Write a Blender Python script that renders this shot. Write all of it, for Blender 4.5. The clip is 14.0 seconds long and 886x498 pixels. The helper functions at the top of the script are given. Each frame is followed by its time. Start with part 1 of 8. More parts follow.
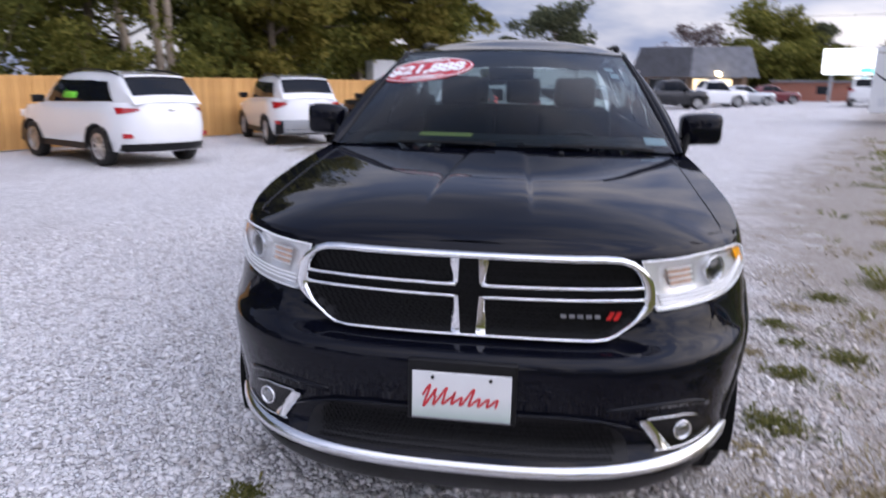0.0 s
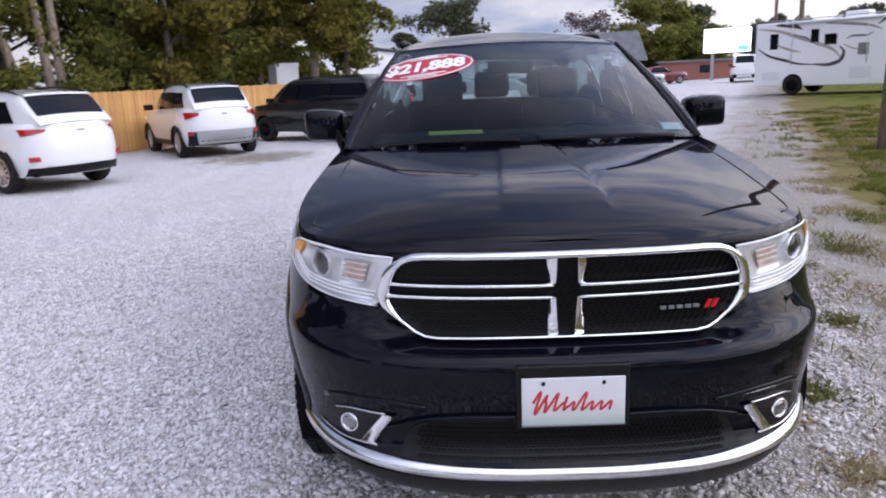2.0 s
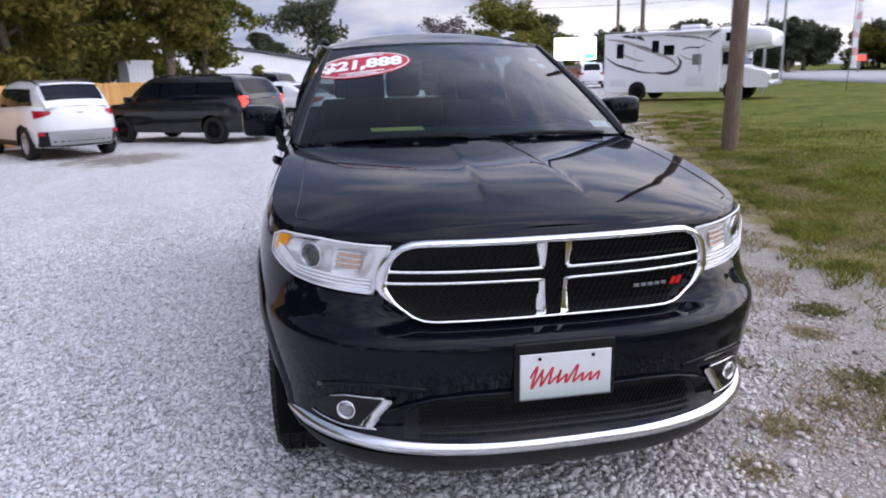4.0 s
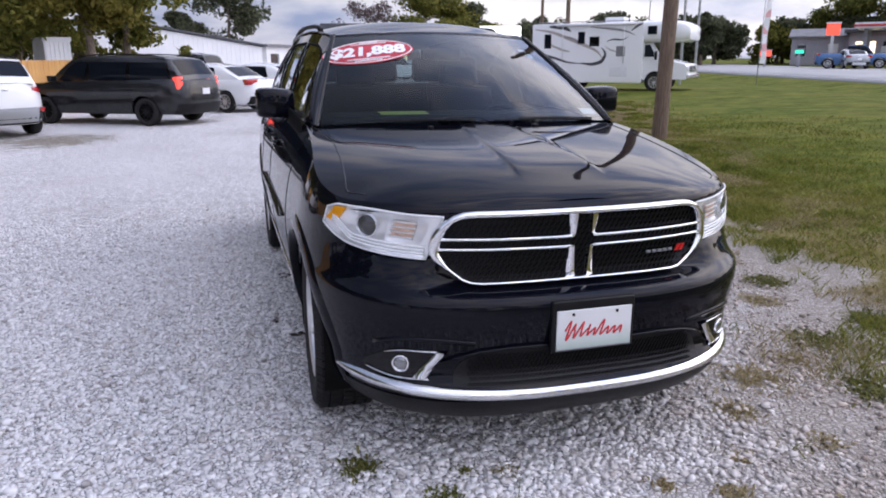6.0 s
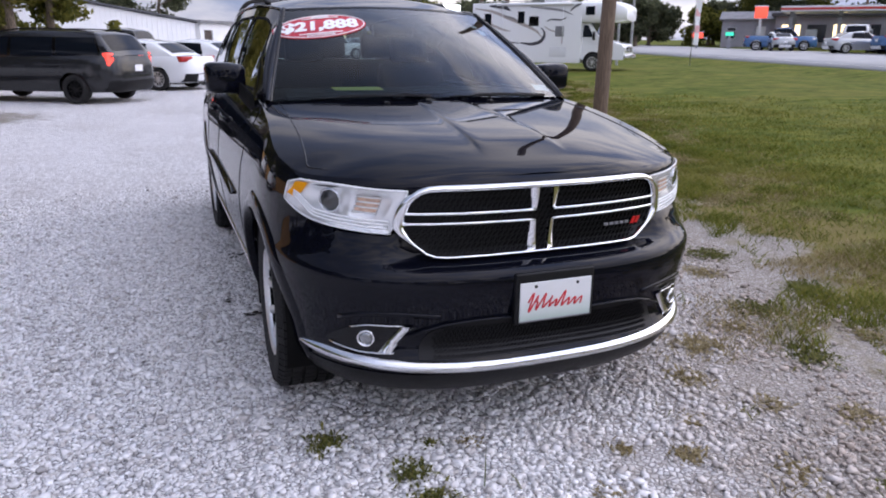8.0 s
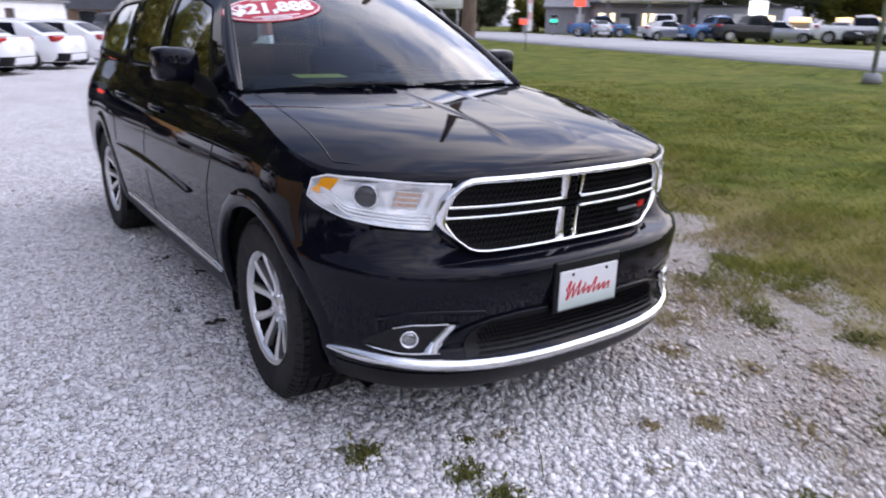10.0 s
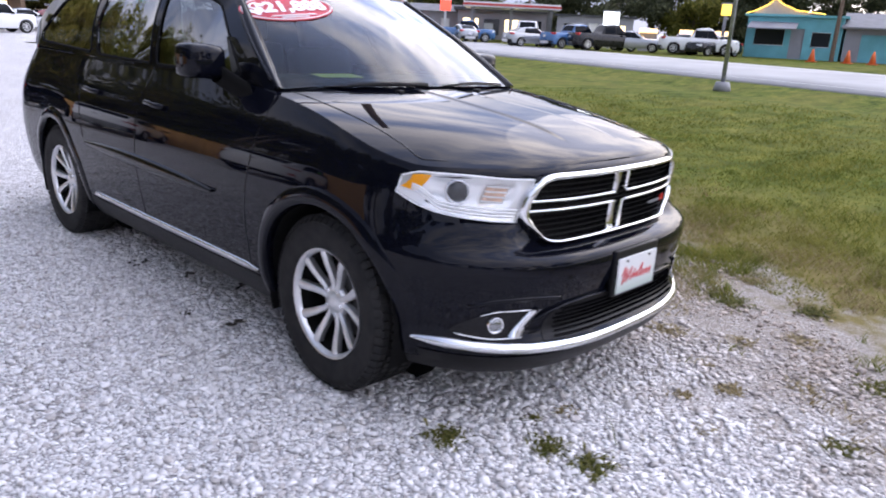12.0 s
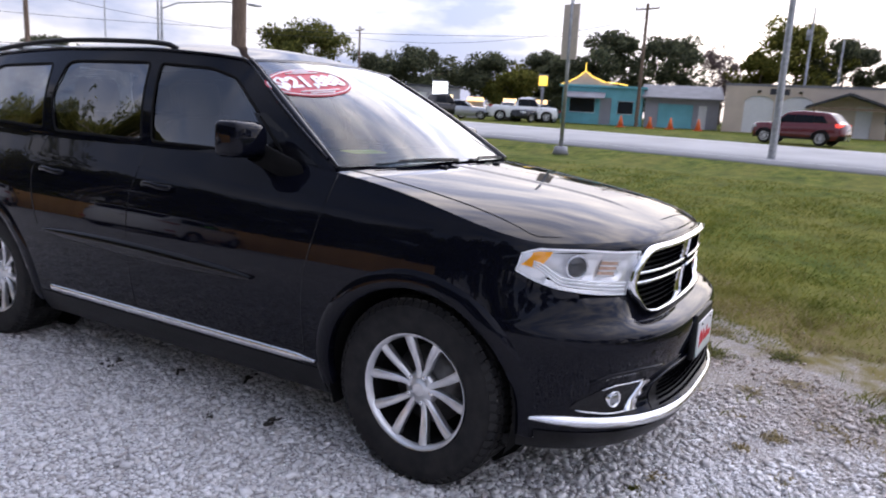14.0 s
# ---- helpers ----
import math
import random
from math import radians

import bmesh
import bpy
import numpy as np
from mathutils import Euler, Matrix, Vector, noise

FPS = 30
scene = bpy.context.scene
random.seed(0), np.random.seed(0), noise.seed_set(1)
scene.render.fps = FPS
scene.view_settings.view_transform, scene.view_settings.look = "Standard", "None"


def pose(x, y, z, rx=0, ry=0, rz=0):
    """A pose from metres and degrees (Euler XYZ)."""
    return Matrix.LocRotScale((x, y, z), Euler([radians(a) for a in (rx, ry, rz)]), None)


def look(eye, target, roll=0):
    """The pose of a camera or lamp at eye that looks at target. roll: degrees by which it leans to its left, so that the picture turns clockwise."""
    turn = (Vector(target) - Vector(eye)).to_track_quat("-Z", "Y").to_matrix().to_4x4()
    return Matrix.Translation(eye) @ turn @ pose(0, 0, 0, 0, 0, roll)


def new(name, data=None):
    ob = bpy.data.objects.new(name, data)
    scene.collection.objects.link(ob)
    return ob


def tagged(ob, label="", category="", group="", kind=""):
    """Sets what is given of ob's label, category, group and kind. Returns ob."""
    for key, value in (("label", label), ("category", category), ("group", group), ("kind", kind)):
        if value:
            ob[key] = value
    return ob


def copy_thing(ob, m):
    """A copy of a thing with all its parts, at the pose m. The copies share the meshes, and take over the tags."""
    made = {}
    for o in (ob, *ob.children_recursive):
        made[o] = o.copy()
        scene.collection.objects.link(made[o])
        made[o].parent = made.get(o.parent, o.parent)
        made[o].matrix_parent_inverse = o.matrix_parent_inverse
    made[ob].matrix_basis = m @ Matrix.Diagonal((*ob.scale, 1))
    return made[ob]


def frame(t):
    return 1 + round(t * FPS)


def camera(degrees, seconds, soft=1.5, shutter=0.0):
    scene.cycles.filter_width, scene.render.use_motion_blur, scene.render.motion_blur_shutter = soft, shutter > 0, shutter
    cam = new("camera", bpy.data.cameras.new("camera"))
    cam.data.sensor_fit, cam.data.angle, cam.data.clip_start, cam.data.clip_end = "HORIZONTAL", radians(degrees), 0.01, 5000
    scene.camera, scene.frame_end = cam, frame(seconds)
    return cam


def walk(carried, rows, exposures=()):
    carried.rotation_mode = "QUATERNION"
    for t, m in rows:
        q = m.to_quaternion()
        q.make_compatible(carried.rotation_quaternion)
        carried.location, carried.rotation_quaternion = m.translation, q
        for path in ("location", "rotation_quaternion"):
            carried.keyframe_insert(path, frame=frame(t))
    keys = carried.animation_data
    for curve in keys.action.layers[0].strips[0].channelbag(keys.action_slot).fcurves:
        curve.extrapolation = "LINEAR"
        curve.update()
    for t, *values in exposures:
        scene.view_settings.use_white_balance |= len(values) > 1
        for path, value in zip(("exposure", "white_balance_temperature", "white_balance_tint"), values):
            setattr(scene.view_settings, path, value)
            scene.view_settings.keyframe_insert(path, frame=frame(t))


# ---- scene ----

cam = camera(63.5, 14.0, soft=1.9, shutter=0.5)
PATH = [
    (0, (0.243, -2.932, 1.523), (-0.042, -1.005, 1.071), 0.6),
    (0.5, (0.028, -3.018, 1.522), (-0.04, -1.097, 0.971), -1.1),
    (1, (-0.145, -3.09, 1.538), (-0.114, -1.154, 1.04), 1),
    (1.5, (-0.243, -3.042, 1.528), (-0.335, -1.116, 0.999), 1.1),
    (2, (-0.325, -2.869, 1.534), (-0.357, -0.924, 1.07), -2.8),
    (2.5, (-0.43, -2.812, 1.527), (-0.377, -0.891, 0.976), -2.4),
    (3, (-0.575, -2.924, 1.519), (-0.311, -1.002, 1.033), -1),
    (3.5, (-0.661, -2.976, 1.534), (-0.347, -1.064, 1.039), -1),
    (4, (-0.757, -2.939, 1.527), (-0.403, -1.028, 1.056), -1.7),
    (4.2, (-0.799, -2.908, 1.523), (-0.412, -1.016, 1.002), -3),
    (6.3, (-1.286, -3.165, 1.548), (-0.714, -1.316, 1.039), 0),
    (6.5, (-1.299, -3.177, 1.526), (-0.751, -1.32, 1.017), 0.8),
    (7, (-1.32, -3.157, 1.522), (-0.729, -1.32, 0.994), 1.1),
    (7.2, (-1.313, -3.161, 1.529), (-0.692, -1.337, 0.991), 1.3),
    (9.3, (-1.565, -2.779, 1.514), (-0.754, -1.049, 0.92), -0.9),
    (9.5, (-1.642, -2.713, 1.49), (-0.754, -1.018, 0.907), 1.4),
    (10, (-1.935, -2.698, 1.528), (-0.834, -1.137, 0.93), 1.1),
    (10.5, (-2.052, -2.58, 1.523), (-0.847, -1.108, 0.901), 1.9),
    (11, (-2.178, -2.419, 1.504), (-0.94, -0.984, 0.854), 0.5),
    (11.5, (-2.444, -2.399, 1.52), (-1.03, -1.126, 0.896), 0.9),
    (12, (-2.652, -2.306, 1.515), (-1.263, -0.987, 0.933), 3),
    (12.5, (-2.748, -2.037, 1.5), (-1.277, -0.831, 0.884), 0.2),
    (13, (-2.901, -1.842, 1.501), (-1.424, -0.564, 1.058), 1.3),
    (13.5, (-3.127, -1.634, 1.518), (-1.518, -0.511, 1.106), 0.2),
    (14, (-3.224, -1.424, 1.503), (-1.521, -0.441, 1.116), 3),
]
walk(cam, [(t, look(eye, target, roll)) for t, eye, target, roll in PATH],
     exposures=((0, .66), (4.0, .72), (7.0, .62), (9.6, .78), (10.2, .86), (10.8, 1.02), (13.0, 1.06), (13.5, .76), (14, .72)))
scene.view_settings.exposure = 0.5

# ---- sky and sun: an overcast evening ----
world = bpy.data.worlds.new("evening_sky")
scene.world = world
world.use_nodes = True
wn, wl = world.node_tree.nodes, world.node_tree.links
wn.clear()
w_out = wn.new("ShaderNodeOutputWorld")
w_bg = wn.new("ShaderNodeBackground")
w_sky = wn.new("ShaderNodeTexSky")
w_sky.sky_type = "NISHITA"
w_sky.sun_disc = False
w_sky.sun_elevation = radians(19)
w_sky.sun_rotation = radians(87)
w_sky.air_density, w_sky.dust_density, w_sky.ozone_density = 1.0, 2.0, 2.0
w_co = wn.new("ShaderNodeTexCoord")
w_map = wn.new("ShaderNodeMapping")
w_map.inputs["Scale"].default_value = (1.0, 1.0, 3.2)
w_noise = wn.new("ShaderNodeTexNoise")
w_noise.inputs["Scale"].default_value = 3.3
w_noise.inputs["Detail"].default_value = 7
w_noise.inputs["Roughness"].default_value = 0.55
w_ramp = wn.new("ShaderNodeValToRGB")
w_ramp.color_ramp.elements[0].position, w_ramp.color_ramp.elements[0].color = 0.40, (2.0, 2.35, 3.75, 1)
w_ramp.color_ramp.elements[1].position, w_ramp.color_ramp.elements[1].color = 0.62, (6.45, 6.05, 6.38, 1)
w_mix = wn.new("ShaderNodeMixRGB")
w_mix.inputs["Fac"].default_value = 0.93
# overcast: brighter overhead than at the horizon, and brighter towards the low sun
w_sep = wn.new("ShaderNodeSeparateXYZ")
wl.new(w_co.outputs["Generated"], w_sep.inputs[0])


def w_math(op, a, b):
    x = wn.new("ShaderNodeMath")
    x.operation = op
    for s, v in zip(x.inputs, (a, b)):
        if isinstance(v, (int, float)):
            s.default_value = v
        else:
            wl.new(v, s)
    return x.outputs[0]


w_up = w_math("ADD", w_math("MULTIPLY", w_math("MAXIMUM", w_sep.outputs[2], 0.0), 1.05), 0.88)
w_side = w_math("MAXIMUM", w_math("ADD", w_math("ADD", w_math("MULTIPLY", w_sep.outputs[0], .24), w_math("MULTIPLY", w_sep.outputs[1], -.20)), .98), .40)
# a bank of heavier cloud hangs high in the north-west
w_nw = w_math("MAXIMUM", w_math("SUBTRACT", w_sep.outputs[1], w_math("MULTIPLY", w_sep.outputs[0], .6)), 0.0)
w_low = w_math("MULTIPLY", w_math("MINIMUM", w_math("MAXIMUM", w_sep.outputs[2], 0.0), .15), 2.3)
w_top = w_math("MULTIPLY", w_math("MAXIMUM", w_math("SUBTRACT", w_sep.outputs[2], .42), 0.0), 3.4)
w_west = w_math("MULTIPLY", w_math("MULTIPLY", w_math("MAXIMUM", w_math("MULTIPLY", w_sep.outputs[0], -1.0), 0.0), w_math("MAXIMUM", w_math("SUBTRACT", w_sep.outputs[2], .13), 0.0)), 1.4)
w_bank = w_math("MINIMUM", w_math("ADD", w_math("MULTIPLY", w_nw, w_math("ADD", w_low, w_top)), w_west), 1.0)
w_cloud = w_math("SUBTRACT", 1.0, w_math("MULTIPLY", w_bank, .60))
# added brightening of the unseen eastern sky, to lift hood and ground
w_high = w_math("MINIMUM", w_math("MAXIMUM", w_math("MULTIPLY", w_math("SUBTRACT", w_sep.outputs[2], .17), 4.0), 0.0), 1.0)
w_lit_east = w_math("ADD", 1.0, w_math("MULTIPLY", w_math("MULTIPLY", w_high, w_math("MAXIMUM", w_sep.outputs[0], 0.0)), .8))
w_gain = w_math("MULTIPLY", w_math("MULTIPLY", w_math("MULTIPLY", w_up, w_side), w_cloud), w_lit_east)
w_lit = wn.new("ShaderNodeVectorMath")
w_lit.operation = "SCALE"
w_blue = wn.new("ShaderNodeMixRGB")
w_blue.inputs["Color2"].default_value = (2.35, 2.95, 4.75, 1)
wl.new(w_math("MULTIPLY", w_bank, .62), w_blue.inputs["Fac"])
wl.new(w_ramp.outputs["Color"], w_blue.inputs["Color1"])
wl.new(w_blue.outputs["Color"], w_lit.inputs[0])
wl.new(w_gain, w_lit.inputs["Scale"])
wl.new(w_co.outputs["Generated"], w_map.inputs["Vector"])
wl.new(w_map.outputs["Vector"], w_noise.inputs["Vector"])
wl.new(w_noise.outputs["Fac"], w_ramp.inputs["Fac"])
wl.new(w_sky.outputs["Color"], w_mix.inputs["Color1"])
wl.new(w_lit.outputs["Vector"], w_mix.inputs["Color2"])
wl.new(w_mix.outputs["Color"], w_bg.inputs["Color"])
w_bg.inputs["Strength"].default_value = 0.145
wl.new(w_bg.outputs["Background"], w_out.inputs["Surface"])
sun = new("sun", bpy.data.lights.new("sun", "SUN"))
sun.data.energy, sun.data.angle, sun.data.color = 0.40, radians(60), (1.0, 0.86, 0.72)
sun.matrix_world = look((90, 5, 32), (0, 0, 0))

# ---- helpers for building ----


def mesh_of(name, bm, smooth=True):
    me = bpy.data.meshes.new(name)
    bm.normal_update()
    bm.to_mesh(me)
    bm.free()
    if smooth:
        for p in me.polygons:
            p.use_smooth = True
    return me


def place(name, me, mat, parent=None, m=None, label=""):
    ob = new(name, me)
    if mat is not None and not me.materials:
        me.materials.append(mat)
    if parent is not None:
        ob.parent = parent
    if m is not None:
        ob.matrix_basis = m
    if label:
        ob["label"] = label
    return ob


def part(name, bm, mat, parent, label="", smooth=True, m=None):
    return place(name, mesh_of(name, bm, smooth), mat, parent, m, label)


def sharp(ob, degrees=35):
    """Keeps edges sharper than the angle crisp."""
    ob.data.set_sharp_from_angle(angle=radians(degrees))
    return ob


def thing(name, m, label, category, group="", kind=""):
    ob = new(name)
    ob.empty_display_size = 0.2
    ob.matrix_basis = m
    return tagged(ob, label, category, group, kind)


def box_bm(x0, x1, y0, y1, z0, z1, bevel=0.0, seg=2, bm=None):
    bm = bm or bmesh.new()
    r = bmesh.ops.create_cube(bm, size=1)
    vs = r["verts"]
    for v in vs:
        v.co = Vector((x0 + (v.co.x + .5) * (x1 - x0), y0 + (v.co.y + .5) * (y1 - y0), z0 + (v.co.z + .5) * (z1 - z0)))
    if bevel > 0:
        es = list({e for v in vs for e in v.link_edges})
        bmesh.ops.bevel(bm, geom=es, offset=bevel, segments=seg, profile=0.7, affect="EDGES", clamp_overlap=True)
    return bm


def cyl_bm(p0, p1, r0, r1=None, n=16, bm=None, caps=True):
    bm = bm or bmesh.new()
    r1 = r0 if r1 is None else r1
    p0, p1 = Vector(p0), Vector(p1)
    d = p1 - p0
    m = Matrix.Translation((p0 + p1) / 2) @ d.to_track_quat("Z", "Y").to_matrix().to_4x4()
    bmesh.ops.create_cone(bm, cap_ends=caps, segments=n, radius1=r0, radius2=r1, depth=d.length, matrix=m)
    return bm


def grid_bm(rows, bm=None, closed=False):
    """A sheet through rows of points, all of one length."""
    bm = bm or bmesh.new()
    vs = [[bm.verts.new(p) for p in row] for row in rows]
    n = len(rows[0])
    for i in range(len(rows) - 1):
        for j in range(n if closed else n - 1):
            k = (j + 1) % n
            try:
                bm.faces.new((vs[i][j], vs[i][k], vs[i + 1][k], vs[i + 1][j]))
            except ValueError:
                pass
    return bm


def tube_bm(pts, r, n=8, bm=None, closed=False, flat=None):
    """A bar along a line of points. flat: (width, height, up) for a flattened section."""
    pts = [Vector(p) for p in pts]
    rows = []
    c = len(pts)
    for i, p in enumerate(pts):
        a = pts[(i - 1) % c] if closed or i > 0 else p
        b = pts[(i + 1) % c] if closed or i < c - 1 else p
        t = (b - a).normalized()
        up = Vector(flat[2]) if flat else (Vector((0, 0, 1)) if abs(t.z) < .9 else Vector((1, 0, 0)))
        s = t.cross(up).normalized()
        u = s.cross(t).normalized()
        wx, wz = (flat[0], flat[1]) if flat else (r, r)
        rows.append([p + s * (wx * math.cos(2 * math.pi * k / n)) + u * (wz * math.sin(2 * math.pi * k / n)) for k in range(n)])
    if closed:
        rows.append(rows[0])
    bm = grid_bm(rows, bm, closed=True)
    if not closed:
        bm.verts.ensure_lookup_table()
        m = len(bm.verts)
        try:
            bm.faces.new([bm.verts[m - n + k] for k in range(n)])
            bm.faces.new([bm.verts[m - len(rows) * n + k] for k in range(n)][::-1])
        except ValueError:
            pass
    else:
        bmesh.ops.remove_doubles(bm, verts=bm.verts, dist=1e-5)
    return bm


def lathe_bm(profile, n=48, axis="x", bm=None):
    """Turns (along, radius) pairs about an axis."""
    rows = []
    for a, r in profile:
        row = []
        for k in range(n):
            c, s = math.cos(2 * math.pi * k / n), math.sin(2 * math.pi * k / n)
            row.append((a, r * c, r * s) if axis == "x" else ((r * c, r * s, a) if axis == "z" else (r * c, a, r * s)))
        rows.append(row)
    return grid_bm(rows, bm, closed=True)


def poly_bm(pts, depth, bm=None):
    """A flat outline with thickness: pts lie on one face, depth is a vector."""
    bm = bm or bmesh.new()
    a = [bm.verts.new(p) for p in pts]
    b = [bm.verts.new(Vector(p) + Vector(depth)) for p in pts]
    bm.faces.new(a)
    bm.faces.new(b[::-1])
    n = len(pts)
    for i in range(n):
        bm.faces.new((a[i], b[i], b[(i + 1) % n], a[(i + 1) % n]))
    bmesh.ops.recalc_face_normals(bm, faces=bm.faces)
    return bm


def lerp(a, b, t):
    return a + (b - a) * t


def curve1(keys, x):
    """A smooth line through (x, value) pairs."""
    xs = [k[0] for k in keys]
    if x <= xs[0]:
        return keys[0][1]
    if x >= xs[-1]:
        return keys[-1][1]
    i = max(j for j in range(len(xs)) if xs[j] <= x)
    x0, x1 = xs[i], xs[i + 1]
    y0, y1 = keys[i][1], keys[i + 1][1]
    def slope(j):
        if j == 0 or j == len(xs) - 1:
            return (keys[min(j + 1, len(xs) - 1)][1] - keys[max(j - 1, 0)][1]) / (xs[min(j + 1, len(xs) - 1)] - xs[max(j - 1, 0)])
        d0 = (keys[j][1] - keys[j - 1][1]) / (xs[j] - xs[j - 1])
        d1 = (keys[j + 1][1] - keys[j][1]) / (xs[j + 1] - xs[j])
        return 0 if d0 * d1 <= 0 else 2 * d0 * d1 / (d0 + d1)
    h = x1 - x0
    t = (x - x0) / h
    m0, m1 = slope(i) * h, slope(i + 1) * h
    return (2*t**3 - 3*t**2 + 1) * y0 + (t**3 - 2*t**2 + t) * m0 + (-2*t**3 + 3*t**2) * y1 + (t**3 - t**2) * m1


def sstep(a, b, x):
    t = min(1, max(0, (x - a) / (b - a)))
    return t * t * (3 - 2 * t)

# ---- materials ----


class Mat:
    """A small builder round a Principled material."""

    def __init__(self, name, colour=(.5, .5, .5), rough=.5, metal=0.0, **more):
        self.m = bpy.data.materials.new(name)
        self.m.use_nodes = True
        self.n, self.l = self.m.node_tree.nodes, self.m.node_tree.links
        self.p = self.n["Principled BSDF"]
        self.p.inputs["Base Color"].default_value = (*colour, 1)
        self.p.inputs["Roughness"].default_value = rough
        self.p.inputs["Metallic"].default_value = metal
        for k, v in more.items():
            self.p.inputs[k.replace("_", " ")].default_value = v
        self.co = None

    def coords(self, kind="Object"):
        if self.co is None:
            self.co = self.n.new("ShaderNodeTexCoord")
        return self.co.outputs[kind]

    def noise(self, scale, detail=4, rough=.55, stretch=None, kind="Object"):
        v = self.coords(kind)
        if stretch:
            mp = self.n.new("ShaderNodeMapping")
            mp.inputs["Scale"].default_value = stretch
            self.l.new(v, mp.inputs["Vector"])
            v = mp.outputs["Vector"]
        t = self.n.new("ShaderNodeTexNoise")
        t.inputs["Scale"].default_value = scale
        t.inputs["Detail"].default_value = detail
        t.inputs["Roughness"].default_value = rough
        self.l.new(v, t.inputs["Vector"])
        return t.outputs["Fac"]

    def voronoi(self, scale, feature="F1", out="Distance", kind="Object"):
        t = self.n.new("ShaderNodeTexVoronoi")
        t.feature = feature
        t.inputs["Scale"].default_value = scale
        self.l.new(self.coords(kind), t.inputs["Vector"])
        return t.outputs[out]

    def ramp(self, fac, stops):
        r = self.n.new("ShaderNodeValToRGB")
        e = r.color_ramp.elements
        while len(e) < len(stops):
            e.new(.5)
        for el, (pos, col) in zip(e, stops):
            el.position = pos
            el.color = (*col, 1) if len(col) == 3 else col
        self.l.new(fac, r.inputs["Fac"])
        return r.outputs["Color"]

    def mix(self, fac, a, b, blend="MIX"):
        x = self.n.new("ShaderNodeMixRGB")
        x.blend_type = blend
        for s, v in ((x.inputs["Fac"], fac), (x.inputs["Color1"], a), (x.inputs["Color2"], b)):
            if isinstance(v, (int, float)):
                s.default_value = v
            elif isinstance(v, tuple):
                s.default_value = (*v, 1)
            else:
                self.l.new(v, s)
        return x.outputs["Color"]

    def math(self, op, a, b=0.0, c=0.0):
        x = self.n.new("ShaderNodeMath")
        x.operation = op
        for s, v in zip(x.inputs, (a, b, c)):
            if isinstance(v, (int, float)):
                s.default_value = v
            else:
                self.l.new(v, s)
        return x.outputs[0]

    def rand(self):
        return self.n.new("ShaderNodeObjectInfo").outputs["Random"]

    def island(self):
        return self.n.new("ShaderNodeNewGeometry").outputs["Random Per Island"]

    def base(self, v):
        self.l.new(v, self.p.inputs["Base Color"])
        return self

    def rough(self, v):
        self.l.new(v, self.p.inputs["Roughness"])
        return self

    def bump(self, h, strength=.3, dist=.01):
        b = self.n.new("ShaderNodeBump")
        b.inputs["Strength"].default_value = strength
        b.inputs["Distance"].default_value = dist
        self.l.new(h, b.inputs["Height"])
        self.l.new(b.outputs["Normal"], self.p.inputs["Normal"])
        return self


def plain(name, colour, rough=.5, metal=0.0, vary=.12, scale=6.0, **more):
    """A surface with soft blotches and a fine grain."""
    k = Mat(name, colour, rough, metal, **more)
    a = k.noise(scale, 5)
    c0 = tuple(max(0, c * (1 - vary)) for c in colour)
    c1 = tuple(min(1, c * (1 + vary)) for c in colour)
    k.base(k.ramp(a, [(.3, c0), (.7, c1)]))
    r = k.ramp(k.noise(scale * 3.1, 3), [(.3, (max(0, rough - .06),) * 3), (.7, (min(1, rough + .06),) * 3)])
    k.rough(r)
    return k.m


def paint(name, colour, flake=0.0, dust=.04, rough=.12, spec=.3, coat=1.0):
    """Clear-coated car paint with a thin film of dust."""
    k = Mat(name, colour, rough, flake, Coat_Weight=coat, Coat_Roughness=.03)
    d = k.noise(3.0, 6, .65)
    fine = k.noise(160, 2)
    dusty = k.math("MULTIPLY", k.math("MULTIPLY", d, fine), dust * 3)
    k.base(k.mix(dusty, colour, (.42, .40, .38)))
    k.rough(k.ramp(d, [(.3, (rough,) * 3), (.75, (rough + .12,) * 3)]))
    k.p.inputs["Specular IOR Level"].default_value = spec
    return k.m


def glass(name, tint, gloss=1.0, base=0.0):
    """A thin pane: tinted see-through with a mirror-like surface."""
    m = bpy.data.materials.new(name)
    m.use_nodes = True
    n, l = m.node_tree.nodes, m.node_tree.links
    n.clear()
    o = n.new("ShaderNodeOutputMaterial")
    t = n.new("ShaderNodeBsdfTransparent")
    t.inputs["Color"].default_value = (*tint, 1)
    g = n.new("ShaderNodeBsdfGlossy")
    g.inputs["Roughness"].default_value = .015
    g.inputs["Color"].default_value = (.95, .97, 1, 1)
    f = n.new("ShaderNodeFresnel")
    f.inputs["IOR"].default_value = 1.52
    s = n.new("ShaderNodeMath")
    s.operation = "MULTIPLY_ADD"
    s.inputs[1].default_value = 1.25 * gloss
    s.inputs[2].default_value = base
    s.use_clamp = True
    mx = n.new("ShaderNodeMixShader")
    l.new(f.outputs[0], s.inputs[0])
    l.new(s.outputs[0], mx.inputs["Fac"])
    l.new(t.outputs[0], mx.inputs[1])
    l.new(g.outputs[0], mx.inputs[2])
    l.new(mx.outputs[0], o.inputs["Surface"])
    return m


def glow(name, colour, strength):
    k = Mat(name, colour, .4)
    k.p.inputs["Emission Color"].default_value = (*colour, 1)
    k.p.inputs["Emission Strength"].default_value = strength
    return k.m


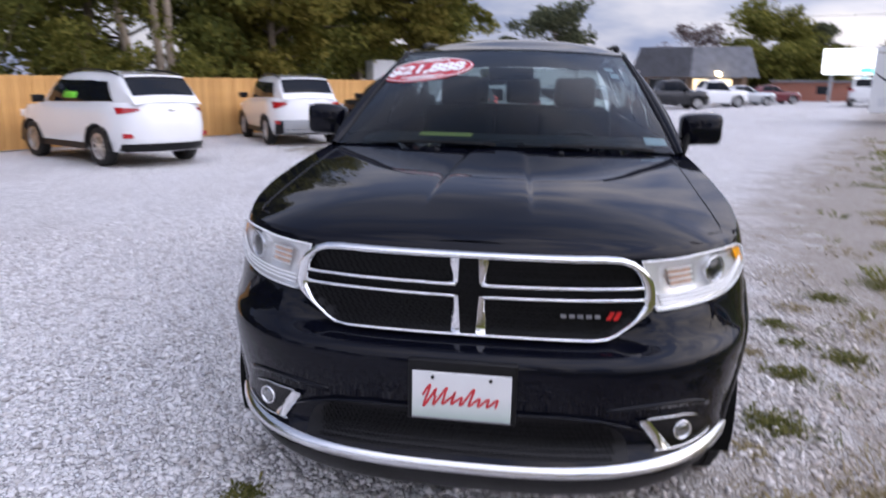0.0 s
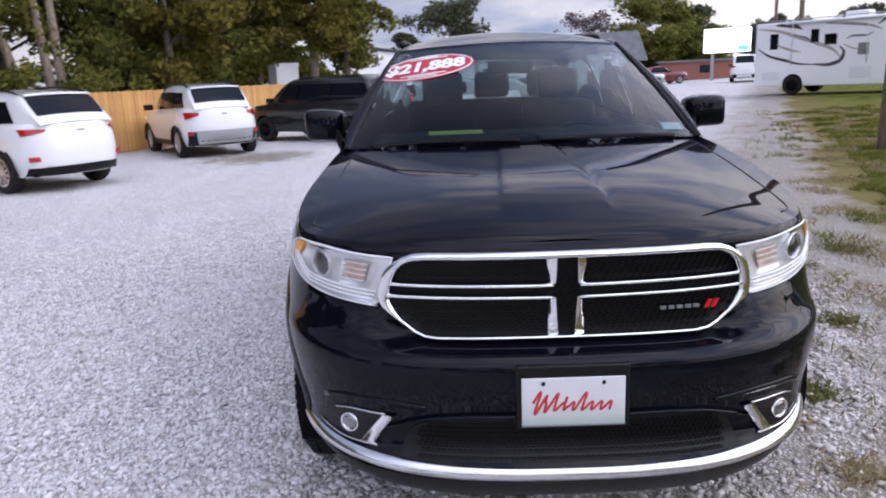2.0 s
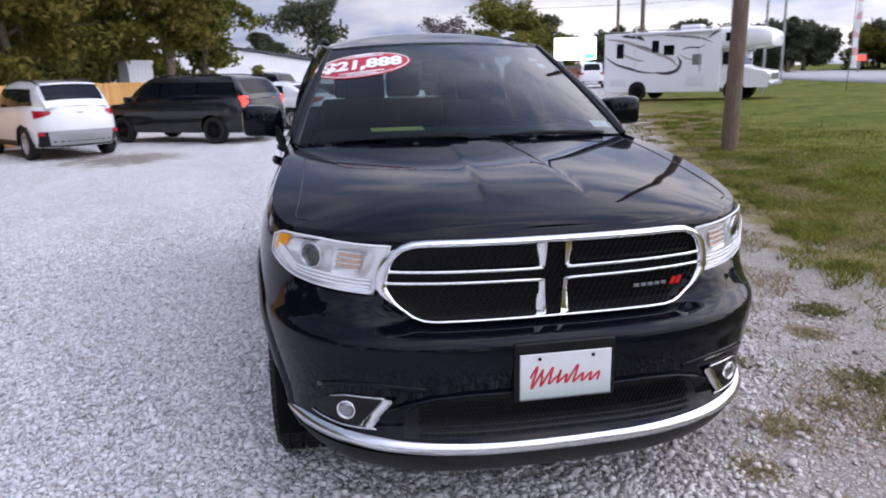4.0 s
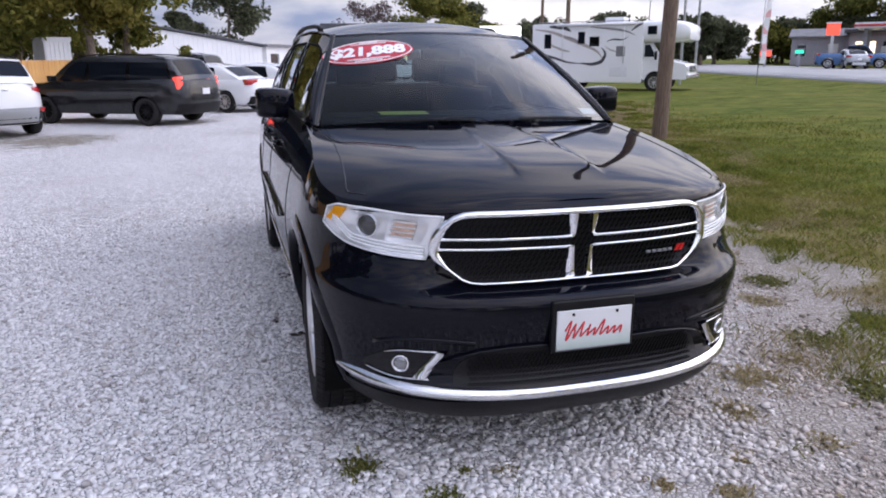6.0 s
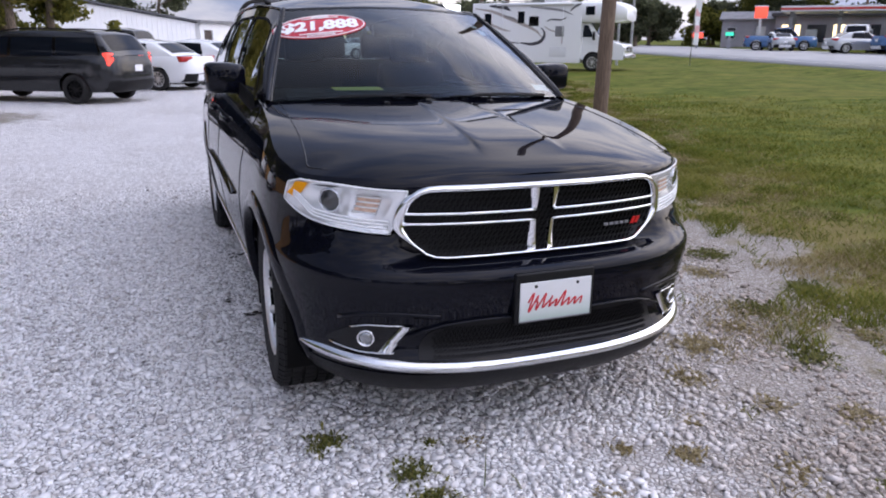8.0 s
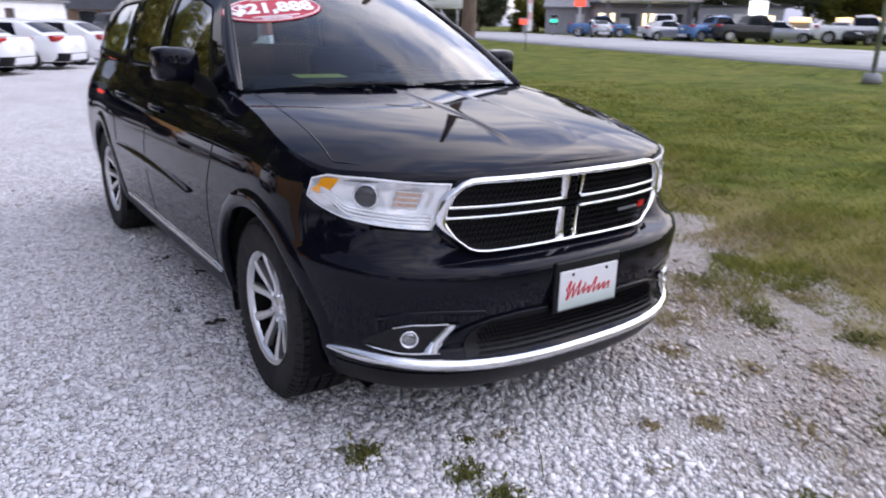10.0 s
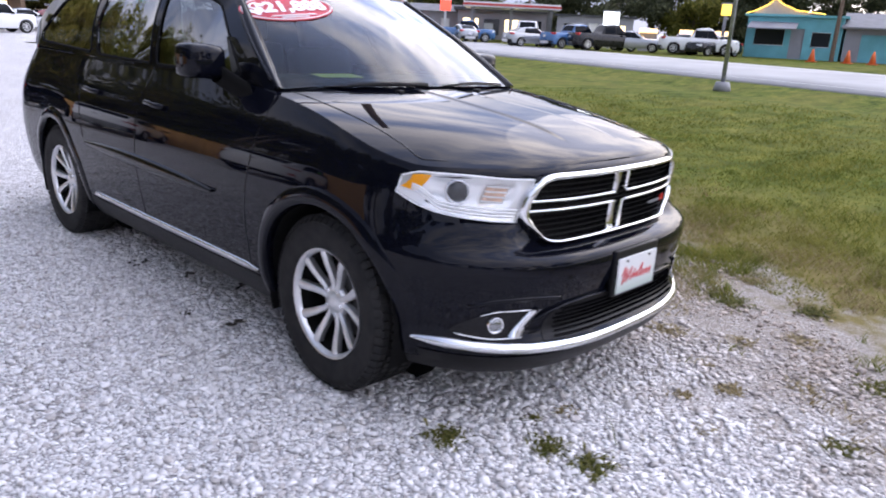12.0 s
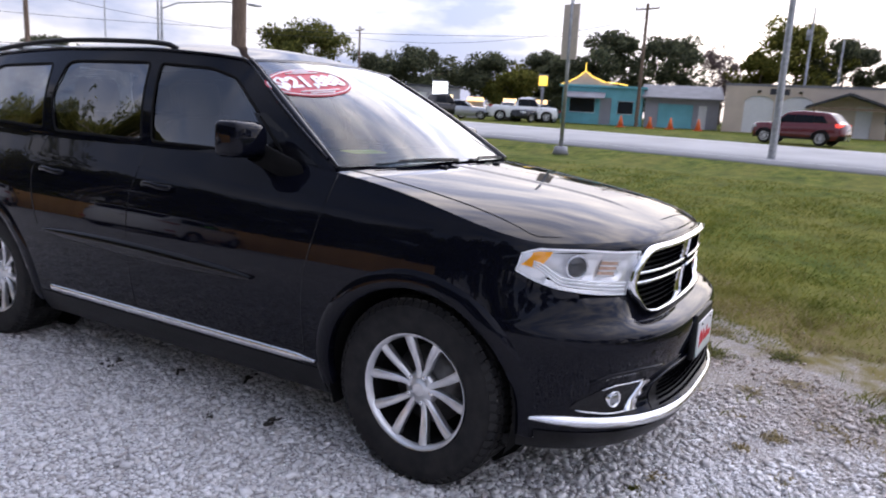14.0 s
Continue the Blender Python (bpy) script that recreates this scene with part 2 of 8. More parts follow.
M = {}
M["black_paint"] = paint("black_paint", (.0020, .0026, .0062), dust=.003, rough=.2, spec=0.0, coat=1.0)
M["black_paint"].node_tree.nodes["Principled BSDF"].inputs["Coat IOR"].default_value = 1.30
M["white_paint"] = paint("white_paint", (.78, .79, .80), dust=.05)
M["grey_paint"] = paint("grey_paint", (.010, .011, .014), .2, dust=.03, coat=.5)
M["silver_paint"] = paint("silver_paint", (.42, .44, .46), .5)
M["blue_paint"] = paint("blue_paint", (.05, .14, .32), .2)
M["red_paint"] = paint("red_paint", (.12, .008, .014), .1)
M["tan_paint"] = paint("tan_paint", (.30, .27, .22), .3)
M["glass_front"] = glass("windscreen_glass", (.46, .58, .60), 1.7, -.108)
M["glass_rear"] = glass("rear_glass", (.42, .46, .45), .8)
M["glass_front_door"] = glass("door_glass", (.30, .34, .35), 2.2)
M["glass_tint"] = glass("privacy_glass", (.09, .10, .105), 2.2)
M["lens"] = glass("lens_glass", (.96, .965, .97), .45)
M["far_glass"] = Mat("far_car_glass", (.006, .008, .012), .05, Specular_IOR_Level=.14).m
k = Mat("chrome", (.86, .87, .89), .06, 1.0)
k.rough(k.ramp(k.noise(9, 5), [(.3, (.04,) * 3), (.8, (.14,) * 3)]))
M["chrome"] = k.m
k = Mat("dull_chrome", (.80, .81, .83), .17, 1.0)
k.rough(k.ramp(k.noise(14, 5), [(.3, (.12,) * 3), (.8, (.30,) * 3)]))
M["dull_chrome"] = k.m
k = Mat("alloy", (.50, .50, .51), .30, .85)
k.base(k.ramp(k.noise(24, 4), [(.3, (.70, .70, .71)), (.75, (.86, .86, .86))]))
M["alloy"] = k.m
k = Mat("tyre_rubber", (.018, .018, .019), .75)
k.base(k.ramp(k.noise(18, 5), [(.35, (.014, .014, .015)), (.8, (.032, .031, .030))]))
k.bump(k.noise(240, 2), .15, .002)
k.p.inputs["Specular IOR Level"].default_value = .22
M["rubber"] = k.m
M["black_plastic"] = plain("black_plastic", (.006, .006, .007), .42, vary=.25, scale=30, Specular_IOR_Level=.25)
M["gloss_black"] = plain("gloss_black", (.003, .003, .004), .14, vary=.2, scale=20, Specular_IOR_Level=.35)
M["under"] = plain("underbody", (.004, .004, .004), .85, vary=.3, Specular_IOR_Level=.15)
M["dark_cloth"] = plain("dark_cloth", (.022, .022, .024), .85, vary=.2, scale=50)
M["grey_cloth"] = plain("grey_cloth", (.10, .10, .105), .8, vary=.15, scale=40)
M["disc"] = plain("brake_disc", (.16, .155, .15), .42, .8, vary=.3, scale=20)
M["amber"] = Mat("amber_lens", (1.0, .44, .02), .15, Coat_Weight=.6).m
M["red_lens"] = Mat("red_lens", (.38, .012, .015), .15, Coat_Weight=.6).m
M["lit_red_lens"] = glow("lit_red_lens", (.95, .07, .05), .9)
M["reflector"] = Mat("lamp_reflector", (.95, .95, .95), .16, .55).m
M["lamp_white"] = plain("lamp_white", (.86, .87, .88), .25, vary=.04)
k = Mat("white_plate", (.80, .82, .82), .3)
sep = k.n.new("ShaderNodeSeparateXYZ")
k.l.new(k.coords(), sep.inputs[0])
k.base(k.mix(.06, k.ramp(sep.outputs[2], [(.515, (.38, .47, .42)), (.545, (.55, .61, .58)), (.60, (.70, .71, .71))]), k.noise(30, 4)))
M["white_plate"] = k.m
M["red_script"] = plain("red_script", (.55, .03, .04), .4)
M["red_sticker"] = plain("red_sticker", (.50, .025, .045), .4)
M["white_sticker"] = plain("white_sticker", (.85, .85, .86), .4, vary=.03)
M["yellow_paper"] = plain("yellow_paper", (.75, .74, .20), .7, vary=.05)
M["green_card"] = plain("green_card", (.22, .80, .06), .6, vary=.05)
M["grey_plastic"] = plain("grey_plastic", (.20, .20, .21), .5)
M["red_badge"] = plain("red_badge", (.55, .02, .02), .3)

# fence boards, each with its own tone
k = Mat("cedar_board", (.45, .26, .10), .75)
g1 = k.noise(3, 6, .6, (14, 14, 1))
tone = k.ramp(k.rand(), [(.0, (.44, .225, .065)), (.5, (.56, .30, .09)), (1, (.66, .37, .125))])
k.base(k.mix(.45, tone, k.ramp(g1, [(.3, (.36, .18, .055)), (.7, (.72, .42, .15))])))
k.bump(g1, .25, .004)
M["cedar"] = k.m

# utility pole
k = Mat("pole_wood", (.16, .12, .09), .9)
g1 = k.noise(5, 7, .65, (16, 16, .8))
k.base(k.ramp(g1, [(.28, (.055, .038, .028)), (.5, (.15, .105, .075)), (.75, (.27, .20, .15))]))
k.bump(g1, .6, .01)
M["pole_wood"] = k.m
k = Mat("steel", (.36, .37, .38), .5, .7)
k.base(k.ramp(k.noise(8, 5), [(.3, (.26, .27, .28)), (.7, (.45, .46, .47))]))
M["steel"] = k.m

# bark and leaves
k = Mat("bark", (.13, .10, .075), .95)
g1 = k.noise(6, 6, .6, (5, 5, 1))
k.base(k.ramp(g1, [(.3, (.06, .045, .033)), (.7, (.24, .19, .14))]))
k.bump(g1, .7, .03)
M["bark"] = k.m
k = Mat("pale_bark", (.30, .24, .18), .95)
g1 = k.noise(6, 6, .6, (5, 5, 1))
k.base(k.ramp(g1, [(.3, (.17, .13, .095)), (.7, (.40, .33, .25))]))
k.bump(g1, .7, .03)
M["pale_bark"] = k.m


def leaf(name, a, b, c, clump=None):
    k = Mat(name, b, .6)
    tone = k.ramp(k.island(), [(.0, a), (.55, b), (1, c)])
    if clump:
        tone = k.mix(k.ramp(k.noise(1.3, 6, .7, (1, 1.7, 1)), [(.36, (.85, .85, .85)), (.54, (0, 0, 0))]), tone, clump[0])
        tone = k.mix(k.ramp(k.noise(.45, 4, .6), [(.5, (0, 0, 0)), (.68, (.6, .6, .6))]), tone, clump[1])
    k.base(tone)
    k.p.inputs["Specular IOR Level"].default_value = .05
    # thin leaves let some light through
    tr = k.n.new("ShaderNodeBsdfTranslucent")
    mx = k.n.new("ShaderNodeMixShader")
    mx.inputs["Fac"].default_value = .42
    k.l.new(k.p.inputs["Base Color"].links[0].from_socket, tr.inputs["Color"])
    k.l.new(k.p.outputs[0], mx.inputs[1])
    k.l.new(tr.outputs[0], mx.inputs[2])
    k.l.new(mx.outputs[0], k.n["Material Output"].inputs["Surface"])
    return k.m


M["leaf_dark"] = leaf("leaf_dark", (.050, .060, .016), (.112, .120, .030), (.20, .19, .048))
M["leaf_mid"] = leaf("leaf_mid", (.074, .084, .020), (.160, .160, .038), (.27, .245, .06))
M["leaf_light"] = leaf("leaf_light", (.08, .078, .015), (.17, .15, .034), (.28, .23, .06))
# distance haze is put into this leaf colour: paler and greyer
M["leaf_hazed"] = leaf("leaf_hazed", (.052, .062, .040), (.098, .110, .064), (.16, .165, .090))
M["twig"] = leaf("bare_twig", (.12, .09, .09), (.17, .13, .13), (.24, .19, .18))
M["blade"] = leaf("grass_blade", (.105, .128, .020), (.180, .192, .033), (.30, .275, .075), ((.060, .085, .012), (.26, .23, .070)))
M["weed"] = leaf("weed_leaf", (.080, .088, .026), (.14, .142, .042), (.23, .21, .075))
M["dry"] = leaf("dry_grass", (.22, .17, .085), (.32, .26, .14), (.42, .36, .22))

# loose gravel
k = Mat("gravel_stone", (.6, .59, .6), .85)
tone = k.ramp(k.island(), [(.0, (.20, .185, .175)), (.10, (.44, .40, .375)), (.24, (.62, .60, .595)), (.55, (.78, .765, .765)), (1, (.92, .91, .91))])
tone = k.mix(.35, tone, k.ramp(k.noise(45, 4), [(.3, (.52, .50, .49)), (.75, (.90, .89, .88))]))
# soil on the stones towards the grass
sep = k.n.new("ShaderNodeSeparateXYZ")
k.l.new(k.coords(), sep.inputs[0])
d = k.math("SUBTRACT", k.math("SUBTRACT", sep.outputs[0], k.math("MULTIPLY", sep.outputs[1], .43)), 2.05)
soil = k.ramp(k.math("MULTIPLY_ADD", d, .22, k.math("ADD", k.noise(1.9, 6, .7), .26)), [(.38, (0, 0, 0)), (.75, (.85, .85, .85))])
k.base(k.mix(soil, tone, k.mix(1.0, tone, (.50, .41, .33), "MULTIPLY")))
k.bump(k.noise(160, 3), .3, .002)
M["stone"] = k.m

k = Mat("road_asphalt", (.25, .25, .25), .85)
k.base(k.ramp(k.noise(.35, 6, .6), [(.3, (.33, .325, .32)), (.7, (.44, .435, .43))]))
M["asphalt"] = k.m
M["line_white"] = plain("line_white", (.65, .65, .62), .7)

k = Mat("siding_white", (.74, .75, .76), .55)
k.base(k.ramp(k.noise(1.2, 5), [(.3, (.78, .79, .80)), (.7, (.88, .88, .88))]))
M["siding"] = k.m
M["roof_dark"] = plain("roof_dark", (.05, .052, .06), .8, vary=.25, scale=2)
M["roof_grey"] = plain("roof_grey", (.20, .20, .21), .8, vary=.15, scale=1.5)
M["mansard_grey"] = plain("mansard_grey", (.17, .175, .19), .8, vary=.2, scale=2)
M["teal"] = plain("teal_wall", (.16, .44, .50), .75, vary=.15, scale=.8)
M["beige"] = plain("beige_wall", (.58, .49, .40), .85, vary=.1, scale=.8)
M["grey_wall"] = plain("grey_wall", (.30, .30, .33), .8, vary=.12, scale=.8)
M["wood_trim"] = plain("wood_trim", (.22, .15, .10), .8, vary=.2)
M["white_door"] = plain("white_door", (.72, .72, .72), .6, vary=.04)
M["door_dark"] = plain("door_dark", (.06, .04, .035), .5)
M["window_dark"] = Mat("window_dark", (.02, .024, .03), .06).m
M["window_lit"] = glow("window_lit", (1.0, .78, .46), 1.5)
M["lamp_glow"] = glow("lamp_glow", (1.0, .80, .50), 7)
M["sign_glow"] = glow("sign_glow", (.93, .97, 1.0), 1.9)
M["sign_teal"] = glow("sign_teal", (.10, .75, .75), 1.1)
M["sign_yellow"] = glow("sign_yellow", (1.0, .68, .10), 1.0)
M["sign_red"] = glow("sign_red", (.95, .10, .06), .7)
M["sign_green"] = glow("sign_green", (.05, .70, .45), .7)
M["string_light"] = glow("string_light", (1.0, .62, .10), 2.0)
M["awning_lit"] = glow("awning_lit", (1.0, .62, .25), 1.1)
M["white_panel"] = plain("white_panel", (.72, .73, .75), .5, vary=.04)
M["faded_pink"] = plain("faded_pink", (.70, .40, .42), .7)
M["red_fascia"] = plain("red_fascia", (.52, .05, .04), .5)
M["orange_cone"] = plain("orange_cone", (.75, .16, .04), .6)
M["sign_back"] = plain("sign_back", (.58, .50, .43), .7, vary=.08)
M["rv_white"] = paint("rv_white", (.86, .87, .88), dust=.05, rough=.3)
M["rv_dark"] = plain("rv_stripe_dark", (.05, .05, .06), .4)
M["rv_tan"] = plain("rv_stripe_tan", (.40, .36, .33), .4)
M["rv_grey"] = plain("rv_stripe_grey", (.26, .25, .26), .4)
k = Mat("red_brick", (.30, .12, .08), .85)
k.base(k.ramp(k.rand(), [(0, (.22, .085, .06)), (.5, (.30, .115, .08)), (1, (.38, .16, .11))]))
M["brick"] = k.m
M["mortar"] = plain("mortar", (.30, .20, .17), .9)
M["projector"] = Mat("projector_lens", (.02, .021, .024), .06, Coat_Weight=1.0).m
M["fog_glass"] = Mat("fog_lens", (.30, .31, .32), .10, .9, Coat_Weight=1.0).m
M["indicator"] = plain("indicator_bowl", (.78, .54, .40), .25, .3, vary=.25, scale=40)
M["mirror_case"] = paint("mirror_case", (.012, .012, .014), dust=.02, rough=.2)
M["mirror_face"] = Mat("mirror_face", (.85, .87, .88), .02, 1.0).m

# ---- ground ----


def edge_x(y):
    """Where the gravel gives way to grass."""
    return 2.05 + .43 * y


k = Mat("lot_and_verge", (.5, .5, .5), .9, Specular_IOR_Level=.04)
geo = k.coords("Object")
sep = k.n.new("ShaderNodeSeparateXYZ")
k.l.new(geo, sep.inputs[0])
X, Y = sep.outputs[0], sep.outputs[1]
d = k.math("SUBTRACT", k.math("SUBTRACT", X, k.math("MULTIPLY", Y, .43)), 2.05)
n1 = k.math("MULTIPLY", k.math("SUBTRACT", k.noise(1.5, 6, .65), .5), 3.2)
n2 = k.math("MULTIPLY", k.math("SUBTRACT", k.noise(.33, 3), .5), 1.6)
# the edge is firmer further up the lot
firm = k.math("MINIMUM", k.math("MAXIMUM", k.math("MULTIPLY", k.math("SUBTRACT", Y, 1.0), .24), 0.0), .9)
n1 = k.math("MULTIPLY", n1, k.math("SUBTRACT", 1.0, k.math("MULTIPLY", firm, .5)))
verge = k.math("ADD", k.math("ADD", k.math("ADD", d, n1), n2), firm)
mask = k.ramp(k.math("MULTIPLY_ADD", verge, .9, .02), [(.35, (0, 0, 0)), (.75, (1, 1, 1))])
# gravel
cell = k.n.new("ShaderNodeTexVoronoi")
cell.inputs["Scale"].default_value = 44
k.l.new(geo, cell.inputs["Vector"])
ccol = k.n.new("ShaderNodeSeparateColor")
k.l.new(cell.outputs["Color"], ccol.inputs[0])
stone = k.ramp(ccol.outputs[0], [(0, (.46, .445, .435)), (.25, (.70, .69, .685)), (.6, (.86, .85, .85)), (1, (.97, .965, .97))])
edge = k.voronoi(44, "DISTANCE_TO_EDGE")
# shade in the crevices between stones, darkened straight in the colour
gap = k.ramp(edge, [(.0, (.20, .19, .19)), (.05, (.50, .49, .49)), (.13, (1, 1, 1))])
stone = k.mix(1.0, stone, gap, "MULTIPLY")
broad = k.noise(.5, 5, .6)
stone = k.mix(k.ramp(broad, [(.5, (0, 0, 0)), (.75, (.35, .35, .35))]), stone, (.34, .30, .27))
tracks = k.noise(.9, 3, .5, (1.0, .25, 1))
stone = k.mix(k.ramp(tracks, [(.45, (0, 0, 0)), (.7, (.25, .25, .25))]), stone, (.74, .73, .74))
near_edge = k.ramp(k.math("MULTIPLY_ADD", verge, .30, k.math("ADD", k.noise(2.4, 6, .7), .37)), [(.34, (0, 0, 0)), (.74, (.68, .68, .68))])
stone = k.mix(near_edge, stone, (.26, .215, .165))
litter = k.ramp(k.noise(4.5, 6, .7), [(.64, (0, 0, 0)), (.70, (.55, .55, .55))])
stone = k.mix(litter, stone, (.21, .19, .13))
# fallen leaves drifted before the parked cars
px_, py_ = k.math("ADD", X, 4.6), k.math("ADD", Y, -13.2)
drift = k.math("SUBTRACT", 1.15, k.math("MULTIPLY", k.math("SQRT", k.math("ADD", k.math("MULTIPLY", px_, px_), k.math("MULTIPLY", k.math("MULTIPLY", py_, py_), .8))), .26))
drift = k.ramp(k.math("MULTIPLY", drift, k.noise(2.6, 8, .8, (1, 2.2, 1))), [(.41, (0, 0, 0)), (.47, (.8, .8, .8))])
stone = k.mix(drift, stone, (.17, .145, .10))
# grass
gr = k.ramp(k.noise(1.1, 8, .78, (1, 1.9, 1)), [(.38, (.022, .038, .006)), (.5, (.092, .118, .018)), (.62, (.225, .215, .046))])
gr2 = k.ramp(k.noise(26, 4, .6), [(.35, (.040, .064, .010)), (.7, (.115, .148, .028))])
lawn = k.mix(.35, gr, gr2)
lawn = k.mix(k.ramp(k.noise(.32, 5, .6, (1, 1.5, 1)), [(.42, (0, 0, 0)), (.66, (.55, .55, .55))]), lawn, (.185, .165, .045))
worn = k.ramp(k.math("MULTIPLY_ADD", verge, .19, k.math("MULTIPLY", k.noise(1.2, 6), .9)), [(.62, (.9, .9, .9)), (1.15, (0, 0, 0))])
lawn = k.mix(worn, lawn, (.18, .145, .060))
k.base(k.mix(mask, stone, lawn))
k.bump(k.mix(mask, k.ramp(edge, [(.0, (0, 0, 0)), (.25, (1, 1, 1))]), k.noise(30, 4)), .7, .012)
M["ground"] = k.m


# the road's line, along the field
RD = Vector((.270, .963, 0))
RN = Vector((.963, -.270, 0))
RO = Vector((21.0, -4.0, 0))


def rise(x, y):
    """The land climbs gently from the lot towards the road and beyond."""
    return .038 * math.log(1 + math.exp(min(40.0, (min(x, 140.0) - 9) / 2)))


def ground_z(x, y):
    """Nearly level; a shallow ditch before the road."""
    s = (x - RO.x) * RN.x + (y - RO.y) * RN.y
    ditch = -.22 * math.exp(-((s + 3.2) / 2.4) ** 2)
    return ditch + rise(x, y)


xs = sorted(set([-900, -300, -120, -60, -40, -30] + list(range(-24, 60, 1)) + [64, 70, 90, 120, 200, 400, 900]))
ys = sorted(set([-900, -300, -120, -60, -40] + list(range(-30, 70, 2)) + [80, 100, 140, 220, 400, 900]))
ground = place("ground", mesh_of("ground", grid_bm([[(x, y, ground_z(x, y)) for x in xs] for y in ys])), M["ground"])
ground.data.flip_normals()
tagged(ground, "pale crushed-limestone lot running into a mown green verge", "ground", kind="structure")

# road, along the field


def road_pt(along, across, z=0.0):
    p = RO + RD * along + RN * across
    return Vector((p.x, p.y, z + rise(p.x, p.y)))


bm = bmesh.new()
rows = []
for a in range(-300, 420, 5):
    rows.append([road_pt(a, s, z) for s, z in ((0, -.05), (0, .02), (3.5, .08), (6.5, .11), (9.5, .08), (13, .02), (13, -.05))])
grid_bm(rows, bm)
bmesh.ops.recalc_face_normals(bm, faces=bm.faces)
road = place("road", mesh_of("road", bm), M["asphalt"])
if road.data.polygons[2].normal.z < 0:
    road.data.flip_normals()
tagged(road, "worn pale grey asphalt highway beyond the verge", "road", kind="structure")
for s, w in ((1.3, .12), (11.7, .12)):
    z = .02 + .0172 * min(s, 13 - s) + .006
    bm = grid_bm([[road_pt(a, s - w / 2, z), road_pt(a, s + w / 2, z)] for a in range(-300, 420, 10)])
    place("trim", mesh_of("lane_line", bm), M["line_white"], road)

# loose stones where the camera passes
rng = np.random.default_rng(7)
chip_v = np.array([(x, y, z) for x in (-.62, .62) for y in (-.62, .62) for z in (-.62, .62)])
quads = ((0, 1, 3, 2), (4, 6, 7, 5), (0, 4, 5, 1), (2, 3, 7, 6), (0, 2, 6, 4), (1, 5, 7, 3))
chip_f = np.array([t for q in quads for t in ((q[0], q[1], q[2]), (q[0], q[2], q[3]))])


def scatter_mesh(name, pos, scale, yaw, tilt, variants):
    """One mesh of many small lumps."""
    nv = len(chip_v)
    out = np.empty((len(pos) * nv, 3), np.float32)
    for i in range(len(pos)):
        v = variants[i % len(variants)] * scale[i]
        c, s = math.cos(tilt[i, 0]), math.sin(tilt[i, 0])
        v = v @ np.array([[1, 0, 0], [0, c, -s], [0, s, c]])
        c, s = math.cos(yaw[i]), math.sin(yaw[i])
        v = v @ np.array([[c, -s, 0], [s, c, 0], [0, 0, 1]])
        out[i * nv:(i + 1) * nv] = v + pos[i]
    faces = (chip_f[None] + (np.arange(len(pos)) * nv)[:, None, None]).reshape(-1, 3)
    me = bpy.data.meshes.new(name)
    me.vertices.add(len(out))
    me.vertices.foreach_set("co", out.ravel())
    me.loops.add(faces.size)
    me.loops.foreach_set("vertex_index", faces.ravel().astype(np.int32))
    me.polygons.add(len(faces))
    me.polygons.foreach_set("loop_start", np.arange(0, faces.size, 3, dtype=np.int32))
    me.polygons.foreach_set("loop_total", np.full(len(faces), 3, np.int32))
    me.update()
    me.validate()
    return me


def clumpy(x, y, s):
    return np.array([noise.noise((a * s, b * s, 0)) for a, b in zip(x, y)])


variants = []
for i in range(14):
    q = np.random.default_rng(100 + i)
    variants.append((chip_v + q.uniform(-.26, .26, chip_v.shape)) * q.uniform(.78, 1.3, (1, 3)))
N = 235000
px = rng.uniform(-5.6, 2.6, N)
py = rng.uniform(-2.5, 6.2, N)
far = np.hypot(px + 1.2, py + 1.0)
keep = rng.uniform(0, 1, N) < np.clip(1.25 - far / 4.9, 0, 1)
dd = px - (2.05 + .43 * py)
keep &= rng.uniform(0, 1, N) < np.clip(.30 - dd * .50 + 1.3 * clumpy(px, py, 1.7), 0, 1)
px, py = px[keep], py[keep]
n = len(px)
size = np.clip(rng.lognormal(-4.76, .34, n), .004, .020)
scale = np.stack([size * rng.uniform(.85, 1.45, n), size, size * rng.uniform(.5, .85, n)], 1)
pos = np.stack([px, py, size * rng.uniform(.10, .60, n)], 1)
gravel = place("gravel", scatter_mesh("gravel", pos, scale, rng.uniform(0, 6.28, n), rng.uniform(-.5, .5, (n, 1)), variants), M["stone"])
tagged(gravel, "loose angular white and grey limestone chips", "gravel", kind="stuff")


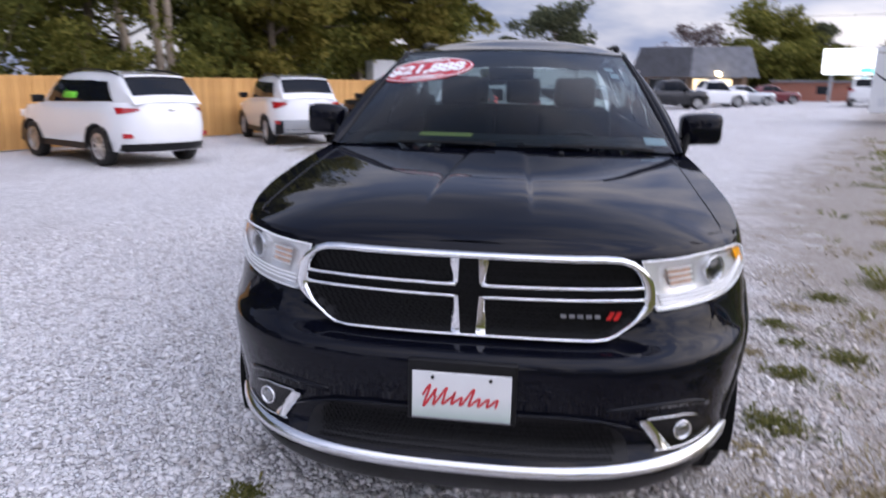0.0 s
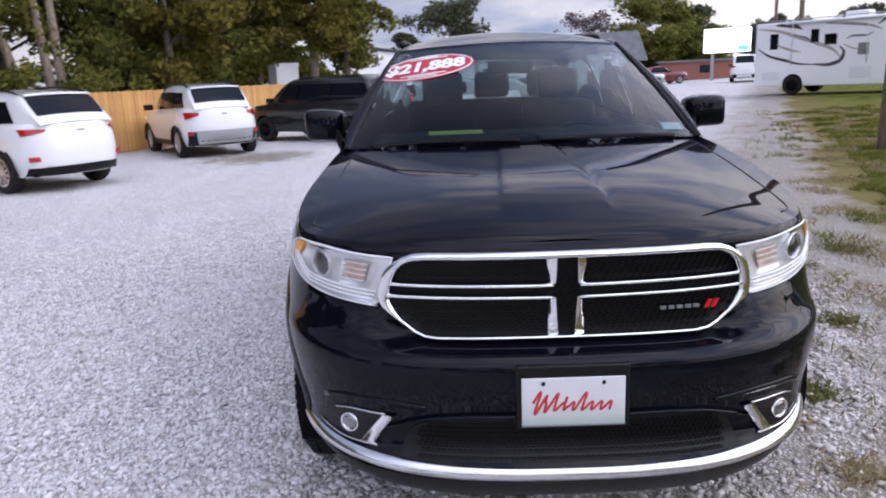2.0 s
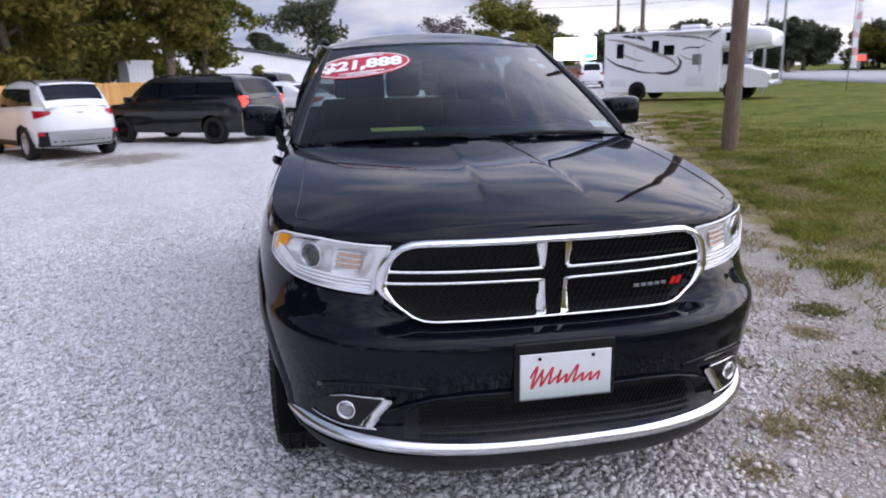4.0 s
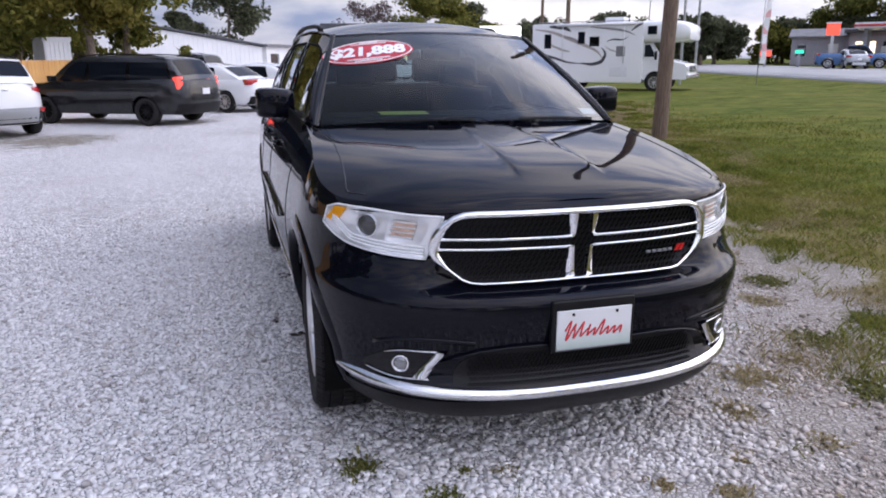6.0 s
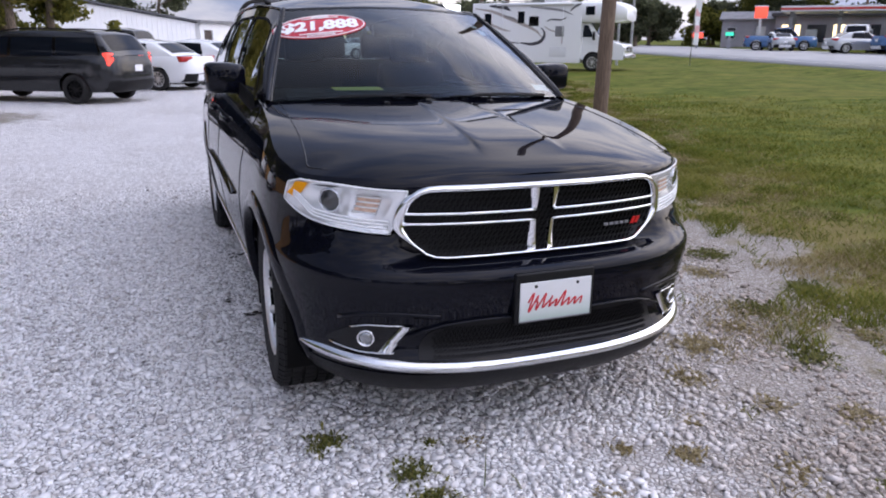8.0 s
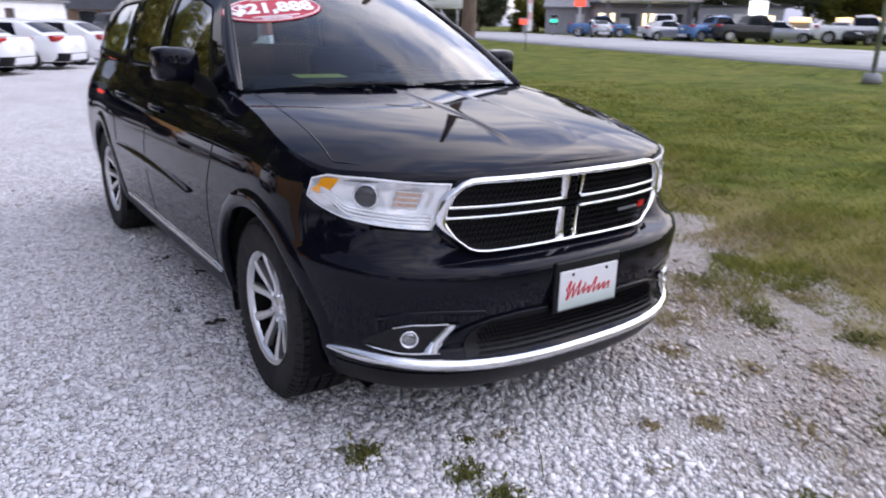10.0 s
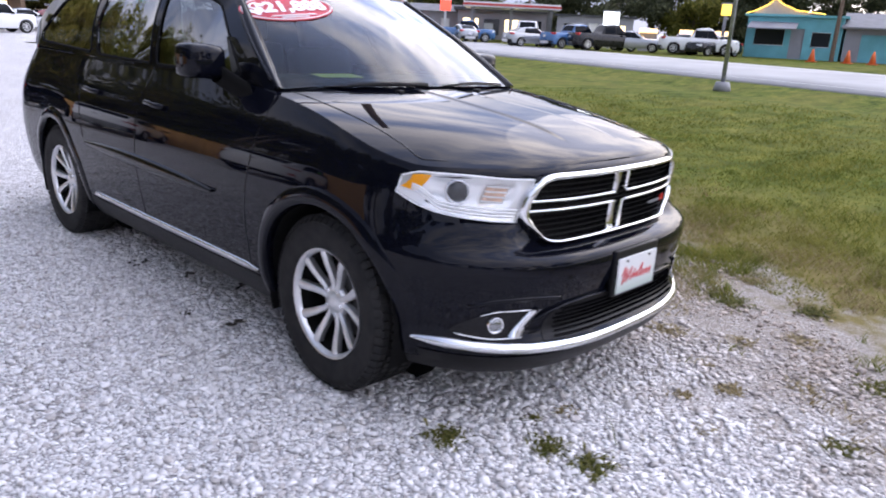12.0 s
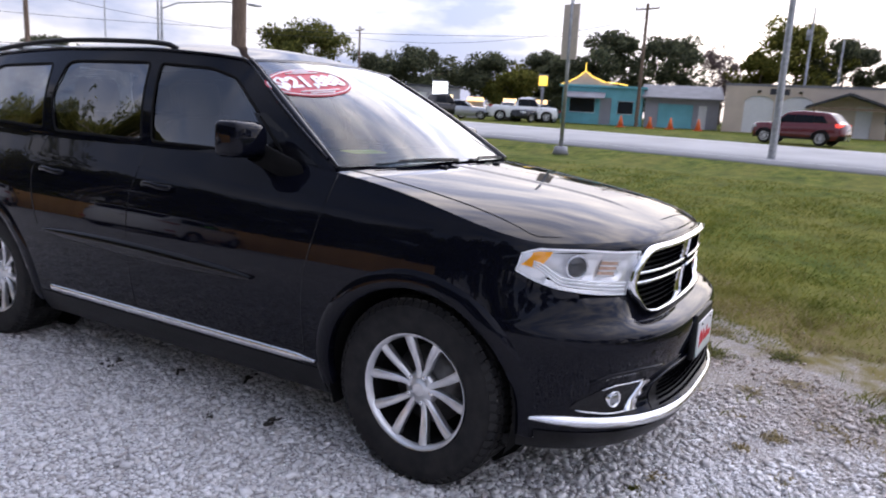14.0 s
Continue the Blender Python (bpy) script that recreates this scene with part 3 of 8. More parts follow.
def blades_mesh(name, bx, by, bz, h, w, lean):
    """Grass blades: thin bent strips of two faces."""
    n = len(bx)
    yaw = rng.uniform(0, 2 * math.pi, n)
    la = rng.uniform(0, 2 * math.pi, n)
    ux, uy = np.cos(yaw) * w, np.sin(yaw) * w
    lx, ly = np.cos(la) * h * lean, np.sin(la) * h * lean
    v = np.empty((n, 5, 3), np.float32)
    v[:, 0] = np.stack([bx - ux, by - uy, bz], 1)
    v[:, 1] = np.stack([bx + ux, by + uy, bz], 1)
    v[:, 2] = np.stack([bx + ux * .8 + lx * .35, by + uy * .8 + ly * .35, bz + h * .6], 1)
    v[:, 3] = np.stack([bx - ux * .8 + lx * .35, by - uy * .8 + ly * .35, bz + h * .6], 1)
    v[:, 4] = np.stack([bx + lx, by + ly, bz + h], 1)
    idx = (np.array([0, 1, 2, 3, 3, 2, 4])[None] + (np.arange(n) * 5)[:, None]).ravel().astype(np.int32)
    me = bpy.data.meshes.new(name)
    me.vertices.add(n * 5)
    me.vertices.foreach_set("co", v.ravel())
    me.loops.add(n * 7)
    me.loops.foreach_set("vertex_index", idx)
    me.polygons.add(n * 2)
    st = (np.array([0, 4])[None] + (np.arange(n) * 7)[:, None]).ravel().astype(np.int32)
    me.polygons.foreach_set("loop_start", st)
    me.polygons.foreach_set("loop_total", np.tile(np.array([4, 3], np.int32), n))
    me.update()
    return me


# mown verge
N = 420000
gy = -9 + 34 * rng.uniform(0, 1, N) ** 1.25
gd = .3 + 26 * rng.uniform(0, 1, N) ** 1.9
gx = 2.05 + .43 * gy + gd
nz = clumpy(gx, gy, 1.1)
keep = (rng.uniform(0, 1, N) < np.clip(gd * .45 + .02 + nz * 1.2 + np.clip((gy - 1) * .15, 0, .6), 0, 1)) & (rng.uniform(0, 1, N) < np.clip(1.7 - np.hypot(gx, gy) / 11, 0, 1)) & (((gx - RO.x) * RN.x + (gy - RO.y) * RN.y) < -.2)
gx, gy, gd = gx[keep], gy[keep], gd[keep]
gz = np.array([ground_z(a, b) for a, b in zip(gx, gy)])
h = (.026 + .036 * rng.uniform(0, 1, len(gx))) * np.clip(.8 + clumpy(gx, gy, .8) * 1.2, .4, 1.8)
grass = place("grass", blades_mesh("grass", gx, gy, gz, h, .0026 + .00034 * np.hypot(gx, gy), 1.4), M["blade"])
tagged(grass, "short mown green grass with pale dry patches", "grass", kind="stuff")


def fringe(name, N, reach, cut, mat, hh, seed, label):
    """Ragged clumps of longer blades where gravel and lawn meet."""
    y = -8 + 28 * rng.uniform(0, 1, N) ** 1.25
    d = rng.normal(reach, .85, N)
    x = 2.05 + .43 * y + d
    k_ = clumpy(x + seed, y, 1.5) + .45 * clumpy(x, y + seed, 4.3) + .16 * np.clip(d, -2, 1.4) > cut
    x, y = x[k_], y[k_]
    z = np.array([ground_z(a, b) for a, b in zip(x, y)])
    tall = np.clip(.55 + .9 * clumpy(x + seed, y, 1.5), .3, 1.3)
    ob = place(name, blades_mesh(name, x, y, z, hh * tall * rng.uniform(.5, 1.2, len(x)), .0024 + .00035 * np.hypot(x, y), 1.25), M[mat])
    tagged(ob, label, name.replace("_", " "), kind="stuff")


fringe("grass", 110000, .75, .32, "blade", .085, 0.0, "ragged green grass clumps spreading into the gravel")
fringe("dry_grass", 110000, .55, .20, "dry", .055, 0.7, "thin straw-coloured grass along the gravel edge")


def weed(x, y, r, h, n, mat="weed", seed=1, label="small green weed tuft growing through the gravel"):
    """A low rosette of narrow leaves."""
    q = random.Random(seed)
    bm = bmesh.new()
    for i in range(n * 3):
        a, ln = q.uniform(0, 6.283), r * q.uniform(.14, .40)
        o = Vector((q.gauss(0, r * .36), q.gauss(0, r * .36), 0))
        dv = Vector((math.cos(a), math.sin(a), 0))
        sv = Vector((-dv.y, dv.x, 0)) * q.uniform(.003, .007)
        up = h * q.uniform(.10, .42)
        p0, p1, p2 = o, o + dv * ln * .5 + Vector((0, 0, up)), o + dv * ln + Vector((0, 0, up * q.uniform(.3, 1.1)))
        vs = [bm.verts.new(p) for p in (p0 - sv * .5, p0 + sv * .5, p1 + sv, p1 - sv, p2)]
        bm.faces.new(vs[:4])
        bm.faces.new((vs[3], vs[2], vs[4]))
    ob = place("weed", mesh_of("weed", bm, False), M[mat], m=pose(x, y, 0))
    return tagged(ob, label, "weed", "weeds in the gravel", "stuff")


for i, (x, y, r, h, n, mat) in enumerate((
        (-.84, -.65, .10, .06, 70, "weed"), (-.59, -.96, .09, .06, 60, "weed"), (-.57, -1.15, .11, .06, 60, "weed"),
        (-.31, -.84, .07, .035, 26, "dry"), (-.46, -.79, .06, .03, 24, "weed"), (.22, -1.11, .06, .05, 24, "dry"),
        (1.32, .28, .20, .07, 120, "weed"), (1.58, .95, .17, .06, 90, "weed"), (1.97, 1.23, .19, .06, 90, "weed"),
        (1.75, 1.45, .14, .05, 70, "weed"), (1.76, 1.80, .16, .05, 70, "weed"), (2.38, .87, .20, .06, 110, "weed"),
        (1.19, -.41, .18, .05, 90, "dry"), (.88, -.70, .12, .04, 50, "dry"), (1.86, -.15, .20, .06, 110, "weed"),
        (2.43, .02, .22, .06, 120, "weed"), (1.61, -.72, .18, .05, 90, "weed"), (.44, -1.23, .09, .04, 40, "dry"),
        (.30, -1.75, .10, .04, 50, "weed"), (.02, -1.32, .07, .03, 26, "dry"), (2.9, 2.9, .25, .07, 120, "weed"),
        (2.3, 2.5, .2, .06, 90, "weed"), (1.05, -1.05, .10, .03, 40, "dry"), (1.32, -1.25, .13, .03, 55, "dry"), (.75, -1.45, .10, .03, 40, "dry"), (1.55, -.30, .14, .04, 60, "dry"),
        (1.15, .02, .12, .03, 50, "dry"), (2.05, .55, .17, .04, 70, "dry"), (1.85, -1.15, .16, .05, 80, "weed"), (2.15, -.65, .18, .04, 70, "dry"), (1.45, 1.25, .12, .03, 45, "dry"),
        (.62, -1.02, .08, .03, 30, "dry"), (1.0, -1.7, .12, .04, 50, "weed"), (1.45, -1.75, .12, .04, 50, "dry"), (2.0, 2.2, .16, .04, 60, "dry"))):
    weed(x, y, r, h, n, mat, 40 + i, "small green weed tuft growing through the gravel" if mat == "weed" else "small withered weed on the gravel")


def litter_piece(x, y, ln, seed):
    """A dark bit of bark or leaf lying flat."""
    q = random.Random(seed)
    bm = bmesh.new()
    for i in range(7):
        a = q.gauss(.4, .5)
        c = Vector((q.gauss(0, ln * .42), q.gauss(0, ln * .16), .022 + .004 * i))
        u = Vector((math.cos(a), math.sin(a), q.uniform(-.08, .08))) * ln * q.uniform(.14, .34)
        v = Vector((-u.y, u.x, 0)) * q.uniform(.3, .6)
        poly_bm([c - u, c - u * .2 - v, c + u * .8 - v * .5, c + u, c + u * .3 + v, c - u * .6 + v * .7], (0, 0, .006), bm)
    ob = place("debris", mesh_of("debris", bm), M["dark_litter"], m=pose(x, y, 0))
    tagged(ob, "dark scrap of bark lying on the gravel", "debris")


M["dark_litter"] = plain("dark_litter", (.035, .03, .026), .9)
for i, (x, y, ln) in enumerate(((-.88, 1.98, .08), (-.93, .77, .09), (-.62, 1.25, .08), (-1.05, 1.05, .04), (-.75, 1.6, .05))):
    litter_piece(x, y, ln, 70 + i)


# ---- the black car ----
from mathutils.bvhtree import BVHTree

HUB_Z, BASE = .372, 3.042


def n_plan(z):
    """How square the nose is in plan: squarer at the bumper than at the lamps."""
    return lerp(2.95, 2.80, sstep(.66, .86, z))


def side_w(z):
    """Half width of the flank by height."""
    return curve1(((.22, .86), (.30, .912), (.40, .945), (.52, .967), (.62, .979), (.72, .986), (.80, .984), (.90, .974), (.97, .963), (1.03, .945), (1.09, .918), (1.15, .887), (1.20, .862), (1.235, .845)), z)


def top_raw(y):
    return curve1(((-.80, 1.040), (-.62, 1.036), (-.47, 1.034), (-.30, 1.062), (-.10, 1.11), (.15, 1.162), (.5, 1.208), (.85, 1.228), (1.6, 1.235), (2.6, 1.245), (3.4, 1.262), (4.2, 1.28)), y)


TOP_GRID = np.linspace(-1.0, 4.5, 1101)
_top = np.array([top_raw(y) for y in TOP_GRID])
_kern = np.hanning(61) / np.hanning(61).sum()
TOP_SOFT = np.convolve(np.pad(_top, 30, mode="edge"), _kern, mode="valid")


def top_z(y):
    """Height of the fender and belt line, without kinks."""
    k = sstep(-.42, -.25, y)
    return lerp(top_raw(y) if k < 1 else 0, float(np.interp(y, TOP_GRID, TOP_SOFT)), k)


def front_d(z):
    """How far the nose reaches before the front axle, on the centre line."""
    return curve1(((.225, .82), (.26, .868), (.30, .895), (.345, .912), (.37, .915), (.40, .886), (.44, .868), (.52, .876), (.60, .892), (.67, .902), (.705, .895), (.722, .865), (.738, .795), (.755, .765), (.80, .765), (.9, .772), (1.0, .785), (1.025, .785), (1.045, .765)), z)


LEVELS = [.225, .245, .27, .30, .33, .35, .37, .39, .41, .44, .48, .52, .56, .60, .64, .675, .70, .712, .722, .730, .738, .748, .765, .80, .84, .88, .92, .96, .99, 1.01, 1.025, 1.036, 1.045]


def plan_row(zn, side=-1):
    """One level of the lower body, from the nose round the flank to the tail."""
    row = []
    lift = sstep(.58, 1.045, zn)

    def level(y):
        return zn + (top_z(y) - 1.045) * lift if zn < 1.04 else top_z(y)
    D = front_d(zn)
    nf = 46
    for i in range(nf):
        th = (math.pi / 2) * (i / nf) ** .92
        sx, cy = math.sin(th) ** (2 / n_plan(zn)), math.cos(th) ** (2 / n_plan(zn))
        side_d = curve1(((.70, .897), (.722, .872), (.745, .832), (.78, .805), (.82, .788), (.85, .778), (.89, .772)), zn) if .70 < zn < .89 else D
        y = .06 - (lerp(D, max(D, side_d), sstep(.46, .66, side_w(zn) * sx)) + .06) * cy
        z = level(y)
        row.append((side * side_w(z) * sx, y, z))
    ny = 150
    for i in range(ny):
        y = .06 + (3.55 - .06) * i / ny
        z = level(y)
        pinch = 1 - .035 * sstep(2.6, 3.6, y)
        row.append((side * side_w(z) * pinch, y, z))
    nr = 24
    R = curve1(((.22, .50), (.35, .60), (.55, .63), (.9, .60), (1.05, .55)), zn)
    for i in range(nr + 1):
        th = (math.pi / 2) * i / nr
        sx, cy = math.cos(th) ** (2 / 3.2), math.sin(th) ** (2 / 3.2)
        y = 3.55 + R * cy
        z = level(y)
        row.append((side * side_w(z) * .965 * sx, y, z))
    return row


def arch_cut(bm, y0, r):
    """Opens a wheel arch and rounds its edge."""
    c = Vector((0, y0, HUB_Z + .01))

    def rad(p):
        return math.hypot(p.y - c.y, (p.z - c.z))
    bad = [f for f in bm.faces if abs(f.calc_center_median().x) > .5 and rad(f.calc_center_median()) < r]
    bmesh.ops.delete(bm, geom=bad, context="FACES")
    for v in bm.verts:
        if v.is_boundary and abs(v.co.x) > .5 and r * .86 < rad(v.co) < r * 1.12 and v.co.z > .245:
            d = Vector((0, v.co.y - c.y, v.co.z - c.z)).normalized()
            v.co.y, v.co.z = c.y + d.y * r, c.z + d.z * r


suv = thing("suv", pose(0, 0, 0, 0, .55, 0), "black mid-size SUV with chrome-trimmed split grille on gravel", "car")

# lower shell
bm = bmesh.new()
for side in (-1, 1):
    rows = [plan_row(z, side) for z in LEVELS]
    b2 = grid_bm(rows if side < 0 else [r[::-1] for r in rows])
    me = bpy.data.meshes.new("tmp")
    b2.to_mesh(me)
    b2.free()
    bm.from_mesh(me)
    bpy.data.meshes.remove(me)
bmesh.ops.remove_doubles(bm, verts=bm.verts, dist=.0008)
full = bm.copy()
bmesh.ops.recalc_face_normals(full, faces=full.faces)
BODY = BVHTree.FromBMesh(full)
full.free()
for y0 in (0, BASE):
    arch_cut(bm, y0, .432)
bmesh.ops.recalc_face_normals(bm, faces=bm.faces)
# room for the headlights
for v in bm.verts:
    ax = abs(v.co.x)
    if v.co.y < -.1 and .55 < ax < .875 and .862 + .06 * sstep(.72, .88, ax) < v.co.z < .995:
        v.co.y += .055
        v.co.x *= .975
shell = part("body_shell", bm, M["black_paint"], suv, "glossy black painted bodywork")
sharp(shell, 48)


def on_front(x, z, off=0.0):
    """A point on the nose under (x, z), off metres before it."""
    hit, nrm, _, _ = BODY.ray_cast(Vector((x, -3, z)), Vector((0, 1, 0)))
    if hit is None:
        return Vector((x, -.4, z))
    return hit + Vector((nrm.x, nrm.y, nrm.z * .3)).normalized() * (off if nrm.y < 0 else -off)


def on_side(y, z, off=0.0, side=-1):
    hit, nrm, _, _ = BODY.ray_cast(Vector((side * 3, y, z)), Vector((-side, 0, 0)))
    if hit is None:
        return Vector((side * (side_w(z) + off), y, z))
    n = nrm if nrm.x * side > 0 else -nrm
    return hit + n * off


def outward(ob, d):
    """Turns a sheet so that it faces along d."""
    n = Vector()
    for f in ob.data.polygons:
        n += f.normal * f.area
    if n.dot(Vector(d)) < 0:
        ob.data.flip_normals()
    return ob


def fill_front(name, outline, off, mat, label="", nx=24, nz=8):
    """A sheet on the nose: outline is a function z -> (x0, x1) between z0 and z1."""
    z0, z1, fn = outline
    rows = []
    for i in range(nz + 1):
        z = lerp(z0, z1, i / nz)
        a, b = fn(z)
        rows.append([on_front(lerp(a, b, j / nx), z, off) for j in range(nx + 1)])
    bm = grid_bm(rows)
    bmesh.ops.recalc_face_normals(bm, faces=bm.faces)
    return part(name, bm, mat, suv, label)


def band_front(name, pts, w, h, mat, label="", off=.0, closed=False, up=(0, 0, 1), parent=None, smooth_n=0):
    """A flattened bar along (x, z) points of the nose."""
    p3 = [on_front(x, z, off) for x, z in pts]
    return part(name, tube_bm(p3, w, 10, closed=closed, flat=(w, h, up)), mat, parent or suv, label)


# hood: crowned, with a low raised middle
bm = bmesh.new()
rows = []
top = [p for p in plan_row(1.045) if p[1] <= .62]
centre = ((-.765, 1.045), (-.74, 1.062), (-.68, 1.086), (-.60, 1.110), (-.45, 1.144), (-.25, 1.171), (0, 1.196), (.3, 1.222), (.62, 1.242))
cen_y = np.linspace(-.9, .9, 361)
cen_z = np.convolve(np.pad([curve1(centre, y) for y in cen_y], 26, mode="edge"), np.hanning(53) / np.hanning(53).sum(), mode="valid")
for ex, ey, ez in top[1:]:
    cz = lerp(curve1(centre, ey), float(np.interp(ey, cen_y, cen_z)), sstep(-.70, -.60, ey) * (1 - sstep(.40, .50, ey)))
    row = []
    ex = abs(ex)
    wd = min(.160 - .066 * (ey + .5) / 1.05, ex * .45)
    we = min(.026, ex * .1)
    half = list(np.linspace(0, wd, 7)) + list(np.linspace(wd, wd + we, 5))[1:] + list(np.linspace(wd + we, ex, 25))[1:]
    for x in [-h for h in half[:0:-1]] + half:
        au = abs(x) / ex
        z = ez + (cz - ez) * (1 - au ** 3.0)
        z += .0055 * (1 - sstep(wd, wd + we, abs(x))) * sstep(-.66, -.46, ey)
        row.append((x, ey, z))
    rows.append(row)
bm = grid_bm(rows)
bmesh.ops.recalc_face_normals(bm, faces=bm.faces)
hood = part("hood", bm, M["black_paint"], suv, "black hood with a raised centre and soft creases")
if hood.data.polygons[len(hood.data.polygons) // 2].normal.z < 0:
    hood.data.flip_normals()
hb = bmesh.new()
hb.from_mesh(hood.data)
HOOD = BVHTree.FromBMesh(hb)
hb.free()


def on_hood(x, y, off=0.0):
    hit, nrm, _, _ = HOOD.ray_cast(Vector((x, y, 3)), Vector((0, 0, -1)))
    return (hit if hit else Vector((x, y, 1.2))) + Vector((0, 0, off))


# gap between hood and fender, hood front edge
for side in (-1, 1):
    pts = []
    for i in range(30):
        y = lerp(-.50, .52, i / 29)
        x = curve1(((-.50, .845), (-.35, .815), (-.1, .792), (.25, .778), (.52, .770)), y)
        ex = min(abs(p[0]) for p in top if abs(p[1] - y) < .05) if any(abs(p[1] - y) < .05 for p in top) else .9
        pts.append(on_hood(side * min(x, ex * .985), y, -.0005))
    part("hood_gap", tube_bm(pts, .0035, 6), M["gloss_black"], suv)

# floor pan and inner wheel housings
bm = box_bm(-.80, .80, .46, 3.7, .25, .34, .02)
box_bm(-.58, .58, -.60, .45, .25, .34, .02, bm=bm)
part("floor_pan", bm, M["under"], suv)
bm = box_bm(-.60, .60, -.55, .55, .34, .98, .02)
part("engine_bay", bm, M["under"], suv)
for y0 in (0, BASE):
    for side in (-1, 1):
        rows = []
        for a in range(0, 25):
            th = math.pi * (-.12 + 1.24 * a / 24)
            rows.append([(side * x, y0 + .434 * math.cos(th), HUB_Z + .01 + .434 * math.sin(th)) for x in (.58, .70, .82, .935)])
        bm = grid_bm(rows)
        part("wheel_housing", bm, M["under"], suv)
        rows = [[(side * .58, y0 + r * math.cos(math.pi * 2 * a / 24), HUB_Z + .01 + r * math.sin(math.pi * 2 * a / 24)) for a in range(25)] for r in (.0, .25, .44)]
        part("wheel_housing", grid_bm(rows), M["under"], suv)
        # flared lip round the arch
        rows = []
        for a in range(0, 49):
            th = math.pi * (-.11 + 1.22 * a / 48)
            if HUB_Z + .01 + .432 * math.sin(th) < .285:
                continue
            row = []
            for rr, off in ((.424, -.035), (.425, .006), (.430, .011), (.446, .013), (.472, .011), (.492, .005), (.505, -.003)):
                row.append(on_side(y0 + rr * math.cos(th), max(.24, HUB_Z + .01 + rr * math.sin(th)), off, side))
            rows.append(row)
        bm = grid_bm(rows)
        bmesh.ops.recalc_face_normals(bm, faces=bm.faces)
        part("arch_trim", bm, M["black_paint"], suv, "flared wheel arch lip")

# ---- greenhouse ----
def belt_x(y):
    return curve1(((.4, .834), (.8, .846), (1.6, .849), (2.6, .845), (3.4, .828), (3.7, .812), (3.98, .742)), y)


def roof_edge(y):
    """Half width and height of the roof's side edge."""
    return (curve1(((1.20, .600), (1.6, .635), (2.3, .648), (3.0, .640), (3.9, .585)), y), curve1(((1.20, 1.672), (1.5, 1.700), (2.0, 1.722), (2.6, 1.722), (3.2, 1.700), (3.95, 1.640)), y))


def cabin_top(y):
    """Upper limit of the side wall: the windscreen pillar, the roof, the tail pillar."""
    if y < 1.24:
        t = (y - .50) / (1.24 - .50)
        return (lerp(.835, .604, t ** 1.08), lerp(1.222, 1.676, t ** .94))
    if y > 3.72:
        t = (y - 3.72) / (3.98 - 3.72)
        w, z = roof_edge(3.72)
        return (lerp(w, .74, t), lerp(z, 1.28, t))
    return roof_edge(y)


def side_pt(y, z, side=-1, off=0.0):
    tx, tz = cabin_top(max(y, .502))
    bz = top_z(y) - .004
    t = (z - bz) / max(tz - bz, .01)
    bx = belt_x(y)
    ty, tzz = roof_edge(min(max(y, 1.2), 3.72))
    tt = (z - bz) / (tzz - bz)
    x = lerp(bx, ty, tt) + .030 * math.sin(math.pi * min(1, max(0, tt)))
    return Vector((side * (x + off), y, z))


WINDOWS = {
    "front": [(.80, 1.254), (1.68, 1.254), (1.80, 1.650), (1.44, 1.632), (1.27, 1.590), (1.02, 1.425)],
    "rear": [(1.76, 1.256), (2.50, 1.262), (2.60, 1.45), (2.58, 1.640), (2.50, 1.652), (1.88, 1.654)],
    "quarter": [(2.62, 1.272), (3.60, 1.300), (3.66, 1.345), (3.42, 1.575), (3.26, 1.618), (2.72, 1.636)],
}


def rounded(pts, r=.035, n=5):
    out = []
    c = len(pts)
    for i in range(c):
        p, a, b = Vector(pts[i]), Vector(pts[i - 1]), Vector(pts[(i + 1) % c])
        u, v = (a - p), (b - p)
        d = min(r, u.length * .45, v.length * .45)
        u, v = p + u.normalized() * d, p + v.normalized() * d
        for k in range(n + 1):
            t = k / n
            out.append(tuple(u * (1 - t) ** 2 + p * 2 * t * (1 - t) + v * t ** 2))
    return out


def dense(pts, step=.06):
    out = []
    for i in range(len(pts)):
        a, b = Vector(pts[i]), Vector(pts[(i + 1) % len(pts)])
        n = max(1, int((b - a).length / step))
        out += [tuple(a.lerp(b, k / n)) for k in range(n)]
    return out


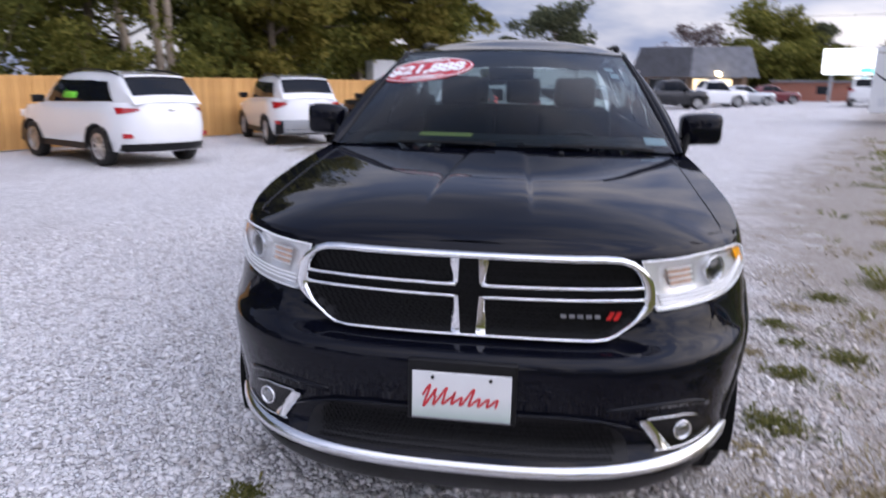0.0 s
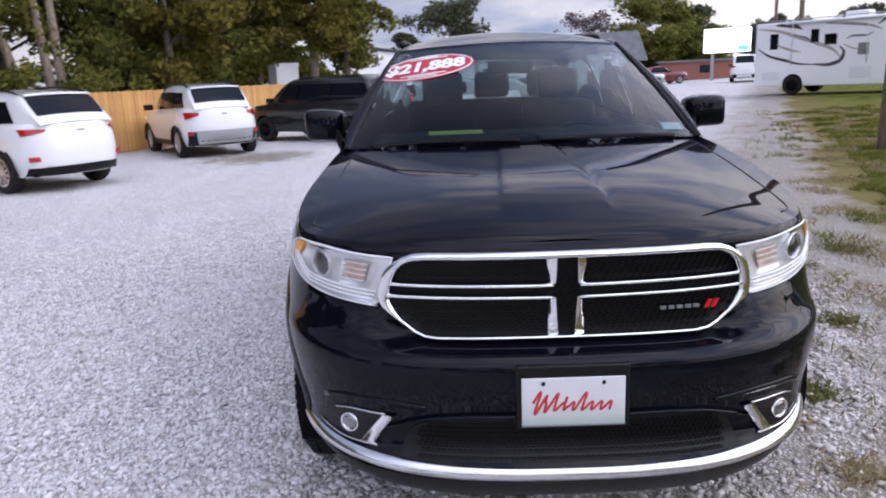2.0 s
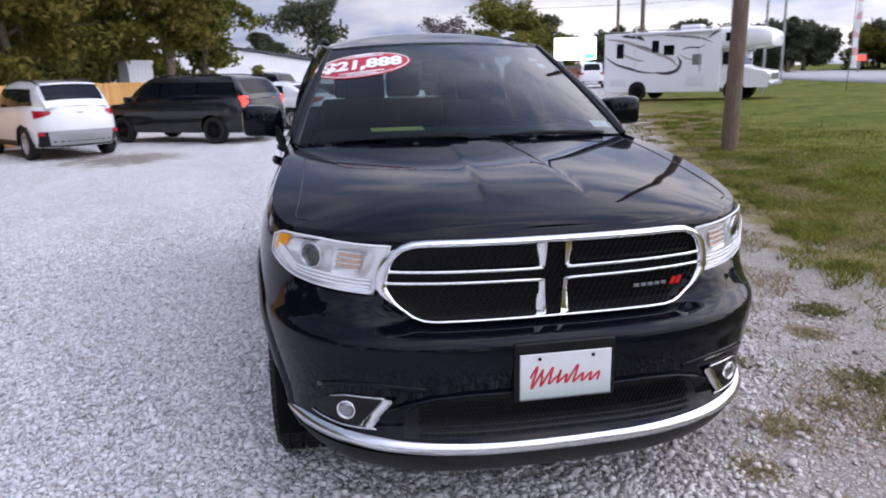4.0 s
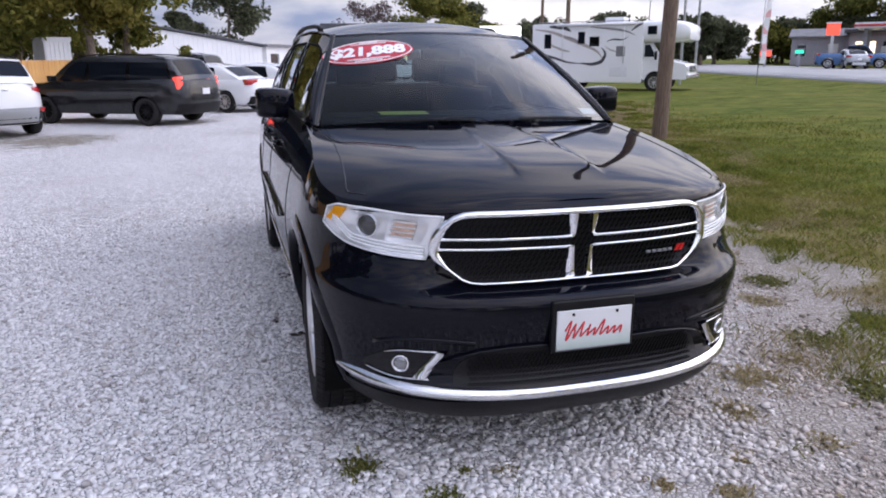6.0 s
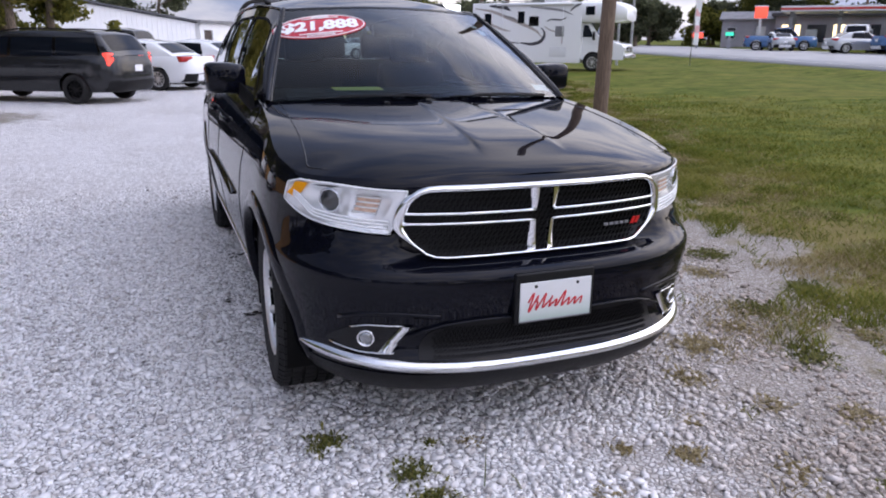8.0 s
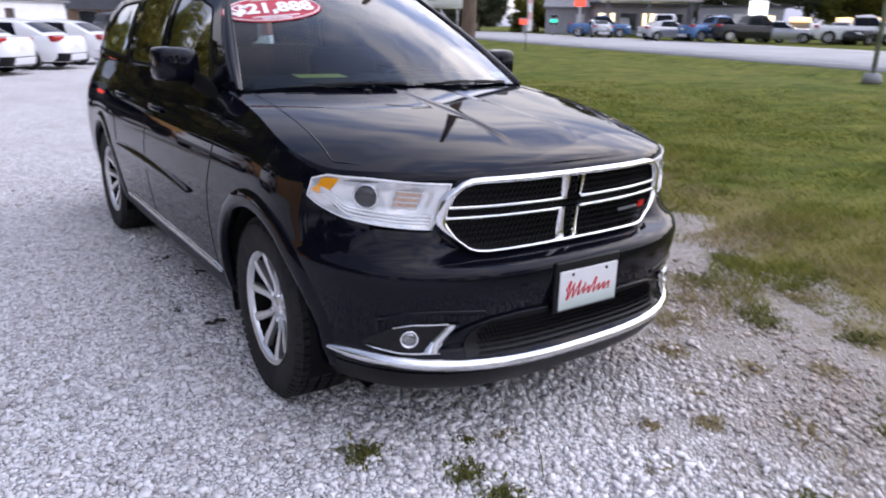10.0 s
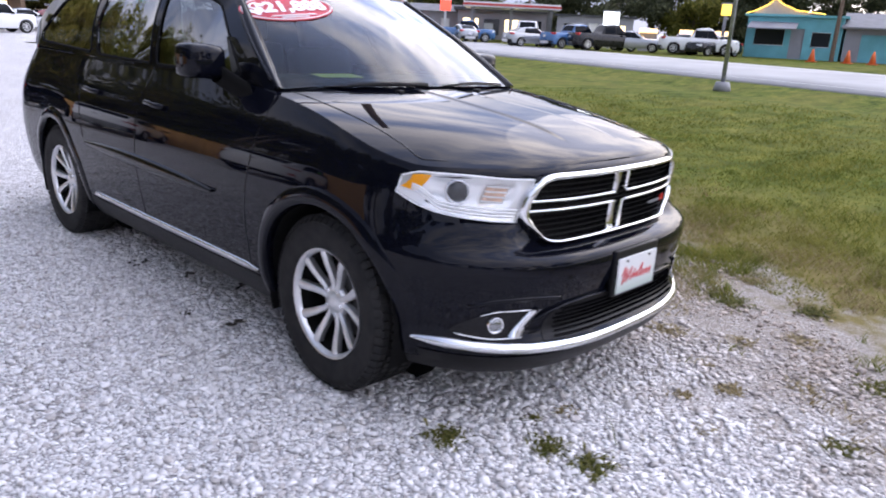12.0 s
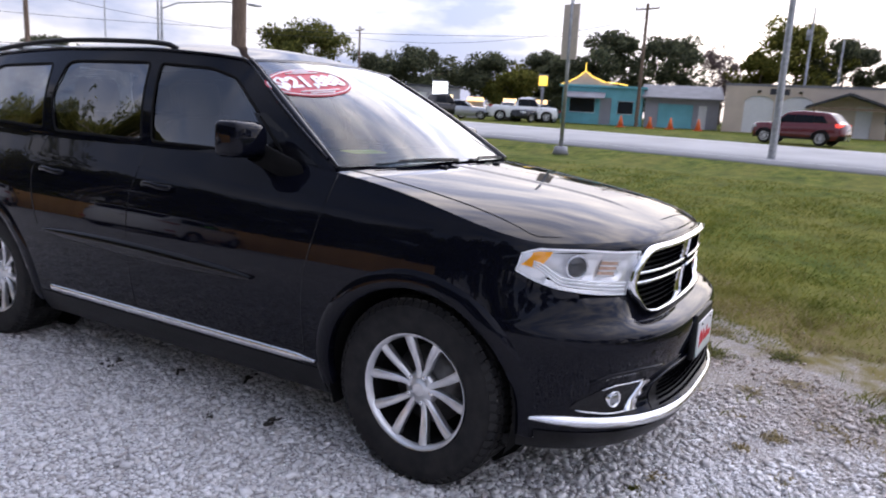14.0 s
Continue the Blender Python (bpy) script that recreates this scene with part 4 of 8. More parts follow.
for side in (-1, 1):
    outer = [(y, top_z(y) - .006) for y in np.linspace(.50, 3.98, 50)]
    outer += [(y, cabin_top(y)[1]) for y in np.linspace(3.96, .53, 90)]
    loops = [outer] + [dense(rounded(w)) for w in WINDOWS.values()]
    bm = bmesh.new()
    edges = []
    for lp in loops:
        vs = [bm.verts.new((0, y, z)) for y, z in lp]
        edges += [bm.edges.new((vs[i], vs[(i + 1) % len(vs)])) for i in range(len(vs))]
    bmesh.ops.triangle_fill(bm, edges=edges, use_beauty=True, normal=(1, 0, 0))
    for v in bm.verts:
        v.co = side_pt(v.co.y, v.co.z, side)
    bmesh.ops.recalc_face_normals(bm, faces=bm.faces)
    frame_ob = part("cabin_side", bm, M["black_paint"], suv, "black door frames and pillars")
    outward(frame_ob, (side, 0, .2))
    soft = []
    for v in frame_ob.data.vertices:
        y, z = v.co.y, v.co.z
        du = side_pt(y + .03, z, side) - side_pt(y - .03, z, side)
        dv = side_pt(y, z + .02, side) - side_pt(y, z - .02, side)
        n_ = du.cross(dv).normalized()
        soft.append(n_ if n_.x * side > 0 else -n_)
    frame_ob.data.normals_split_custom_set_from_vertices(soft)
    for nm, w in WINDOWS.items():
        lp = dense(rounded(w), .08)
        bm = bmesh.new()
        vs = [bm.verts.new((0, y, z)) for y, z in lp]
        es = [bm.edges.new((vs[i], vs[(i + 1) % len(vs)])) for i in range(len(vs))]
        bmesh.ops.triangle_fill(bm, edges=es, use_beauty=True, normal=(1, 0, 0))
        for v in bm.verts:
            v.co = side_pt(v.co.y, v.co.z, side, -.006)
        bmesh.ops.recalc_face_normals(bm, faces=bm.faces)
        pane = part("side_window", bm, M["glass_front_door"] if nm == "front" else M["glass_tint"], suv, "clear door glass" if nm == "front" else "dark privacy glass")
        outward(pane, (side, 0, .2))
        # rubber surround
        part("window_seal", tube_bm([side_pt(y, z, side, .0) for y, z in dense(rounded(w), .05)], .005, 6, closed=True, flat=(.008, .004, (side, 0, .3))), M["under"], suv)

# windscreen
def ws_pt(u, t, off=0.0):
    """u across -1..1, t from the cowl 0 to the roof 1."""
    b = Vector((u * .815, .515 - .155 * (1 - u * u), 1.222 + .018 * (1 - u * u)))
    a = Vector((u * .598, 1.245 - .085 * (1 - u * u), 1.682 + .024 * (1 - u * u)))
    p = b.lerp(a, t)
    bulge = .030 * math.sin(math.pi * t) * (1 - .5 * u * u)
    nrm = Vector((0, -.55, .83))
    return p + nrm * (bulge + off)


# roof
rows = []
for i in range(40):
    y = lerp(1.24, 3.86, i / 39)
    w, z = roof_edge(max(y, 1.2))
    row = []
    for j in range(33):
        u = -1 + 2 * j / 32
        bow = -.05 * (1 - u * u) if i == 0 else 0
        if i == 0:
            row.append(tuple(ws_pt(u, 1.0, .003)))
            continue
        row.append((u * w, y + bow, z + .055 * (1 - abs(u) ** 2.6) * sstep(1.0, 1.6, y) + .022 * (1 - abs(u) ** 2)))
    rows.append(row)
bm = grid_bm(rows)
roof = part("roof", bm, M["black_paint"], suv)
if roof.data.polygons[600].normal.z < 0:
    roof.data.flip_normals()
for side in (-1, 1):
    pts = [Vector((side * (roof_edge(y)[0] - .035), y, roof_edge(y)[1] + .018 + .036 * math.sin(math.pi * min(1, max(0, (y - 1.78) / 1.89))) ** .35)) for y in np.linspace(1.78, 3.67, 40)]
    part("roof_rail", tube_bm(pts, .017, 8, flat=(.020, .014, (0, 0, 1))), M["black_plastic"], suv, "black roof rail")
    pts = [side_pt(y, z, side, .004) for y, z in ((lerp(.56, 1.24, t), cabin_top(lerp(.56, 1.24, t))[1] - .008) for t in np.linspace(0, 1, 20))]
    pts += [Vector((side * (roof_edge(y)[0] + .004), y, roof_edge(y)[1] + .004)) for y in np.linspace(1.28, 3.7, 40)]
    part("drip_moulding", tube_bm(pts, .009, 8, flat=(.010, .008, (0, 0, 1))), M["black_paint"], suv)

rows = [[ws_pt(-1 + 2 * j / 28, i / 18) for j in range(29)] for i in range(19)]
ws = part("windscreen", grid_bm(rows), M["glass_front"], suv, "raked windscreen reflecting the sky")
outward(ws, (0, -.5, .8))
rows = [[ws_pt(-1 + 2 * j / 28, t, .002) for j in range(29)] for t in (.975, .988, 1.0)]
part("windscreen_shade", grid_bm(rows), M["gloss_black"], suv)
for side in (-1, 1):
    pts = [ws_pt(side * 1.0, t, .004) for t in np.linspace(0, 1, 22)]
    rows = []
    for t in np.linspace(0, 1, 22):
        y = lerp(.50, 1.25, t)
        a, b = ws_pt(side * .985, t, .001), side_pt(y, cabin_top(y)[1] - .006, side, .001)
        c_ = a.lerp(b, .5) + Vector((side * .012, -.006, .012))
        rows.append([a, a.lerp(c_, .55) + Vector((side * .003, -.002, .003)), c_, c_.lerp(b, .5) + Vector((side * .004, -.001, .002)), b])
    outward(part("windscreen_pillar", grid_bm(rows), M["black_paint"], suv, "black painted windscreen pillar"), (side, -.5, .6))
    part("windscreen_seal", tube_bm(pts, .008, 8), M["black_plastic"], suv)
# cowl grille and wipers
rows = [[(u * .80, lerp(.50 - .155 * (1 - u * u), .60, t) - .02, 1.206 + .018 * (1 - u * u) - .004 * t) for u in np.linspace(-1, 1, 25)] for t in (0, .5, 1)]
part("cowl", grid_bm(rows), M["black_plastic"], suv)
for x0, x1 in ((-.62, -.02), (.08, .70)):
    pts = [ws_pt(lerp(x0, x1, t) / .81, .006 + .010 * math.sin(t * 3.1), .004) for t in np.linspace(0, 1, 14)]
    wiper = part("wiper", tube_bm(pts, .003, 6), M["black_plastic"], suv, "black wiper arm at rest")
    part("wiper_blade", tube_bm([p + Vector((0, .006, .006)) for p in pts[3:]], .0035, 5), M["rubber"], wiper)
# tail end, closing the cabin
rows = []
for i in range(9):
    t = i / 8
    rows.append([(u * lerp(.60, .74, t), lerp(3.80, 3.97, t) + .06 * (1 - u * u), lerp(1.66, 1.27, t)) for u in np.linspace(-1, 1, 17)])
part("rear_window", grid_bm(rows), M["glass_rear"], suv, "tinted rear window")
outward(suv.children[-1], (0, 1, .3))
rows = [[(u * .80, y, top_z(y) - .01) for u in np.linspace(-1, 1, 5)] for y in (3.9, 4.0, 4.08)]
part("tailgate_sill", grid_bm(rows), M["black_paint"], suv)

# ---- nose details ----
# grille: a dark mesh panel behind a chrome ring with a four-way split
def grille_half(z):
    return curve1(((.742, .43), (.77, .465), (.80, .503), (.835, .540), (.865, .556), (.90, .552), (.94, .540), (.975, .515), (.995, .485), (1.007, .455)), z)


fill_front("grille_panel", (.748, .999, lambda z: (-grille_half(z), grille_half(z))), .006, M["black_plastic"], "black honeycomb grille panel", 40, 16)
ring = [(-.43, .745)] + [(x, .742) for x in np.linspace(-.39, .39, 17)] + [(.43, .745)]
ring += [(grille_half(z), z) for z in np.linspace(.765, .985, 14)] + [(.487, .995), (.455, 1.005)] + [(x, 1.008) for x in np.linspace(.41, -.41, 17)] + [(-.455, 1.005), (-.487, .995)]
ring += [(-grille_half(z), z) for z in np.linspace(.985, .765, 14)]
pts3 = [on_front(x, z, .016) for x, z in ring]
rows = []
for i, p in enumerate(pts3):
    x, z = ring[i]
    heavy = sstep(.80, .87, z)
    wide = .0065 + .0060 * heavy + .009 * sstep(.50, .55, abs(x))
    t = (pts3[(i + 1) % len(pts3)] - pts3[i - 1]).normalized()
    nrm = Vector((x * .55, -1, .0)).normalized()
    s = t.cross(nrm).normalized()
    rows.append([p + s * wide * math.cos(a) + nrm * .020 * math.sin(a) for a in np.linspace(0, 2 * math.pi, 11)[:-1]])
rows.append(rows[0])
part("grille_surround", grid_bm(rows, closed=True), M["chrome"], suv, "bright chrome grille surround")
for sx in (-1, 1):
    # upper and lower pairs of thin bars and the flared uprights of the middle cross
    for z0, z1 in ((.912, .918), (.873, .879)):
        bar = [(sx * x, lerp(z0, z1, abs(x) / .55)) for x in np.linspace(.040, grille_half(.9) - .008, 20)]
        band_front("grille_bar", bar, .011, .0065, M["chrome"], "thin chrome grille bar", .020)
    for zz in ((.918, 1.000, .034, .030), (.752, .873, .025, .033)):
        za, zb, xa, xb = zz
        rows = []
        for i in range(9):
            t = i / 8
            z = lerp(za, zb, t)
            xc = lerp(xa, xb, t)
            flare = (.010 * (t if za > .9 else 1 - t) ** 1.4) + .022
            p = on_front(sx * xc, z, .022)
            q = on_front(sx * (xc + flare), z, .010)
            rows.append([p + Vector((-sx * .006, .02, 0)), p, p.lerp(q, .5) + Vector((0, -.004, 0)), q, q + Vector((0, .02, 0))])
        sharp(part("grille_upright", grid_bm(rows), M["chrome"], suv, "flared chrome upright of the grille cross"), 50)
# fine honeycomb relief
bm = bmesh.new()
for r_ in range(12):
    z = .760 + r_ * .0225
    for c_ in range(-26, 27):
        x = c_ * .0215 + (.01075 if r_ % 2 else 0)
        if abs(x) > grille_half(z) - .02:
            continue
        p = on_front(x, z, .008)
        bmesh.ops.create_circle(bm, segments=6, radius=.0088, cap_ends=False, matrix=Matrix.Translation(p) @ Matrix.Rotation(radians(90), 4, "X"))
ed = bm.edges[:]
r = bmesh.ops.extrude_edge_only(bm, edges=ed)
bmesh.ops.translate(bm, verts=[g for g in r["geom"] if isinstance(g, bmesh.types.BMVert)], vec=(0, -.006, 0))
part("grille_honeycomb", bm, M["gloss_black"], suv, "black honeycomb mesh")
# maker's mark: plain bars and a red double slash
for i in range(5):
    x = .295 + i * .026
    bm = box_bm(-.009, .009, -.003, .003, -.0055, .0055, .002)
    part("badge_bar", bm, M["grey_plastic"], suv, m=Matrix.Translation(on_front(x, .822, .02)))
for i in range(2):
    x = .435 + i * .022
    p = on_front(x, .824, .02)
    bm = poly_bm([p + Vector((a, 0, b)) for a, b in ((-.010, -.013), (.004, -.013), (.016, .013), (.002, .013))], (0, .006, 0))
    part("badge_slash", bm, M["red_badge"], suv, smooth=False)

# headlights
def head_zone(u, v, sx):
    """u from the grille 0 to the outer tip 1, v from bottom 0 to top 1."""
    x = lerp(.585, .905, u)
    xt = lerp(.525, .890, u)
    zb = curve1(((0, .838), (.4, .850), (.75, .872), (.92, .903), (1, .935)), u)
    zt = curve1(((0, .998), (.3, 1.003), (.7, 1.014), (.9, 1.014), (1, .995)), u)
    return sx * lerp(x, xt, v), lerp(zb, zt, v)


for sx in (-1, 1):
    def hp(u, v, off):
        x, z = head_zone(u, v, sx)
        return on_front(x, z, off)
    def bowl(u, v):
        """Depth of the reflector behind the cover."""
        edge = min(1, 4.5 * min(u * 1.6, (1 - u) * 1.3, v, 1 - v))
        b1 = 1 - min(1, math.hypot((u - .66) / .26, (v - .56) / .48)) ** 2
        b2 = 1 - min(1, math.hypot((u - .31) / .22, (v - .60) / .46)) ** 2
        return .004 - edge * (.006 + .022 * max(0, b1, b2)) * (1 - sstep(.84, .92, u))
    rows = [[hp(j / 52, i / 22, bowl(j / 52, i / 22)) for j in range(53)] for i in range(23)]
    lamp = part("headlight", grid_bm(rows), M["reflector"], suv, "clear headlight with chrome reflector")
    rim_pts = [hp(u, 0, .008) for u in np.linspace(0, 1, 22)] + [hp(1, v, .008) for v in np.linspace(.1, .9, 5)] + [hp(u, 1, .008) for u in np.linspace(1, 0, 22)] + [hp(0, v, .008) for v in np.linspace(.9, .1, 6)]
    part("headlight_rim", tube_bm(rim_pts, .0036, 6, closed=True), M["lamp_white"], lamp)
    for v in (.12, .20, .28):
        part("light_guide", tube_bm([hp(u, v + .34 * sstep(.74, .97, u), .009) for u in np.linspace(.05, .94, 26)], .004, 6), M["lamp_white"], lamp, "white light-guide strip")
    pc = hp(.66, .58, -.012)
    nrm = (pc - Vector((0, .35, pc.z))).normalized()
    rot = nrm.to_track_quat("Z", "Y").to_matrix().to_4x4()
    bm = lathe_bm([(-.01, .047), (.012, .047), (.016, .043), (.014, .037), (-.02, .036)], 28, "z")
    part("projector_ring", bm, M["dull_chrome"], lamp, m=Matrix.Translation(pc) @ rot)
    bm = bmesh.new()
    bmesh.ops.create_uvsphere(bm, u_segments=24, v_segments=12, radius=.036)
    for v_ in bm.verts:
        v_.co.z *= .45
    part("projector_lens", bm, M["projector"], lamp, "grey projector lens", m=Matrix.Translation(pc + nrm * .004) @ rot)
    # amber side marker at the tip, orange indicator behind the inner bowl
    rows = [[hp(u, v, .0085) for u in np.linspace(.915 - .13 * (v - .38), .992 - .09 * (v - .38), 6)] for v in np.linspace(.38, .93, 6)]
    part("side_marker", grid_bm(rows), M["amber"], lamp, "amber side marker")
    rows = [[hp(u, v, -.010) for u in np.linspace(.22, .43, 8)] for v in np.linspace(.40, .80, 6)]
    part("indicator_bowl", grid_bm(rows), M["indicator"], lamp, "pale orange indicator bowl")
    for v in (.42, .54, .66, .78):
        part("indicator_rib", tube_bm([hp(u, v, -.007) for u in np.linspace(.21, .44, 8)], .0035, 5), M["lamp_white"], lamp)
    rows = [[hp(lerp(-.005, 1.0, j / 26), lerp(.0, 1.0, i / 10), .011) for j in range(27)] for i in range(11)]
    cover = part("headlight_cover", grid_bm(rows), M["lens"], lamp, "clear plastic cover")
    cover.visible_shadow = False
    outward(cover, (sx * .4, -1, 0))
    outward(lamp, (sx * .4, -1, 0))

# bumper: chrome lip strip, lower intake, fog lamp pockets
def lip_z(x):
    return .352 + .030 * (abs(x) / .87) ** 2.2


xs_ = [(.880 * math.sin(t)) for t in np.linspace(-math.pi / 2, math.pi / 2, 61)]
rows = []
for x in xs_:
    e = 1 - max(0, (abs(x) - .80) / .085) ** 2 * .75
    z = lip_z(x)
    h = .019 * e
    rows.append([on_front(x, z - h, -.004), on_front(x, z - h * .85, .016), on_front(x, z, .014), on_front(x, z + h * .85, .004), on_front(x, z + h, -.004)])
part("bumper_chrome", grid_bm(rows), M["dull_chrome"], suv, "full-width chrome strip on the lower bumper")
rows = []
for x in xs_:
    rows.append([on_front(x * .985, z, .004) for z in (.228, .26, .30, .328)])
part("bumper_valance", grid_bm(rows), M["black_plastic"], suv, "matt black lower valance")


def intake(z):
    return curve1(((.385, .52), (.42, .515), (.46, .50), (.495, .46), (.515, .38), (.525, .30)), z)


fill_front("lower_intake", (.385, .524, lambda z: (-intake(z), intake(z))), .003, M["black_plastic"], "black mesh lower intake", 40, 10)
bm = bmesh.new()
for r_ in range(7):
    z = .395 + r_ * .017
    for c_ in range(-28, 29):
        x = c_ * .0165 + (.00825 if r_ % 2 else 0)
        if abs(x) > intake(z) - .015:
            continue
        bmesh.ops.create_circle(bm, segments=6, radius=.0066, cap_ends=False, matrix=Matrix.Translation(on_front(x, z, .005)) @ Matrix.Rotation(radians(90), 4, "X"))
r = bmesh.ops.extrude_edge_only(bm, edges=bm.edges[:])
bmesh.ops.translate(bm, verts=[g for g in r["geom"] if isinstance(g, bmesh.types.BMVert)], vec=(0, -.005, 0))
part("intake_mesh", bm, M["gloss_black"], suv)
up = [(x, .528) for x in np.linspace(-.30, .30, 13)]
band_front("intake_brow", [(-.56, .47), (-.50, .495), (-.42, .517)] + up + [(.42, .517), (.50, .495), (.56, .47)], .012, .006, M["black_paint"], "", .004)
for sx in (-1, 1):
    pocket = [(sx * x, z) for x, z in ((.545, .508), (.60, .517), (.68, .514), (.75, .492), (.80, .452), (.815, .425), (.76, .412), (.68, .404), (.615, .408), (.58, .45))]
    c = Vector((sum(p[0] for p in pocket) / len(pocket), sum(p[1] for p in pocket) / len(pocket)))
    rows = [[on_front(lerp(c.x, p[0], s), lerp(c.y, p[1], s), .003) for p in pocket + pocket[:1]] for s in (.02, .4, .75, 1.0)]
    fog = part("fog_lamp", grid_bm(rows), M["gloss_black"], suv, "fog lamp pocket with chrome trim")
    # slanted chrome blade and lower line
    rows = []
    for t in np.linspace(0, 1, 10):
        z = lerp(.512, .406, t)
        x0, x1 = lerp(.535, .612, t), lerp(.575, .652, t ** 1.0)
        rows.append([on_front(sx * x0, z, .004), on_front(sx * x0, z, .012), on_front(sx * x1, z, .010), on_front(sx * x1, z, .002)])
    part("fog_trim", grid_bm(rows), M["chrome"], fog, "slanted chrome blade")
    part("fog_line", tube_bm([on_front(sx * x, curve1(((.60, .404), (.70, .402), (.78, .414), (.815, .428)), x), .006) for x in np.linspace(.60, .80, 14)], .003, 6), M["chrome"], fog)
    part("fog_line", tube_bm([on_front(sx * x, curve1(((.56, .514), (.68, .513), (.75, .494)), x), .005) for x in np.linspace(.57, .74, 10)], .003, 6), M["dull_chrome"], fog)
    pc = on_front(sx * .690, .457, .004)
    nrm = Vector((sx * .45, -1, 0)).normalized()
    rot = nrm.to_track_quat("Z", "Y").to_matrix().to_4x4()
    part("fog_ring", lathe_bm([(-.02, .033), (.008, .033), (.011, .030), (.006, .026), (.0, .023)], 28, "z"), M["chrome"], fog, m=Matrix.Translation(pc) @ rot)
    bm = bmesh.new()
    bmesh.ops.create_uvsphere(bm, u_segments=22, v_segments=10, radius=.025)
    for v_ in bm.verts:
        v_.co.z *= .35
    part("fog_lens", bm, M["fog_glass"], fog, "clear round fog lens", m=Matrix.Translation(pc + nrm * .003) @ rot)
    # crease above the pocket
    part("bumper_crease", tube_bm([on_front(sx * x, curve1(((.44, .548), (.60, .560), (.70, .556), (.78, .530)), x), .002) for x in np.linspace(.44, .78, 16)], .006, 6, flat=(.004, .010, (0, 0, 1))), M["black_paint"], suv)

# plate on its holder
pl_y = -.914
bm = box_bm(-.168, .168, pl_y + .004, pl_y + .03, .50, .700, .008)
part("plate_holder", bm, M["black_plastic"], suv, "black plastic plate holder")
bm = box_bm(-.1525, .1525, pl_y - .004, pl_y + .003, .512, .664, .008, 3)
plate = part("dealer_plate", bm, M["white_plate"], suv, "white dealer plate with red script lettering")
bm = box_bm(-.1535, .1535, pl_y - .0045, pl_y + .002, .5095, .516, .002)
part("plate_frame", bm, M["grey_plastic"], plate)
for x in (-.089, .089):
    part("plate_screw", cyl_bm((x, pl_y - .007, .648), (x, pl_y + .0, .648), .006, n=10), M["gloss_black"], plate)


def script_bars(parent, z0, y, mat):
    """A name in flowing script, kept as plain slanted strokes."""
    pts = []
    for i in range(280):
        t = i / 279
        amp = .036 if t < .13 else (.030 if .19 < t < .26 or .56 < t < .65 else (.024 if .38 < t < .45 else .013))
        x = lerp(-.122, .118, t) + .004 * math.sin(t * 55)
        z = .030 + amp * math.sin(t * 55) + (.012 if amp > .02 else 0)
        pts.append(Vector((x + z * .35 - .012, y, z0 + z)))
    part("script_stroke", tube_bm(pts, .003, 6, flat=(.0036, .0014, (0, -1, 0))), mat, parent, "red flowing script line")


script_bars(plate, .545, pl_y - .0052, M["red_script"])

# price oval on the glass
def on_glass(a, b, off=.004):
    """a, b in metres across and up the glass from the oval's middle."""
    u = (-.437 + a) / .64
    t = .735 + b / .80
    return ws_pt(u, t, off)


rows = [[on_glass(.245 * r_ * math.cos(th) , .118 * r_ * math.sin(th) + .02 * r_ * math.cos(th), .004) for th in np.linspace(0, 2 * math.pi, 41)] for r_ in (.02, .5, .8, 1.0)]
oval = part("price_sticker", grid_bm(rows), M["red_sticker"], suv, "red oval price sticker reading $21,888")
part("sticker_rim", tube_bm([on_glass(.235 * math.cos(th), .107 * math.sin(th) + .0195 * math.cos(th), .006) for th in np.linspace(0, 2 * math.pi, 41)[:-1]], .0035, 5, closed=True), M["white_sticker"], oval)


def glass_text(body, size, a0, b0, parent, mat, bold=.0):
    cu = bpy.data.curves.new("txt", "FONT")
    cu.body = body
    cu.size = size
    cu.align_x, cu.align_y = "CENTER", "CENTER"
    cu.offset = bold
    cu.resolution_u = 3
    tmp = bpy.data.objects.new("txt", cu)
    scene.collection.objects.link(tmp)
    dg = bpy.context.evaluated_depsgraph_get()
    me = bpy.data.meshes.new_from_object(tmp.evaluated_get(dg))
    bpy.data.objects.remove(tmp)
    for v in me.vertices:
        a, b = v.co.x + a0, v.co.y + b0
        v.co = on_glass(a, b + .08 * a, .008)
    ob = place("price_text", me, mat, parent)
    return ob


glass_text("$21,888", .122, 0, .0, oval, M["white_sticker"], .006)
for b, w in ((.078, .10), (.092, .05), (-.074, .11), (-.090, .07)):
    part("sticker_line", tube_bm([on_glass(a, b + .08 * a, .007) for a in np.linspace(-w, w, 9)], .004, 5), M["white_sticker"], oval)
# small white slips in the far upper corner and low edge
for (u, t, w, h) in ((.80, .80, .05, .03), (.825, .725, .045, .05), (.90, .10, .09, .05)):
    p = [ws_pt(u + a * w / .7, t + b * h / .84, -.006) for a, b in ((-.5, -.5), (.5, -.5), (.5, .5), (-.5, .5))]
    part("paper_slip", grid_bm([[p[0], p[1]], [p[3], p[2]]]), M["white_sticker"], suv, "small white paper behind the glass")

